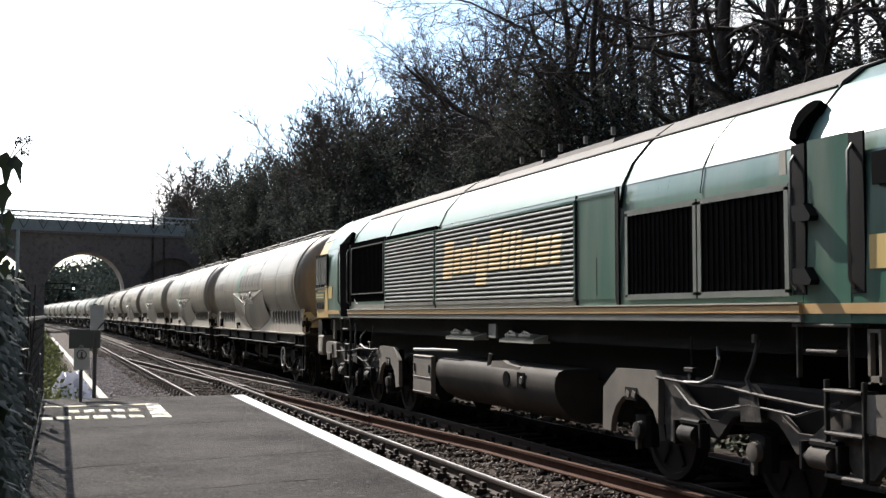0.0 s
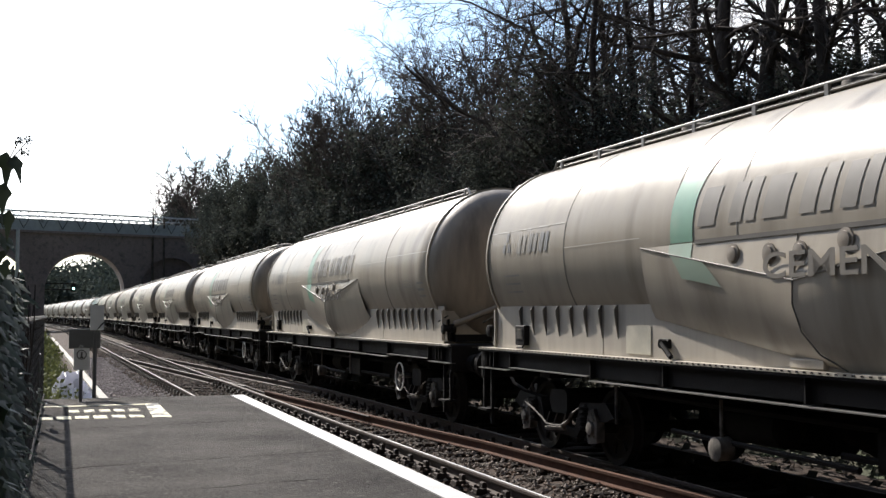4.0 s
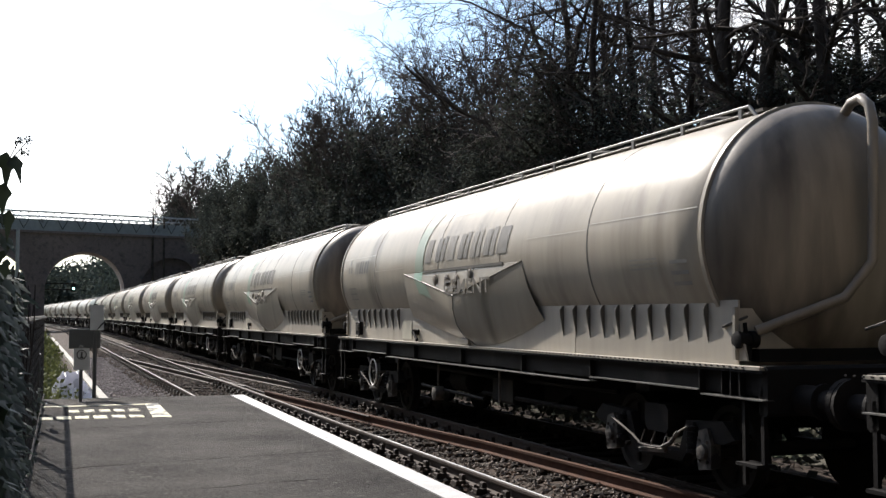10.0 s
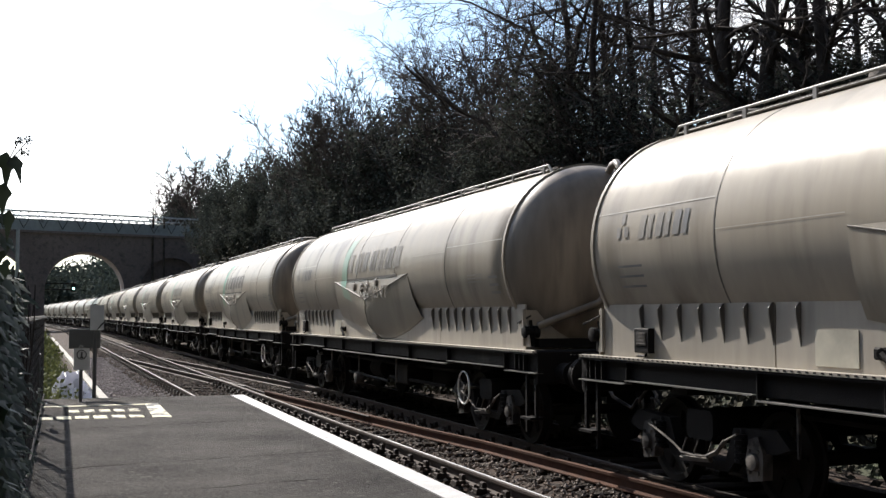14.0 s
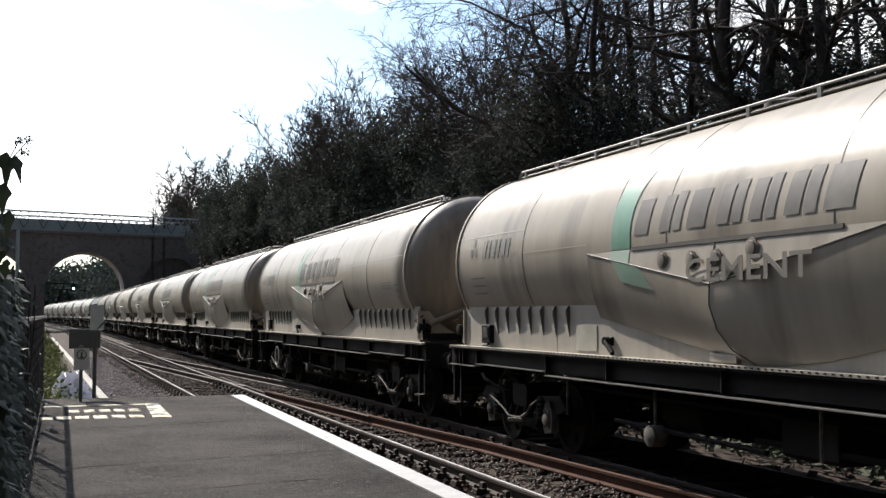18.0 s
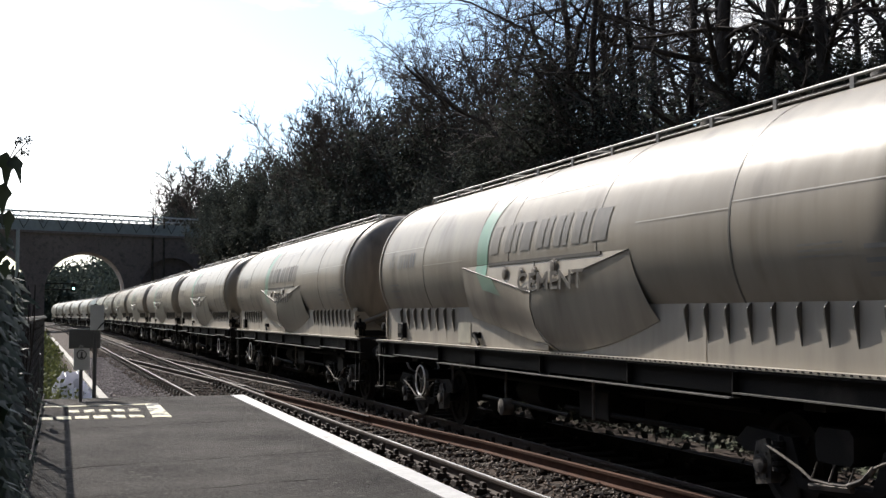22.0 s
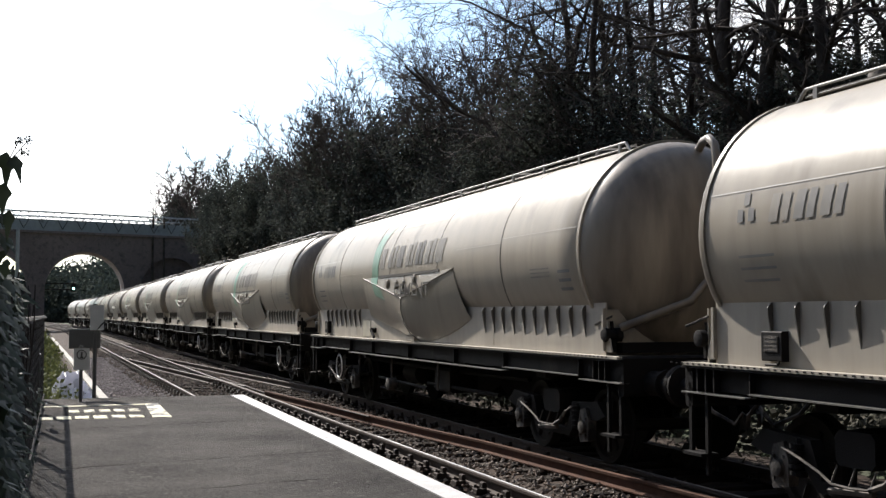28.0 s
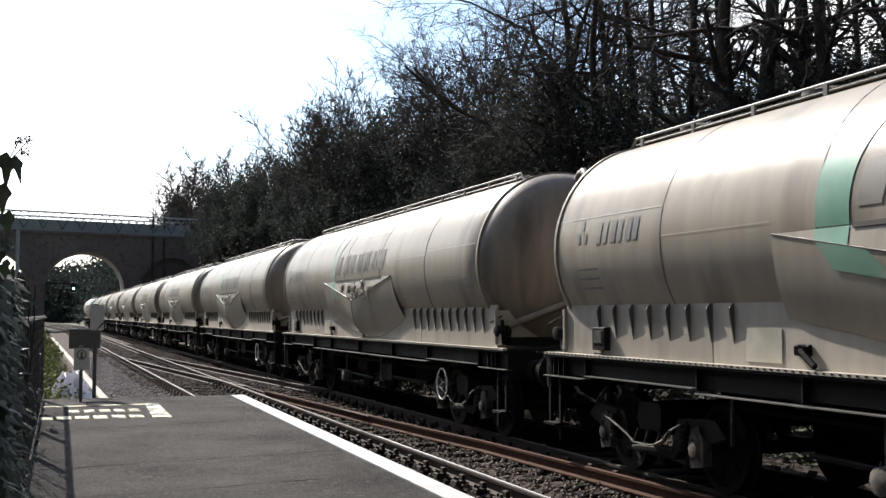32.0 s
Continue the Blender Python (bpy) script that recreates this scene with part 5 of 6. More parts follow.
        for x in (-0.3, 0.35):
            g.tube([(x, s * 7.88 - 0.11, 1.0), (x, s * 8.2 - 0.11, 0.75), (x * 0.5, s * 8.42 - 0.11, 0.62), (x * 0.3, s * 8.5 - 0.11, 0.75)], 0.025, 6)
        part("coupling", g, M_DUSTY, hs, "draw hook and air hoses")
        g = Geo()
        g.box((-1.23, s * 7.80 - 0.11, 0.80), (0.04, 0.05, 0.72))
        g.box((-1.23, s * 7.5 - 0.11, 0.66), (0.04, 0.05, 0.8))
        g.box((-1.23, s * 7.65 - 0.11, 0.46), (0.20, 0.34, 0.03))
        part("foot_step", g, M_UNDER, w, "black hanging foot step")
    g = Geo()
    for x in (-0.5, 0.5):
        g.box((x, 0, 1.15), (0.12, 15.5, 0.3))
    for y in (-5.6, -2.5, 0, 2.5, 5.6):
        g.box((0, y, 1.15), (2.4, 0.3, 0.28))
    g.box((0, -0.1, 1.45), (2.04, 14.9, 0.12))
    part("centre_frame", g, M_UNDER, w)
    g = Geo()
    g.lathe([(0, 0.1), (0.05, 0.2), (0.85, 0.2), (0.9, 0.1)], (-0.55, 1.2, 0.72), "y", 14)
    part("air_reservoir", g, M_UNDER, w)
    g = Geo()
    g.box((-0.7, -0.9, 0.72), (0.5, 0.8, 0.4), bev=0.04)
    g.tube([(-1.05, -0.4, 0.55), (-1.05, 2.6, 0.6)], 0.03, 6)
    g.tube([(-0.9, -3.4, 0.62), (-0.9, 0, 0.62)], 0.035, 6)
    part("brake_gear", g, M_UNDER, w)
    for y0, y1, x, z, r in ((-3.7, -1.5, 0.15, 0.78, 0.34), (1.7, 3.4, 0.15, 0.76, 0.32)):
        g = Geo()
        g.lathe([(y0, r * 0.5), (y0 + 0.06, r * 0.9), (y0 + 0.15, r), (y1 - 0.15, r), (y1 - 0.06, r * 0.9), (y1, r * 0.5)], (x, 0, z), "y", 18)
        part("air_reservoir", g, M_UNDER, w, "black air reservoir under the frame")
    g = Geo()
    g.prism([(-1.35, 1.1), (1.5, 1.1), (1.3, 0.62), (0.5, 0.42), (-0.5, 0.42), (-1.2, 0.66)], "x", 0.05, 0.45)
    part("discharge_chute", g, M_UNDER, w, "black discharge chute")
    g = Geo()
    g.tube([(-1.12, 1.55, 1.0), (-1.12, 1.55, 0.62)], 0.02, 6)
    g.lathe([(-0.1, 0.05), (-0.08, 0.12), (0.08, 0.12), (0.1, 0.06)], (-1.12, 1.55, 0.52), "x", 12)
    part("discharge_valve", g, M_DUSTY, w, "dusty hanging discharge valve")
    # added black boxes that keep the sunlit far side from showing through
    for y0, y1, x, z0, z1 in ((-3.95, -2.9, 0.75, 0.30, 1.05), (-2.3, 1.35, 0.85, 0.34, 1.05), (2.0, 3.3, 0.70, 0.32, 1.05)):
        g = Geo()
        g.box((x, (y0 + y1) / 2, (z0 + z1) / 2), (0.35, y1 - y0, z1 - z0), bev=0.05)
        part("equipment_case", g, M_UNDER, w, "black case added under the frame to hide bright ground")
    g = Geo()
    for x, z in ((0.95, 0.62), (0.75, 0.5), (-0.75, 0.9)):
        g.tube([(x, -4.2, z), (x, 0, z - 0.03), (x, 4.1, z)], 0.04, 6)
    part("brake_pipe", g, M_UNDER, w, "black brake pipes")
    for y in (-1.4, 3.6):
        g = Geo()
        g.tube([(-1.2, y, 1.02), (-1.2, y, 0.58)], 0.02, 6)
        part("hanger_rod", g, M_DUSTY, w)
    wagon_bogie(w, -5.72, hand)
    wagon_bogie(w, 5.38, rear_hand, -0.25)
    # end pipes and valves
    for s, x in ((-1, -0.62), (1, -0.5)):
        e = T0 if s < 0 else T1
        g = Geo()
        pts = [(0.15, e + s * 0.24, 3.84), (0.14, e + s * 0.38, 3.95), (0.12, e + s * 0.55, 3.97), (0.11, e + s * 0.68, 3.88), (0.10, e + s * 0.74, 3.70), (0.08, e + s * 0.76, 3.2), (0.05, e + s * 0.76, 2.35), (-0.25, e + s * 0.72, 2.0), (-1.02, e + s * 0.40, 1.68)] if s < 0 else [(-0.5, e + s * 0.35, 2.0), (-0.75, e + s * 0.4, 1.85), (-1.02, e + s * 0.30, 1.66)]
        g.tube(pts, 0.052, 10)
        part("end_pipe", g, M_TANKEND, w, "thick grey discharge pipe round the tank end", smooth=50)
        g = Geo()
        vc = (-1.10, e + s * 0.36, 1.60)
        g.lathe([(-0.13, 0.05), (-0.12, 0.085), (-0.05, 0.085), (-0.04, 0.06), (0.02, 0.06), (0.03, 0.085), (0.10, 0.085), (0.11, 0.05)], vc, "x", 14)
        g.box((vc[0], vc[1], vc[2] - 0.13), (0.08, 0.09, 0.14), bev=0.02)
        g.tube([(vc[0], vc[1], vc[2]), (vc[0], vc[1] + 0.03, vc[2] + 0.16)], 0.022, 6)
        v = part("end_valve", g, M_UNDER, w, "black pipe valve")
        g = Geo()
        g.tube([(vc[0] - 0.1, vc[1] + 0.25, vc[2] + 0.12), (vc[0] - 0.06, vc[1] - 0.1, vc[2] + 0.22)], 0.014, 5)
        part("lever", g, M_DUSTY, v, "dusty lever")
        g = Geo()
        g.box((0, e + s * 0.28, 1.62), (2.3, 0.02, 0.56))
        part("end_plate", g, M_SKIRT, w)
    # walkway and rail on the barrel
    g = Geo()
    g.box((0, 0.16, 4.005), (0.62, 13.6, 0.035))
    part("walkway", g, M_DUSTY, w, "grey roof walkway grating")
    g = Geo()
    for x in (-0.42,):
        g.tube([(x, -6.55, 4.045), (x, 6.85, 4.045)], 0.016, 6)
        g.tube([(x, -6.55, 3.965), (x, 6.85, 3.965)], 0.011, 6)
        g.tube([(x, -6.55, 4.045), (x, -6.75, 3.86)], 0.021, 6)
        g.tube([(x, 6.85, 4.045), (x, 7.05, 3.86)], 0.021, 6)
    part("handrail", g, M_GALV, w, "galvanised roof handrail", smooth=60)
    for i in range(12):
        g = Geo()
        y = -6.4 + i * 1.19
        g.box((-0.42, y, 3.955), (0.03, 0.06, 0.18))
        part("handrail_post", g, M_GALV, w)
    for y in (-5.2, -2.2, 0.8, 3.8, 6.2):
        g = Geo()
        g.lathe([(0, 0.26), (0.16, 0.26), (0.19, 0.2), (0.2, 0.05)], (0.12, y, 3.96), "z", 16)
        part("manhole_lid", g, M_DUSTY, w)
    # painted fields
    for s in (-1,):
        g = Geo()
        for k in range(17):
            f = k / 16
            x, zz = on_tank(2.565 + 1.0 * f, 0.007, s)
            g.v += [(x, PC + 2.03 - 0.30 * f ** 3.2 + 0.04 * f, zz), (x, PC + 1.60 - 0.36 * f ** 2.6 + 0.05 * f, zz)]
        g.f += [(2 * k, 2 * k + 1, 2 * k + 3, 2 * k + 2) for k in range(16)]
        part("green_band", g, M_GREEN_ID, tank, "faded green curved band")
        # the band runs on over the hopper's lit triangle and its rolled side
        L, V, R, E = Vector((s * 1.367, PC + 2.66, 2.55)), Vector((s * 1.445, PC - 0.11, 2.13)), Vector((s * 1.367, PC - 2.64, 2.56)), Vector((s * 1.195, PC + 2.66, 1.80))
        o = Vector((s * 0.006, 0, 0.002))
        g = Geo()
        g.add([L.lerp(R, 0.115) + o, L.lerp(R, 0.20) + o, L.lerp(V, 0.385) + o, L.lerp(V, 0.225) + o], [(0, 1, 2, 3)])
        part("green_band", g, M_GREEN_ID, tank)
        g = Geo()
        B = Vector((s * 1.20, PC - 0.50, 1.372))
        for i in range(4):
            f = 0.225 + 0.235 * i / 3
            p0, p2 = L.lerp(V, f), E.lerp(B, f)
            p1 = Vector((s * (1.345 + 0.102 * f), (p0.y * 0.6 + p2.y * 0.4) * (1 - f) + (PC - 0.04) * f, 2.113 - 0.483 * f))
            for k in range(5):
                q = 0.30 * k / 4
                g.v.append(tuple(p0 * (1 - q) ** 2 + p1 * (2 * q * (1 - q)) + p2 * q * q + o * 1.3))
        g.f += [(i * 5 + k, i * 5 + k + 1, i * 5 + k + 6, i * 5 + k + 5) for i in range(3) for k in range(4)]
        part("green_band", g, M_GREEN_ID, tank)
        for i, (w0, n) in enumerate(((0.30, 1), (0.42, 2), (0.34, 1), (0.42, 2), (0.40, 2), (0.44, 2), (0.38, 1))):
            y1 = PC + 1.52 - i * 0.54
            g = Geo()
            for k in range(n):          # plain slanted bars with a slit, one block for each sign
                a = y1 - w0 * k / n - (0.05 if k else 0.0)
                tank_patch(g, y1 - w0 * (k + 1) / n, a, 2.70, 3.08 + 0.02 * ((i * 3 + k) % 3), -0.08, s)
            part("painted_emblem_bar", g, M_GREY_ID, tank, "faded grey painted bars")
        ob = new("painted_word", cement)
        ob.parent = tank
        ob.matrix_basis = Matrix.Translation((-1.447, 0.36, 2.16)) @ Matrix(((0, 0, -1, 0), (-1.62, 0, 0, 0), (0, 1, 0, 0), (0, 0, 0, 1)))
        tagged(ob, "faded dark painted word CEMENT")
        for i in range(3):
            g = Geo()
            y1 = 6.15 - i * 0.36
            tank_patch(g, y1 - 0.13, y1, 2.66, 2.91, -0.05, s, 3)
            tank_patch(g, y1 - 0.28, y1 - 0.18, 2.66, 2.91, -0.05, s, 3)
            part("painted_owner_bar", g, M_BLUE_ID, tank, "faded blue-grey painted bars")
        g = Geo()
        for a in (90, 210, 330):
            c = Vector((0, 6.5 + 0.10 * math.cos(radians(a)), 2.80 + 0.10 * math.sin(radians(a))))
            tank_patch(g, c.y - 0.045, c.y + 0.045, c.z - 0.06, c.z + 0.06, 0, s, 2)
        part("painted_emblem", g, M_BLUE_ID, tank)
        g = Geo()
        for k in range(3):
            tank_patch(g, 6.1, 6.65, 2.36 - 0.11 * k, 2.385 - 0.11 * k, 0, s, 1)
        for k in range(3):
            tank_patch(g, -6.8, -6.45, 2.36 - 0.11 * k, 2.40 - 0.11 * k, 0, s, 1)
            tank_patch(g, -6.2, -5.6, 2.42 - 0.05 * k, 2.44 - 0.05 * k, 0, s, 1)
        tagged(part("stencil_line", g, M_BLUE_ID, tank, "small worn stencil lines"), kind="stuff")
    return w


# ------------------------------------------------------------------ the locomotive (its rear cab towards +y)
def body_section(w0, roof=4.19):
    """Half outline of the body from sill to roof crest, as (x, z)."""
    return [(w0, 1.77), (w0 + 0.0, 2.2), (w0 - 0.035, 3.05), (w0 - 0.075, 3.30), (w0 - 0.20, 3.55), (w0 - 0.42, 3.80), (w0 - 0.72, 4.02), (w0 - 1.02, 4.13), (0.0, roof)]


def shell(g, stations):
    """A closed body through sections at y, each (y, width, scale of height)."""
    rings = []
    for y, w0, hs in stations:
        half = [(x, 1.77 + (z - 1.77) * hs) for x, z in body_section(w0)]
        rings.append([(x, y, z) for x, z in half] + [(-x, y, z) for x, z in reversed(half[:-1])])
    n = len(rings[0])
    vs = [q for r in rings for q in r]
    fs = [(j * n + i, j * n + i + 1, (j + 1) * n + i + 1, (j + 1) * n + i) for j in range(len(rings) - 1) for i in range(n - 1)]
    fs += [(j * n + n - 1, j * n, (j + 1) * n, (j + 1) * n + n - 1) for j in range(len(rings) - 1)]
    fs += [tuple(range(n)), tuple(range(len(vs) - n, len(vs)))]
    g.add(vs, fs)


def loco_side_panel(g, y0, y1, z0, z1, out, thick=0.02, s=-1):
    g.box((s * (out - thick / 2), (y0 + y1) / 2, (z0 + z1) / 2), (thick, y1 - y0, z1 - z0))


def build_loco():
    lo = thing("diesel_locomotive", "dark green and yellow heavy diesel freight locomotive, dusty", "locomotive")
    g = Geo()
    shell(g, [(-8.38, 1.30, 1.0), (7.02, 1.30, 1.0)])
    part("body", g, M_LGREEN, lo, "dark green body shell", smooth=25)
    # shoulders in a paler green than the sides, then a grey deck along the crest
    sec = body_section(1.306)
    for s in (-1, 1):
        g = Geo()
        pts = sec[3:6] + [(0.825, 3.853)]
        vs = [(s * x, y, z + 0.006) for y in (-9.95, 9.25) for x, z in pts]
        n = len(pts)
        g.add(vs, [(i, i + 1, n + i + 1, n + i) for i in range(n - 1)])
        part("roof_shoulder", g, M_LGREENL, lo, "pale green roof shoulder", smooth=40)
        g = Geo()
        g.tube([(s * 0.835, -8.3, 3.866), (s * 0.835, 7.0, 3.866)], 0.014, 5)
        part("deck_edge", g, M_RUBBER, lo)
    for y0, y1, up in ((-8.30, -5.10, 0.03), (-5.00, 1.30, 0.022), (1.40, 7.0, 0.03)):
        g = Geo()
        half = [(0.83, 3.84), (0.78, 3.885 + up)] + [(x, z + up) for x, z in sec[6:]]
        g.prism(half + [(-x, z) for x, z in reversed(half[:-1])], "y", y0, y1)
        part("roof_deck", g, M_LDECK, lo, "grimy grey-brown roof deck", smooth=25)
    for y, r in ((-5.05, 0.022), (-6.73, 0.006), (1.35, 0.012), (4.30, 0.006), (7.02, 0.012), (-8.36, 0.012)):
        pts = body_section(1.312)
        g = Geo()
        g.tube([(-x, y, z + 0.004) for x, z in pts[2:]] + [(x, y, z + 0.004) for x, z in reversed(pts[2:-1])], r, 5)
        part("roof_joint", g, M_RUBBER, lo, "dark roof joint")
    for e, sh, A0, A1, D0, D1, B0, B1 in ((1, 0.0, 6.90, 7.08, 7.06, 7.74, 7.74, 7.85), (-1, 0.7, 8.26, 8.45, 8.49, 9.02, 9.02, 9.20)):
        opened = e > 0
        c0 = 7.02 if opened else 8.40
        g = Geo()
        shell(g, [(e * c0, 1.305, 0.998), (e * (9.22 + sh), 1.305, 0.998)])
        cb = part("cab", g, M_LGREEN, lo, "dark green cab", smooth=25)
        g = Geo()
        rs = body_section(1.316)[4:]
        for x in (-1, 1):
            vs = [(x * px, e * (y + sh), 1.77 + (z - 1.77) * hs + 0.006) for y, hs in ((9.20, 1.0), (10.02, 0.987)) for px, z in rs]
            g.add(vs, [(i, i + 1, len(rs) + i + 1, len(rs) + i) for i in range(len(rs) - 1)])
        part("cab_roof", g, M_LGREENL, cb, "pale green cab roof", smooth=40)
        g = Geo()
        shell(g, [(e * (9.22 + sh), 1.308, 1.0), (e * (10.05 + sh), 1.30, 0.985), (e * (10.30 + sh), 1.16, 0.90)])
        part("cab_end", g, M_LYELLOW, cb, "yellow cab end", smooth=25)
        for x in (-1, 1):
            g = Geo()
            g.prism([(e * (8.86 + sh), 1.775), (e * (9.25 + sh), 1.775), (e * (9.25 + sh), 2.50), (e * (9.02 + sh), 2.50)], "x", x * 1.295, x * 1.3165)
            part("yellow_side", g, M_LYELLOW, cb, "yellow lower cab side")
            g = Geo()
            g.prism([(e * (9.02 + sh), 2.48), (e * (10.14 + sh), 2.46), (e * (10.14 + sh), 3.22), (e * (8.98 + sh), 3.22)], "x", x * 1.285, x * 1.315)
            wf = part("window_frame", g, M_LBLACK, cb, "black cab side window surround")
            for a, b2 in ((9.10, 9.58), (9.64, 9.86), (9.90, 10.10)):
                g = Geo()
                g.prism([(e * (a + sh), 2.54), (e * (b2 + sh), 2.53), (e * (b2 + sh), 3.15), (e * (a + sh), 3.16)], "x", x * 1.29, x * 1.322)
                part("pane", g, M_PANE, wf, "dusty grey cab window pane")
            for a in (9.04, 9.61, 9.88):
                g = Geo()
                g.box((x * 1.32, e * (a + sh), 2.84), (0.014, 0.02, 0.70))
                part("window_bar", g, M_LSLAT, wf)
            g = Geo()
            g.prism([(e * (8.98 + sh), 2.44), (e * (10.14 + sh), 2.42), (e * (10.14 + sh), 2.46), (e * (8.98 + sh), 2.48)], "x", x * 1.29, x * 1.326)
            part("window_sill", g, M_GALV, wf, "bright window sill rail")
            for k in range(5):
                g = Geo()
                g.box((x * 1.316, e * (10.0 + sh - 0.17 * k), 2.045), (0.02, 0.11, 0.16))
                part("number_bar", g, M_UNDER, cb, "dark number bar")
            g = Geo()
            g.box((x * 1.315, e * (9.66 + sh), 2.27), (0.02, 0.86, 0.19))
            nb = part("name_plate", g, M_LGREEN, cb, "green plate on the cab side")
            for z in (2.295, 2.235):
                g = Geo()
                g.box((x * 1.3255, e * (9.66 + sh), z), (0.004, 0.74, 0.035))
                part("name_bar", g, M_LYELLOW, nb, "small yellow bar")
            g = Geo()
            loco_side_panel(g, min(e * (8.55 + sh), e * (8.92 + sh)), max(e * (8.55 + sh), e * (8.92 + sh)), 2.20, 2.47, 1.312, 0.012, x)
            part("yellow_flash", g, M_LYELLOW, cb, "yellow square on the cab side")
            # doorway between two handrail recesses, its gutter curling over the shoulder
            # no real opening: the doorway's darkness is a solid black slab
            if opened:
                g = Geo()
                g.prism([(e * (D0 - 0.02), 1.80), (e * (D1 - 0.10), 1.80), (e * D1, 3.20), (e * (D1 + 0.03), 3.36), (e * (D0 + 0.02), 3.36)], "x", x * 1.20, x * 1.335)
                part("open_doorway", g, M_LVOID, lo, "flat black slab for the shaded cab doorway")
            else:
                g = Geo()
                loco_side_panel(g, min(e * D0, e * D1), max(e * D0, e * D1), 1.80, 3.32, 1.311, 0.02, x)
                dr = part("cab_door", g, M_LGREEN, lo, "green cab door")
                g = Geo()
                loco_side_panel(g, min(e * (D1 + 0.28), e * (D1 + 0.48)), max(e * (D1 + 0.28), e * (D1 + 0.48)), 2.86, 3.12, 1.316, 0.02, x)
                part("door_window", g, M_LBLACK, dr, "small black-framed door window")
            g = Geo()
            gut = [(D0 - 0.02, 3.33, 1.285), (D0 + 0.06, 3.44, 1.235), (D0 + 0.16, 3.54, 1.17), (D0 + 0.26, 3.60, 1.12), (D0 + 0.42, 3.60, 1.12), (D0 + 0.54, 3.50, 1.19), (D1 - 0.02, 3.40, 1.25), (D1 + 0.04, 3.34, 1.28)]
            if not opened:
                gut = [(8.25, 3.36, 1.30), (8.22, 3.48, 1.25), (8.19, 3.60, 1.17), (8.20, 3.69, 1.07), (8.27, 3.715, 1.04), (8.40, 3.69, 1.07), (8.42, 3.62, 1.14), (8.36, 3.53, 1.21), (8.33, 3.42, 1.28), (8.36, 3.35, 1.30)]
            m = len(gut)
            g.add([(x * (q[2] + d), e * q[0], q[1] + d * 0.6) for d in (-0.08, 0.022) for q in gut], [tuple(range(m)), tuple(range(m, 2 * m))] + [(i, (i + 1) % m, m + (i + 1) % m, m + i) for i in range(m)])
            part("door_gutter", g, M_LVOID, lo, "black gutter over the cab door")
            for y0, y1 in ((A0, A1), (B0, B1)):
                g = Geo()
                g.box((x * 1.30, e * (y0 + y1) / 2, 2.66), (0.022, y1 - y0, 1.30), bev=0.004)
                rc = part("rail_recess", g, M_RUBBER, lo, "black handrail recess")
                g = Geo()
                y = e * (y0 + 0.04 if not opened else y1 - 0.03)
                g.tube([(x * 1.305, y, 3.22), (x * 1.35, y, 3.16), (x * 1.355, y, 2.7), (x * 1.35, y, 2.12), (x * 1.305, y, 2.06)], 0.016, 6)
                part("grab_rail", g, M_GALV, rc, "bright steel grab rail")
            if not opened:
                for z in (2.16, 2.70):
                    g = Geo()
                    g.prism([(e * D0 - 0.02, z - 0.07), (e * D0 + 0.10, z - 0.06), (e * D0 + 0.12, z + 0.07), (e * D0 - 0.05, z + 0.08), (e * D0 - 0.14, z - 0.03), (e * D0 - 0.12, z - 0.07)], "x", x * 1.31, x * 1.40)
                    part("door_catch", g, M_RUBBER, lo, "black door catch")
            g = Geo()
            g.box((x * 1.308, e * (B1 + 0.06) if opened else e * (A0 - 0.12), 3.18), (0.012, 0.10, 0.22))
            part("notice", g, M_LCREAM, lo, "small cream warning notice")
            # two-tier steps
            u0, u1, v0, v1 = (7.0, 7.78, 7.05, 7.42) if opened else (8.28, 8.96, 8.64, 9.11)
            for y, za, zb in ((u0, 1.30, 1.76), (u1, 1.25, 1.76), (v0, 0.50, 1.30), (v1, 0.50, 1.30)):
                g = Geo()
                g.box((x * 1.27, e * y, (za + zb) / 2), (0.05, 0.03, zb - za), bev=0.006)
                part("step_hanger", g, M_STEP, lo, "worn steel step hanger")
            for y, z, w in (((u0 + u1) / 2, 1.75, u1 - u0 + 0.1), ((u0 + u1) / 2, 1.53, 0.40), ((v0 + v1) / 2, 1.21, v1 - v0), ((v0 + v1) / 2, 0.86, v1 - v0), ((v0 + v1) / 2, 0.51, v1 - v0)):
                g = Geo()
                g.box((x * 1.22, e * y, z), (0.18, w, 0.032), bev=0.01)
                part("cab_step", g, M_DUSTY, lo, "worn steel cab step")
            g = Geo()
            for q in ((8.45, 8.48), (8.58, 8.61)):
                g.box((x * 1.24, e * (sum(q) / 2 + sh), 1.50), (0.05, 0.03, 0.42))
            g.box((x * 1.24, e * (8.53 + sh), 1.71), (0.05, 0.16, 0.03))
            g.box((x * 1.24, e * (8.53 + sh), 1.33), (0.05, 0.16, 0.05))
            part("lamp_bracket", g, M_PANEL, lo, "pale bracket below the cab")
        g = Geo()
        g.box((0, e * (10.15 + sh), 1.33), (2.4, 0.4, 0.8), bev=0.06)
        ds = part("dragbox", g, M_UNDER, lo, "black buffer beam")
        for x in (-0.87, 0.87):
            g = Geo()
            g.lathe([(0, 0.16), (e * 0.25, 0.15), (e * 0.26, 0.1), (e * 0.45, 0.1), (e * 0.46, 0.24), (e * 0.5, 0.23)], (x, e * (10.3 + sh), 1.06), "y", 18)
            part("buffer", g, M_UNDER, ds)
        g = Geo()
        g.box((-1.12, e * (9.80 + sh), 1.13), (0.30, 0.46, 0.46), bev=0.03)
        jb = part("jumper_box", g, M_PANEL, lo, "dusty square jumper box")
        g = Geo()
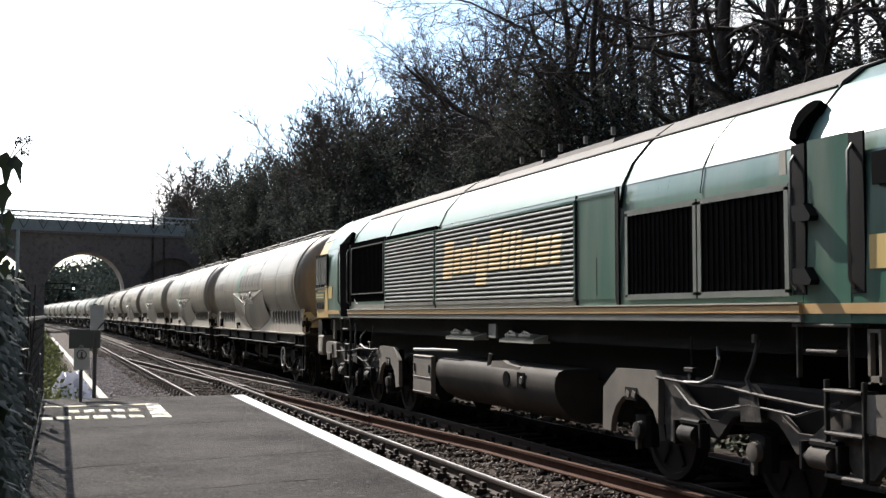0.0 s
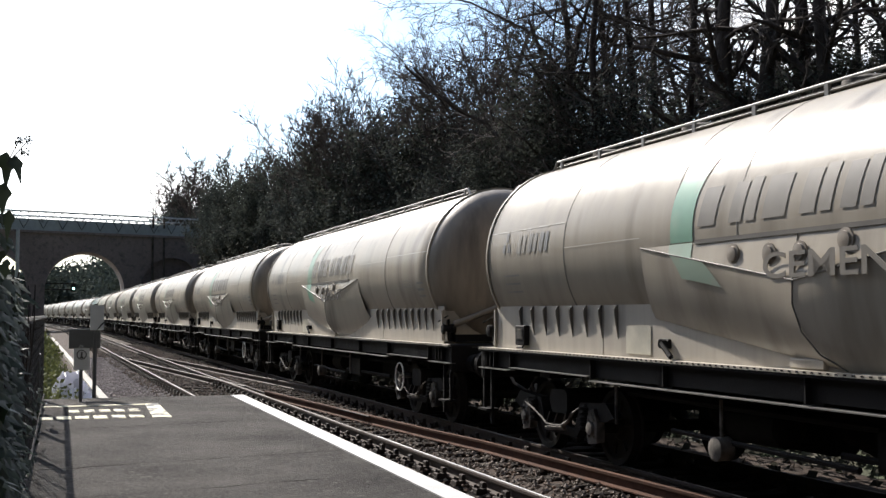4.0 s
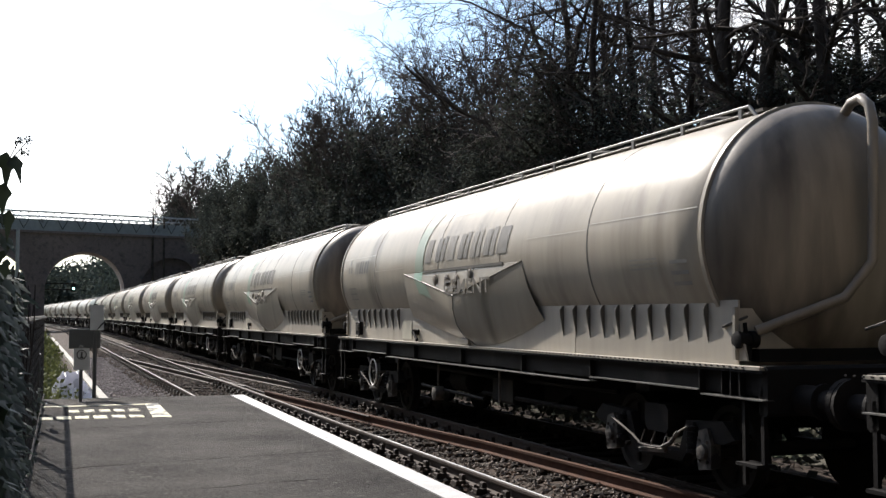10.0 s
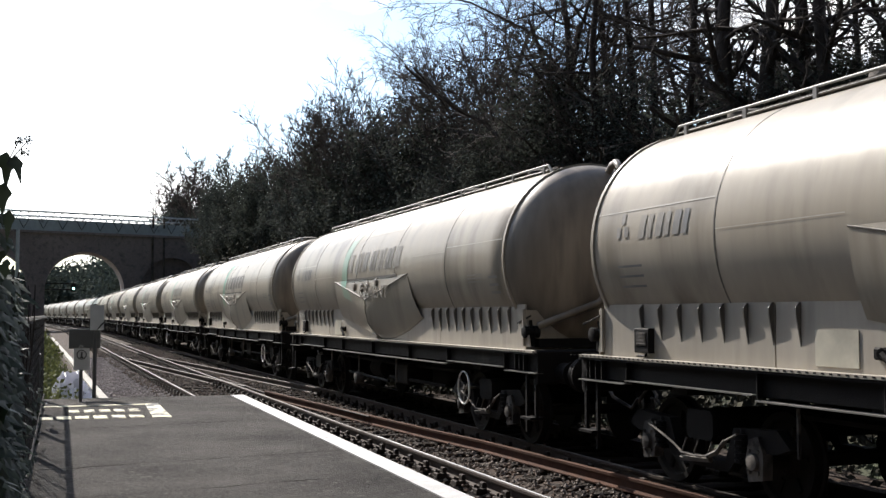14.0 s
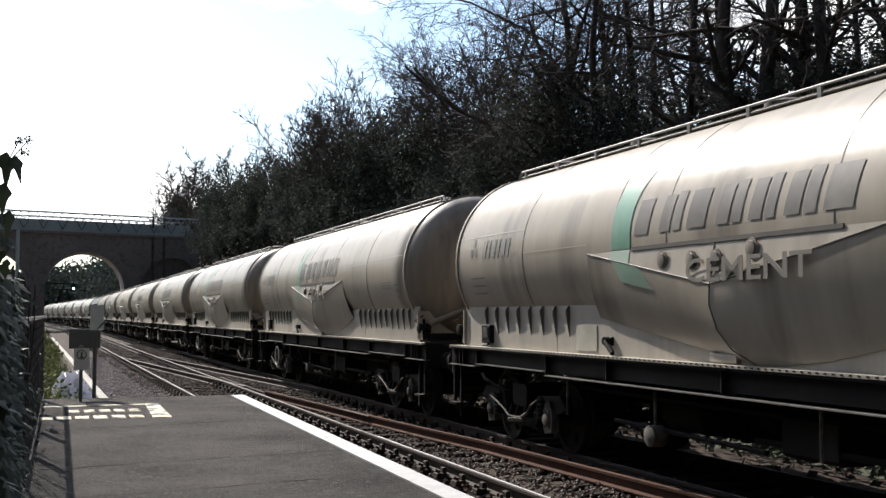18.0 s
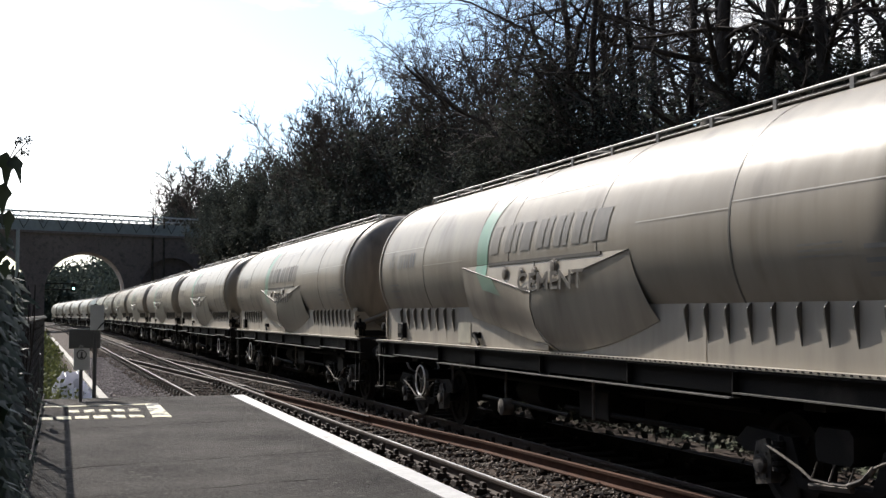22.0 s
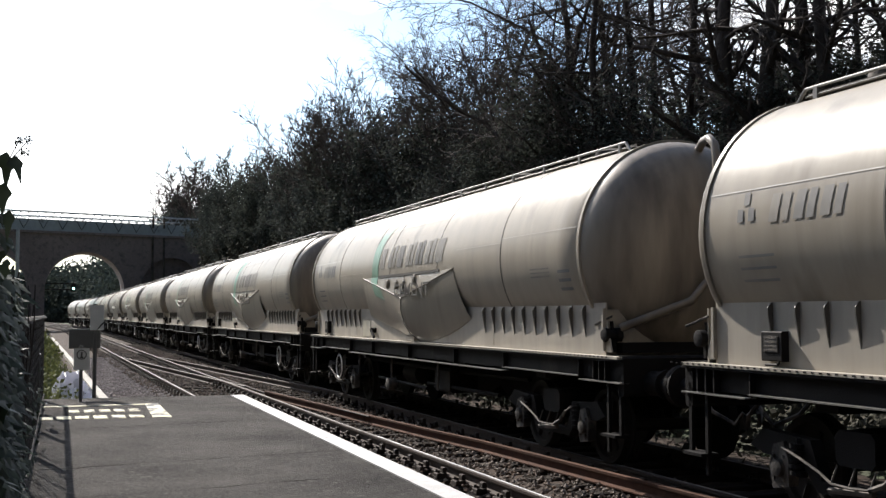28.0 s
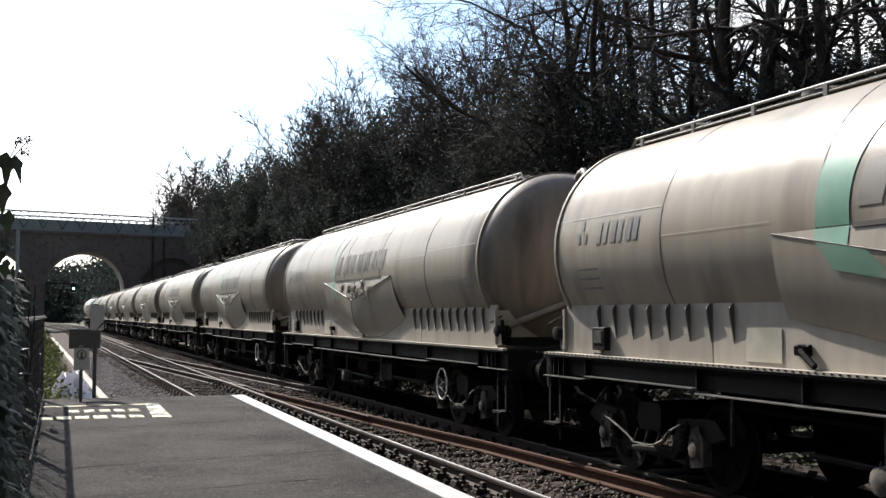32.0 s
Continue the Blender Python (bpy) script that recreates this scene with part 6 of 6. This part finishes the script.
        g.box((-1.275, e * (9.80 + sh), 1.13), (0.015, 0.30, 0.30))
        part("box_door", g, M_LCREAM, jb)
        g = Geo()
        g.tube([(-1.12, e * (9.80 + sh), 1.38), (-1.15, e * (9.95 + sh), 1.48), (-1.05, e * (10.2 + sh), 1.38)], 0.025, 6)
        part("cable", g, M_RUBBER, jb)
    # sill with its stripe
    for s in (-1, 1):
        g = Geo()
        g.box((s * 1.325, -0.7, 1.885), (0.06, 15.4, 0.085), bev=0.012)
        part("stripe", g, M_LORANGE, lo, "faded orange sill stripe")
        g = Geo()
        g.box((s * 1.332, -0.7, 1.938), (0.075, 15.4, 0.016))
        part("sill_edge", g, M_LCREAM, lo, "cream sill edge")
        g = Geo()
        g.box((s * 1.318, -0.7, 1.805), (0.05, 15.4, 0.055))
        part("sill", g, M_LSILL, lo, "dull grey-green body sill")
        for e, y in ((1, 8.55), (-1, 9.1)):
            g = Geo()
            g.box((s * 1.318, e * y, 1.89), (0.014, 1.5, 0.085))
            part("cab_stripe", g, M_LORANGE, lo)
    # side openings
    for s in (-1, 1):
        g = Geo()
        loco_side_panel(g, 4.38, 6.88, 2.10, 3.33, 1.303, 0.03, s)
        part("intake_panel", g, M_LVOID, lo, "black intake panel")
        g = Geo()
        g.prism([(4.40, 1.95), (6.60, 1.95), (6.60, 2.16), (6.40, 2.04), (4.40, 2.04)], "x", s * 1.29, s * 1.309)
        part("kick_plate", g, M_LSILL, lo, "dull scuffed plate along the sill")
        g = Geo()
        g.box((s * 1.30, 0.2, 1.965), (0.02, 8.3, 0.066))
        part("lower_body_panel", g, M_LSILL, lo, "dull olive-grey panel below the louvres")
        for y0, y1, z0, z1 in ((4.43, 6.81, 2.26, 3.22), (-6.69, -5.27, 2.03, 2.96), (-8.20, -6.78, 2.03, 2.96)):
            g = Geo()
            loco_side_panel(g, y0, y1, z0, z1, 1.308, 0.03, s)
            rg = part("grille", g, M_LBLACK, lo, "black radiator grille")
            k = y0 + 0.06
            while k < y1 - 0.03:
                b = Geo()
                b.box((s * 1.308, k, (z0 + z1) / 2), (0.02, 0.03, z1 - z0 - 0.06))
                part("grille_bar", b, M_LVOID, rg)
                k += 0.095
            t = 0.008 if y0 > 0 else 0.03
            for a, c, d, e in ((y0 - t, y1 + t, z1 - t, z1 + t), (y0 - t, y1 + t, z0 - t, z0 + t), (y0 - t, y0 + t, z0, z1), (y1 - t, y1 + t, z0, z1)):
                f = Geo()
                loco_side_panel(f, a, c, d, e, 1.328, 0.03, s)
                part("grille_frame", f, M_LSLAT, rg, "pale grille frame")
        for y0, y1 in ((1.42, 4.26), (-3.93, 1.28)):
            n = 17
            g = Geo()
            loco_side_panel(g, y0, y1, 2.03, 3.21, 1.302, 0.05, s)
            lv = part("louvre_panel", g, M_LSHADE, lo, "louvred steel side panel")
            for k in range(n):
                z = 2.055 + k * 0.0672
                b = Geo()
                o = s * 1.304
                b.add([(o + s * d, y, z + h) for d, h in ((0.0, 0.066), (0.012, 0.061), (0.027, 0.046), (0.036, 0.031), (0.034, 0.021), (0.0, 0.010)) for y in (y0, y1)], [(2 * i, 2 * i + 1, 2 * i + 3, 2 * i + 2) for i in range(5)])
                part("slat", b, M_LSLAT, lv, smooth=60)
            for a, c, d, e in ((y0 - 0.03, y1 + 0.03, 3.205, 3.235), (y0 - 0.03, y1 + 0.03, 2.0, 2.05), (y0 - 0.035, y0, 2.0, 3.22), (y1, y1 + 0.035, 2.0, 3.22)):
                f = Geo()
                loco_side_panel(f, a, c, d, e, 1.335, 0.06, s)
                part("louvre_frame", f, M_LSILL if e < 2.1 else M_LGREEN, lv)
            if y0 < 0:
                # yellow painted blocks broken over the slats
                y = 0.90
                for w0, lo_k, hi_k in ((0.44, 5, 14), (0.28, 6, 12), (0.40, 6, 12), (0.16, 6, 14), (0.44, 3, 12), (0.44, 6, 15), (0.24, 6, 14), (0.16, 6, 14), (0.16, 6, 14), (0.44, 6, 12), (0.40, 6, 12), (0.28, 6, 12)):
                    b = Geo()
                    for k in range(lo_k, hi_k):
                        z = 2.055 + k * 0.0672
                        lean = (k - 6) * 0.012
                        o = s * 1.304
                        b.add([(o + s * (d + 0.003), yy - lean, z + h) for d, h in ((0.002, 0.068), (0.013, 0.064), (0.028, 0.048), (0.037, 0.032), (0.034, 0.019)) for yy in (y - w0, y)], [(2 * i, 2 * i + 1, 2 * i + 3, 2 * i + 2) for i in range(4)])
                    part("painted_block", b, M_LYELLOW, lv, "faded yellow block painted on the louvres", smooth=60)
                    y -= w0 + 0.055
        # shade of the gap laid on as a black strip
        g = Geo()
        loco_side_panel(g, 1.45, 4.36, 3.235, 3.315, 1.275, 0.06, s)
        part("gap_strip", g, M_LVOID, lo, "black strip painted as the gap's shade over the louvres")
        g = Geo()
        loco_side_panel(g, -4.98, -4.0, 2.02, 3.22, 1.312, 0.03, s)
        dd = part("engine_room_door", g, M_LGREEN, lo, "plain green bodyside door")
        g = Geo()
        loco_side_panel(g, -4.52, -4.512, 2.06, 2.5, 1.315, 0.01, s)
        part("door_seam", g, M_RUBBER, dd)
        g = Geo()
        loco_side_panel(g, -4.98, -4.0, 3.22, 3.25, 1.322, 0.05, s)
        part("drip_rail", g, M_LGREEN, dd)
        for y, w in ((-3.985, 0.03), (4.32, 0.03), (-5.05, 0.06), (1.35, 0.03)):
            g = Geo()
            g.box((s * 1.312, y, 2.62), (0.024, w, 1.34))
            part("panel_joint", g, M_RUBBER, lo)
    # roof furniture: low covers along the deck
    for y0, y1, w, h in ((-3.6, -1.9, 0.62, -0.005), (-1.4, 0.3, 0.62, -0.01), (2.2, 3.6, 0.55, -0.015)):
        g = Geo()
        prof = [(w, 4.0), (w * 0.94, 4.10 + h), (0, 4.225 + h)]
        g.prism(prof + [(-a, c) for a, c in reversed(prof[:-1])], "y", y0, y1)
        part("roof_cover", g, M_LDECK, lo, "dusty low roof cover")
    for y in (-3.5, -2.7, -1.9, -1.3, -0.5):
        g = Geo()
        g.box((-0.55, y, 4.20), (0.05, 0.05, 0.10), bev=0.01)
        part("lifting_eye", g, M_GALV, lo)
    # underframe, fuel tank, bogies
    g = Geo()
    g.box((0, -0.35, 1.62), (2.1, 20.2, 0.28))
    g.box((0, 0, 1.25), (1.4, 15, 0.5))
    part("underframe", g, M_UNDER, lo)
    g = Geo()
    g.prism([(-1.16, 1.14), (1.16, 1.14), (1.25, 1.11), (1.30, 1.04), (1.315, 0.94), (1.30, 0.82), (1.24, 0.69), (1.12, 0.56), (0.9, 0.45), (-0.9, 0.45), (-1.12, 0.56), (-1.24, 0.69), (-1.30, 0.82), (-1.315, 0.94), (-1.30, 1.04), (-1.25, 1.11)], "y", -3.32, 1.33)
    ft = part("fuel_tank", g, M_FUEL, lo, "dusty grey fuel tank", smooth=40)
    for s in (-1, 1):
        g = Geo()
        g.lathe([(0, 0.115), (s * 0.012, 0.115), (s * 0.014, 0.02)], (s * 1.312, -1.72, 0.94), "x", 18)
        part("filler_recess", g, M_LBLACK, ft)
        g = Geo()
        g.prism([(-2.05, 1.06), (-1.0, 1.06), (-1.06, 1.17), (-1.5, 1.19), (-1.62, 1.15), (-2.05, 1.12)], "x", s * 1.10, s * 1.27)
        part("filler_collar", g, M_PANEL, ft, "dusty filler collar")
        g = Geo()
        g.tube([(s * 1.24, -0.86, 1.08), (s * 1.24, -0.93, 1.27)], 0.03, 6)
        part("breather", g, M_GALV, ft)
        g = Geo()
        g.box((s * 1.315, -2.24, 0.95), (0.012, 0.26, 0.21))
        gp = part("gauge_plate", g, M_LBLACK, ft)
        g = Geo()
        g.lathe([(0, 0.055), (s * 0.012, 0.05)], (s * 1.322, -2.26, 0.95), "x", 14)
        part("gauge", g, M_GALV, gp)
        g = Geo()
        g.box((s * 1.28, 2.045, 0.82), (0.08, 0.97, 0.66), bev=0.02)
        ed = part("equipment_door", g, M_PANEL, lo, "pale dusty equipment box")
        for z in (0.78, 0.53, 1.13):
            g = Geo()
            g.tube([(s * 1.322, 1.57, z), (s * 1.322, 2.52, z)], 0.009, 6)
            part("rib", g, M_PANEL, ed)
        for y in (1.66, 2.44):
            g = Geo()
            g.box((s * 1.325, y, 0.93), (0.02, 0.05, 0.14), bev=0.005)
            part("latch", g, M_UNDER, ed)
        g = Geo()
        g.tube([(s * 1.26, 0.42, 1.27), (s * 1.26, 1.6, 1.255), (s * 1.26, 2.66, 1.23)], 0.024, 7)
        part("air_pipe", g, M_LSILL, lo)
        g = Geo()
        g.box((s * 1.27, -1.11, 1.605), (0.03, 0.28, 0.20))
        part("data_panel", g, M_LSILL, lo, "blank grey plate below the sill")
        for y0, y1 in ((-0.30, 0.95), (-2.55, -1.35)):
            g = Geo()
            g.prism([(s * 1.02, 1.57), (s * 1.27, 1.49), (s * 1.27, 1.45), (s * 1.02, 1.45)], "y", y0, y1)
            tr = part("cable_tray", g, M_LCREAM, lo, "pale tray under the sill")
            for d in (0.3, 0.72):
                g = Geo()
                yy = y0 + (y1 - y0) * d
                g.box((s * 1.18, yy, 1.55), (0.13, 0.40, 0.05), bev=0.015)
                g.tube([(s * 1.22, yy - 0.14, 1.57), (s * 1.24, yy, 1.60), (s * 1.22, yy + 0.14, 1.57)], 0.02, 5)
                part("clamp", g, M_LCREAM, tr)
    for yc in (-7.5, 6.65):
        e = 1 if yc > 0 else -1        # w runs from the bogie's middle towards the loco's middle
        g = Geo()
        g.box((0, yc, 0.9), (2.1, 0.8, 0.35))
        for s in (-1, 1):
            g.box((s * 1.04, yc, 0.98), (0.12, 5.0, 0.42), bev=0.03)
        bg = part("bogie_frame", g, M_UNDER, lo, "heavy black bogie frame")
        for s in (-1, 1):
            g = Geo()
            prof = [(-2.3, 0.62), (-2.3, 0.85), (-1.9, 0.98), (-1.45, 1.14), (-1.15, 1.0), (-0.85, 0.80), (-0.62, 0.80), (-0.35, 0.98), (0.35, 0.98), (0.62, 0.80), (0.85, 0.80), (1.2, 1.0), (1.45, 1.2), (1.66, 1.2), (1.62, 0.52), (1.40, 0.52), (1.28, 0.66), (0.62, 0.62), (0.52, 0.72), (0.36, 0.86), (0.15, 0.92), (-0.15, 0.92), (-0.36, 0.86), (-0.52, 0.72), (-0.62, 0.62), (-1.28, 0.66), (-1.40, 0.52), (-1.62, 0.52), (-1.8, 0.7), (-2.1, 0.82)]
            g.prism([(yc - e * w, z) for w, z in prof], "x", s * 1.13, s * 1.20)
            part("side_frame", g, M_BOGIE, bg, "brake-dusted bogie side frame")
            g = Geo()
            arch = [(2.24 + 0.56 * math.cos(math.radians(a)), 0.50 + 0.47 * math.sin(math.radians(a))) for a in range(0, 181, 20)]
            g.prism([(yc - e * w, z) for w, z in [(1.72, 0.60), (1.70, 1.18), (1.78, 1.24), (2.64, 1.23), (2.98, 1.0), (3.0, 0.52)] + arch], "x", s * 1.17, s * 1.24)
            sb = part("sand_box", g, M_PANEL, bg, "dusty grey-brown sand box")
            g = Geo()
            g.box((s * 1.245, yc - e * 2.30, 0.96), (0.012, 0.26, 0.14))
            part("port", g, M_UNDER, sb)
            for dy in (-0.07, 0.07):
                g = Geo()
                g.box((s * 1.252, yc - e * (2.30 + dy), 0.96), (0.01, 0.07, 0.07), rx=20)
                part("stiffener", g, M_PANEL, sb)
            # end box, brake cylinders, air pipes and hoses
            g = Geo()
            g.prism([(yc + e * 1.62, 0.90), (yc + e * 1.64, 1.20), (yc + e * 2.0, 1.23), (yc + e * 2.5, 1.23), (yc + e * 2.6, 1.18), (yc + e * 2.6, 0.96), (yc + e * 2.3, 0.94), (yc + e * 2.2, 0.86)], "x", s * 1.12, s * 1.27)
            eb = part("bogie_end_box", g, M_PANEL, bg, "dusty grey-brown box on the bogie end")
            g = Geo()
            g.box((s * 1.28, yc + e * 1.95, 1.06), (0.03, 0.06, 0.24), bev=0.01)
            g.box((s * 1.28, yc + e * 2.2, 0.90), (0.06, 0.26, 0.16), bev=0.01)
            part("bracket", g, M_BOGIE, eb)
            for w in (-1.05, 1.05):
                g = Geo()
                g.lathe([(-0.16, 0.07), (-0.15, 0.095), (0.12, 0.095), (0.13, 0.05), (0.22, 0.045)], (s * 1.25, yc - e * w, 0.635), "y", 14)
                bc = part("brake_cylinder", g, M_BOGIE, bg, "dusty brake cylinder")
                g = Geo()
                for d in (-0.24, 0.24):
                    g.box((s * 1.24, yc - e * w + d, 0.64), (0.12, 0.06, 0.24), bev=0.015)
                g.box((s * 1.25, yc - e * w - 0.05, 0.76), (0.1, 0.34, 0.06), bev=0.015)
                part("cylinder_bracket", g, M_UNDER, bc)
            g = Geo()
            g.tube([(s * 1.26, yc - e * 1.70, 1.17), (s * 1.27, yc - e * 0.9, 1.14), (s * 1.27, yc - e * 0.45, 1.15), (s * 1.27, yc + e * 0.2, 1.10), (s * 1.26, yc + e * 0.9, 1.06), (s * 1.26, yc + e * 1.6, 1.04)], 0.018, 6)
            part("air_pipe", g, M_DUSTY, bg, "worn air pipe along the bogie")
            g = Geo()
            g.tube([(s * 1.26, yc - e * 1.15, 1.15), (s * 1.28, yc - e * 0.8, 1.16), (s * 1.3, yc - e * 0.52, 1.24), (s * 1.27, yc - e * 0.48, 1.40), (s * 1.2, yc - e * 0.6, 1.52)], 0.02, 6)
            part("brake_hose", g, M_HOSE, bg, "worn rubber brake hose")
            g = Geo()
            g.tube([(s * 1.22, yc + e * 0.1, 1.60), (s * 1.25, yc + e * 0.06, 1.40), (s * 1.27, yc - e * 0.02, 1.24), (s * 1.26, yc + e * 0.1, 1.05)], 0.022, 6)
            g.box((s * 1.24, yc + e * 0.08, 1.62), (0.05, 0.07, 0.08), bev=0.015)
            part("hanging_hose", g, M_HOSE, bg)
            g = Geo()
            g.tube([(s * 1.26, yc - e * 1.35, 1.12), (s * 1.28, yc - e * 1.0, 0.93), (s * 1.27, yc - e * 0.6, 0.90), (s * 1.26, yc, 1.0), (s * 1.26, yc + e * 0.7, 0.96), (s * 1.25, yc + e * 1.3, 1.12)], 0.013, 5)
            part("cable", g, M_HOSE, bg)
            g = Geo()
            g.prism([(yc - e * 0.12, 0.84), (yc - e * 0.16, 1.14), (yc + e * 0.02, 1.20), (yc + e * 0.16, 1.10), (yc + e * 0.2, 0.86)], "x", s * 1.19, s * 1.27)
            part("damper_box", g, M_BOGIE, bg, "dusty damper bracket")
            g = Geo()
            g.tube([(s * 1.22, yc - e * 1.05, 1.17), (s * 1.2, yc - e * 1.1, 1.62)], 0.012, 5)
            g.box((s * 1.23, yc - e * 1.05, 1.28), (0.08, 0.16, 0.05), bev=0.01)
            g.box((s * 1.23, yc - e * 1.05, 1.20), (0.06, 0.07, 0.10), bev=0.01)
            part("spring_top", g, M_BOGIE, bg)
        for dy in (-2.2, 0, 2.2):
            ws = new("wheelset", LOCO_WHEEL)
            ws.parent = bg
            ws.matrix_parent_inverse = pose(0, yc + dy, 0.55)
            WHEELSETS["loco"].append(ws)
            for s in (-1, 1):
                g = Geo()
                g.box((s * 1.10, yc + dy, 0.56), (0.16, 0.32, 0.34), bev=0.04)
                ab = part("axle_box", g, M_UNDER, bg, "black axle box")
                g = Geo()
                g.lathe([(0, 0.10), (s * 0.06, 0.09), (s * 0.07, 0.03)], (s * 1.18, yc + dy, 0.57), "x", 12)
                g.box((s * 1.21, yc + dy, 0.44), (0.05, 0.06, 0.16), bev=0.01)
                part("axle_cover", g, M_BOGIE, ab, "dusty axle cover")
    return lo


# ------------------------------------------------------------------ building it all
build_ground()
build_stones()
build_tracks()
build_platform()
build_bridge()
build_trees()
build_undergrowth()
build_fence()
build_near_ivy()
build_signs()
build_signal()
build_litter()
build_lamp_post()

WAGON_WHEEL = wheelset_mesh(0.46).mesh("wheelset", M_WHEEL, 35)
LOCO_WHEEL = wheelset_mesh(0.55).mesh("wheelset", M_WHEEL, 35)
CEMENT = text_mesh("CEMENT", 0.32, M_DARK_ID, "painted_word")
LOCO = build_loco()
LOCO_Y = 16.75                          # where its middle stands at the start
WAGON_Y = 36.23
first = build_wagon(CEMENT)                     # hand wheel under the front end
second = build_wagon(CEMENT, False, True)       # hand wheel under the rear end
WAGONS = []
REAR_HAND = (3, 7, 8, 9, 11)
for i in range(22):
    src = second if i in REAR_HAND else first
    fresh = (i == 0) or (i == REAR_HAND[0])
    WAGONS.append(src if fresh else copy_thing(src, pose(FAR_X, WAGON_Y + PITCH * i, 0)))


def train_pose(y):
    return pose(FAR_X + bend(y), y, 0, 0, 0, math.degrees(math.atan(-slope_of(y))))


def share_keys(ob, src):
    """Gives ob the same keys as a wheelset that turns alike."""
    ob.rotation_mode = "QUATERNION"
    ob.animation_data_create()
    ob.animation_data.action = src.animation_data.action
    ob.animation_data.action_slot = src.animation_data.action_slot


def motions():
    times = [1.0 * i for i in range(33)]
    walk(LOCO, [(t, train_pose(LOCO_Y - run(t))) for t in times])
    for i, w in enumerate(WAGONS):
        walk(w, [(t, train_pose(WAGON_Y + PITCH * i - run(t))) for t in times])
    step = 1 / 15
    for r, master in ((0.46, "wagon"), (0.55, "loco")):
        lead = WHEELSETS[master][0]
        walk(lead, [(k * step, pose(0, 0, 0, math.degrees(run(k * step) / r) % 360)) for k in range(481)])
    for ob in scene.objects:
        if ob.name.startswith("wheelset"):
            lead = WHEELSETS["wagon"][0] if ob.data is WAGON_WHEEL else WHEELSETS["loco"][0]
            if ob is not lead:
                share_keys(ob, lead)


motions()
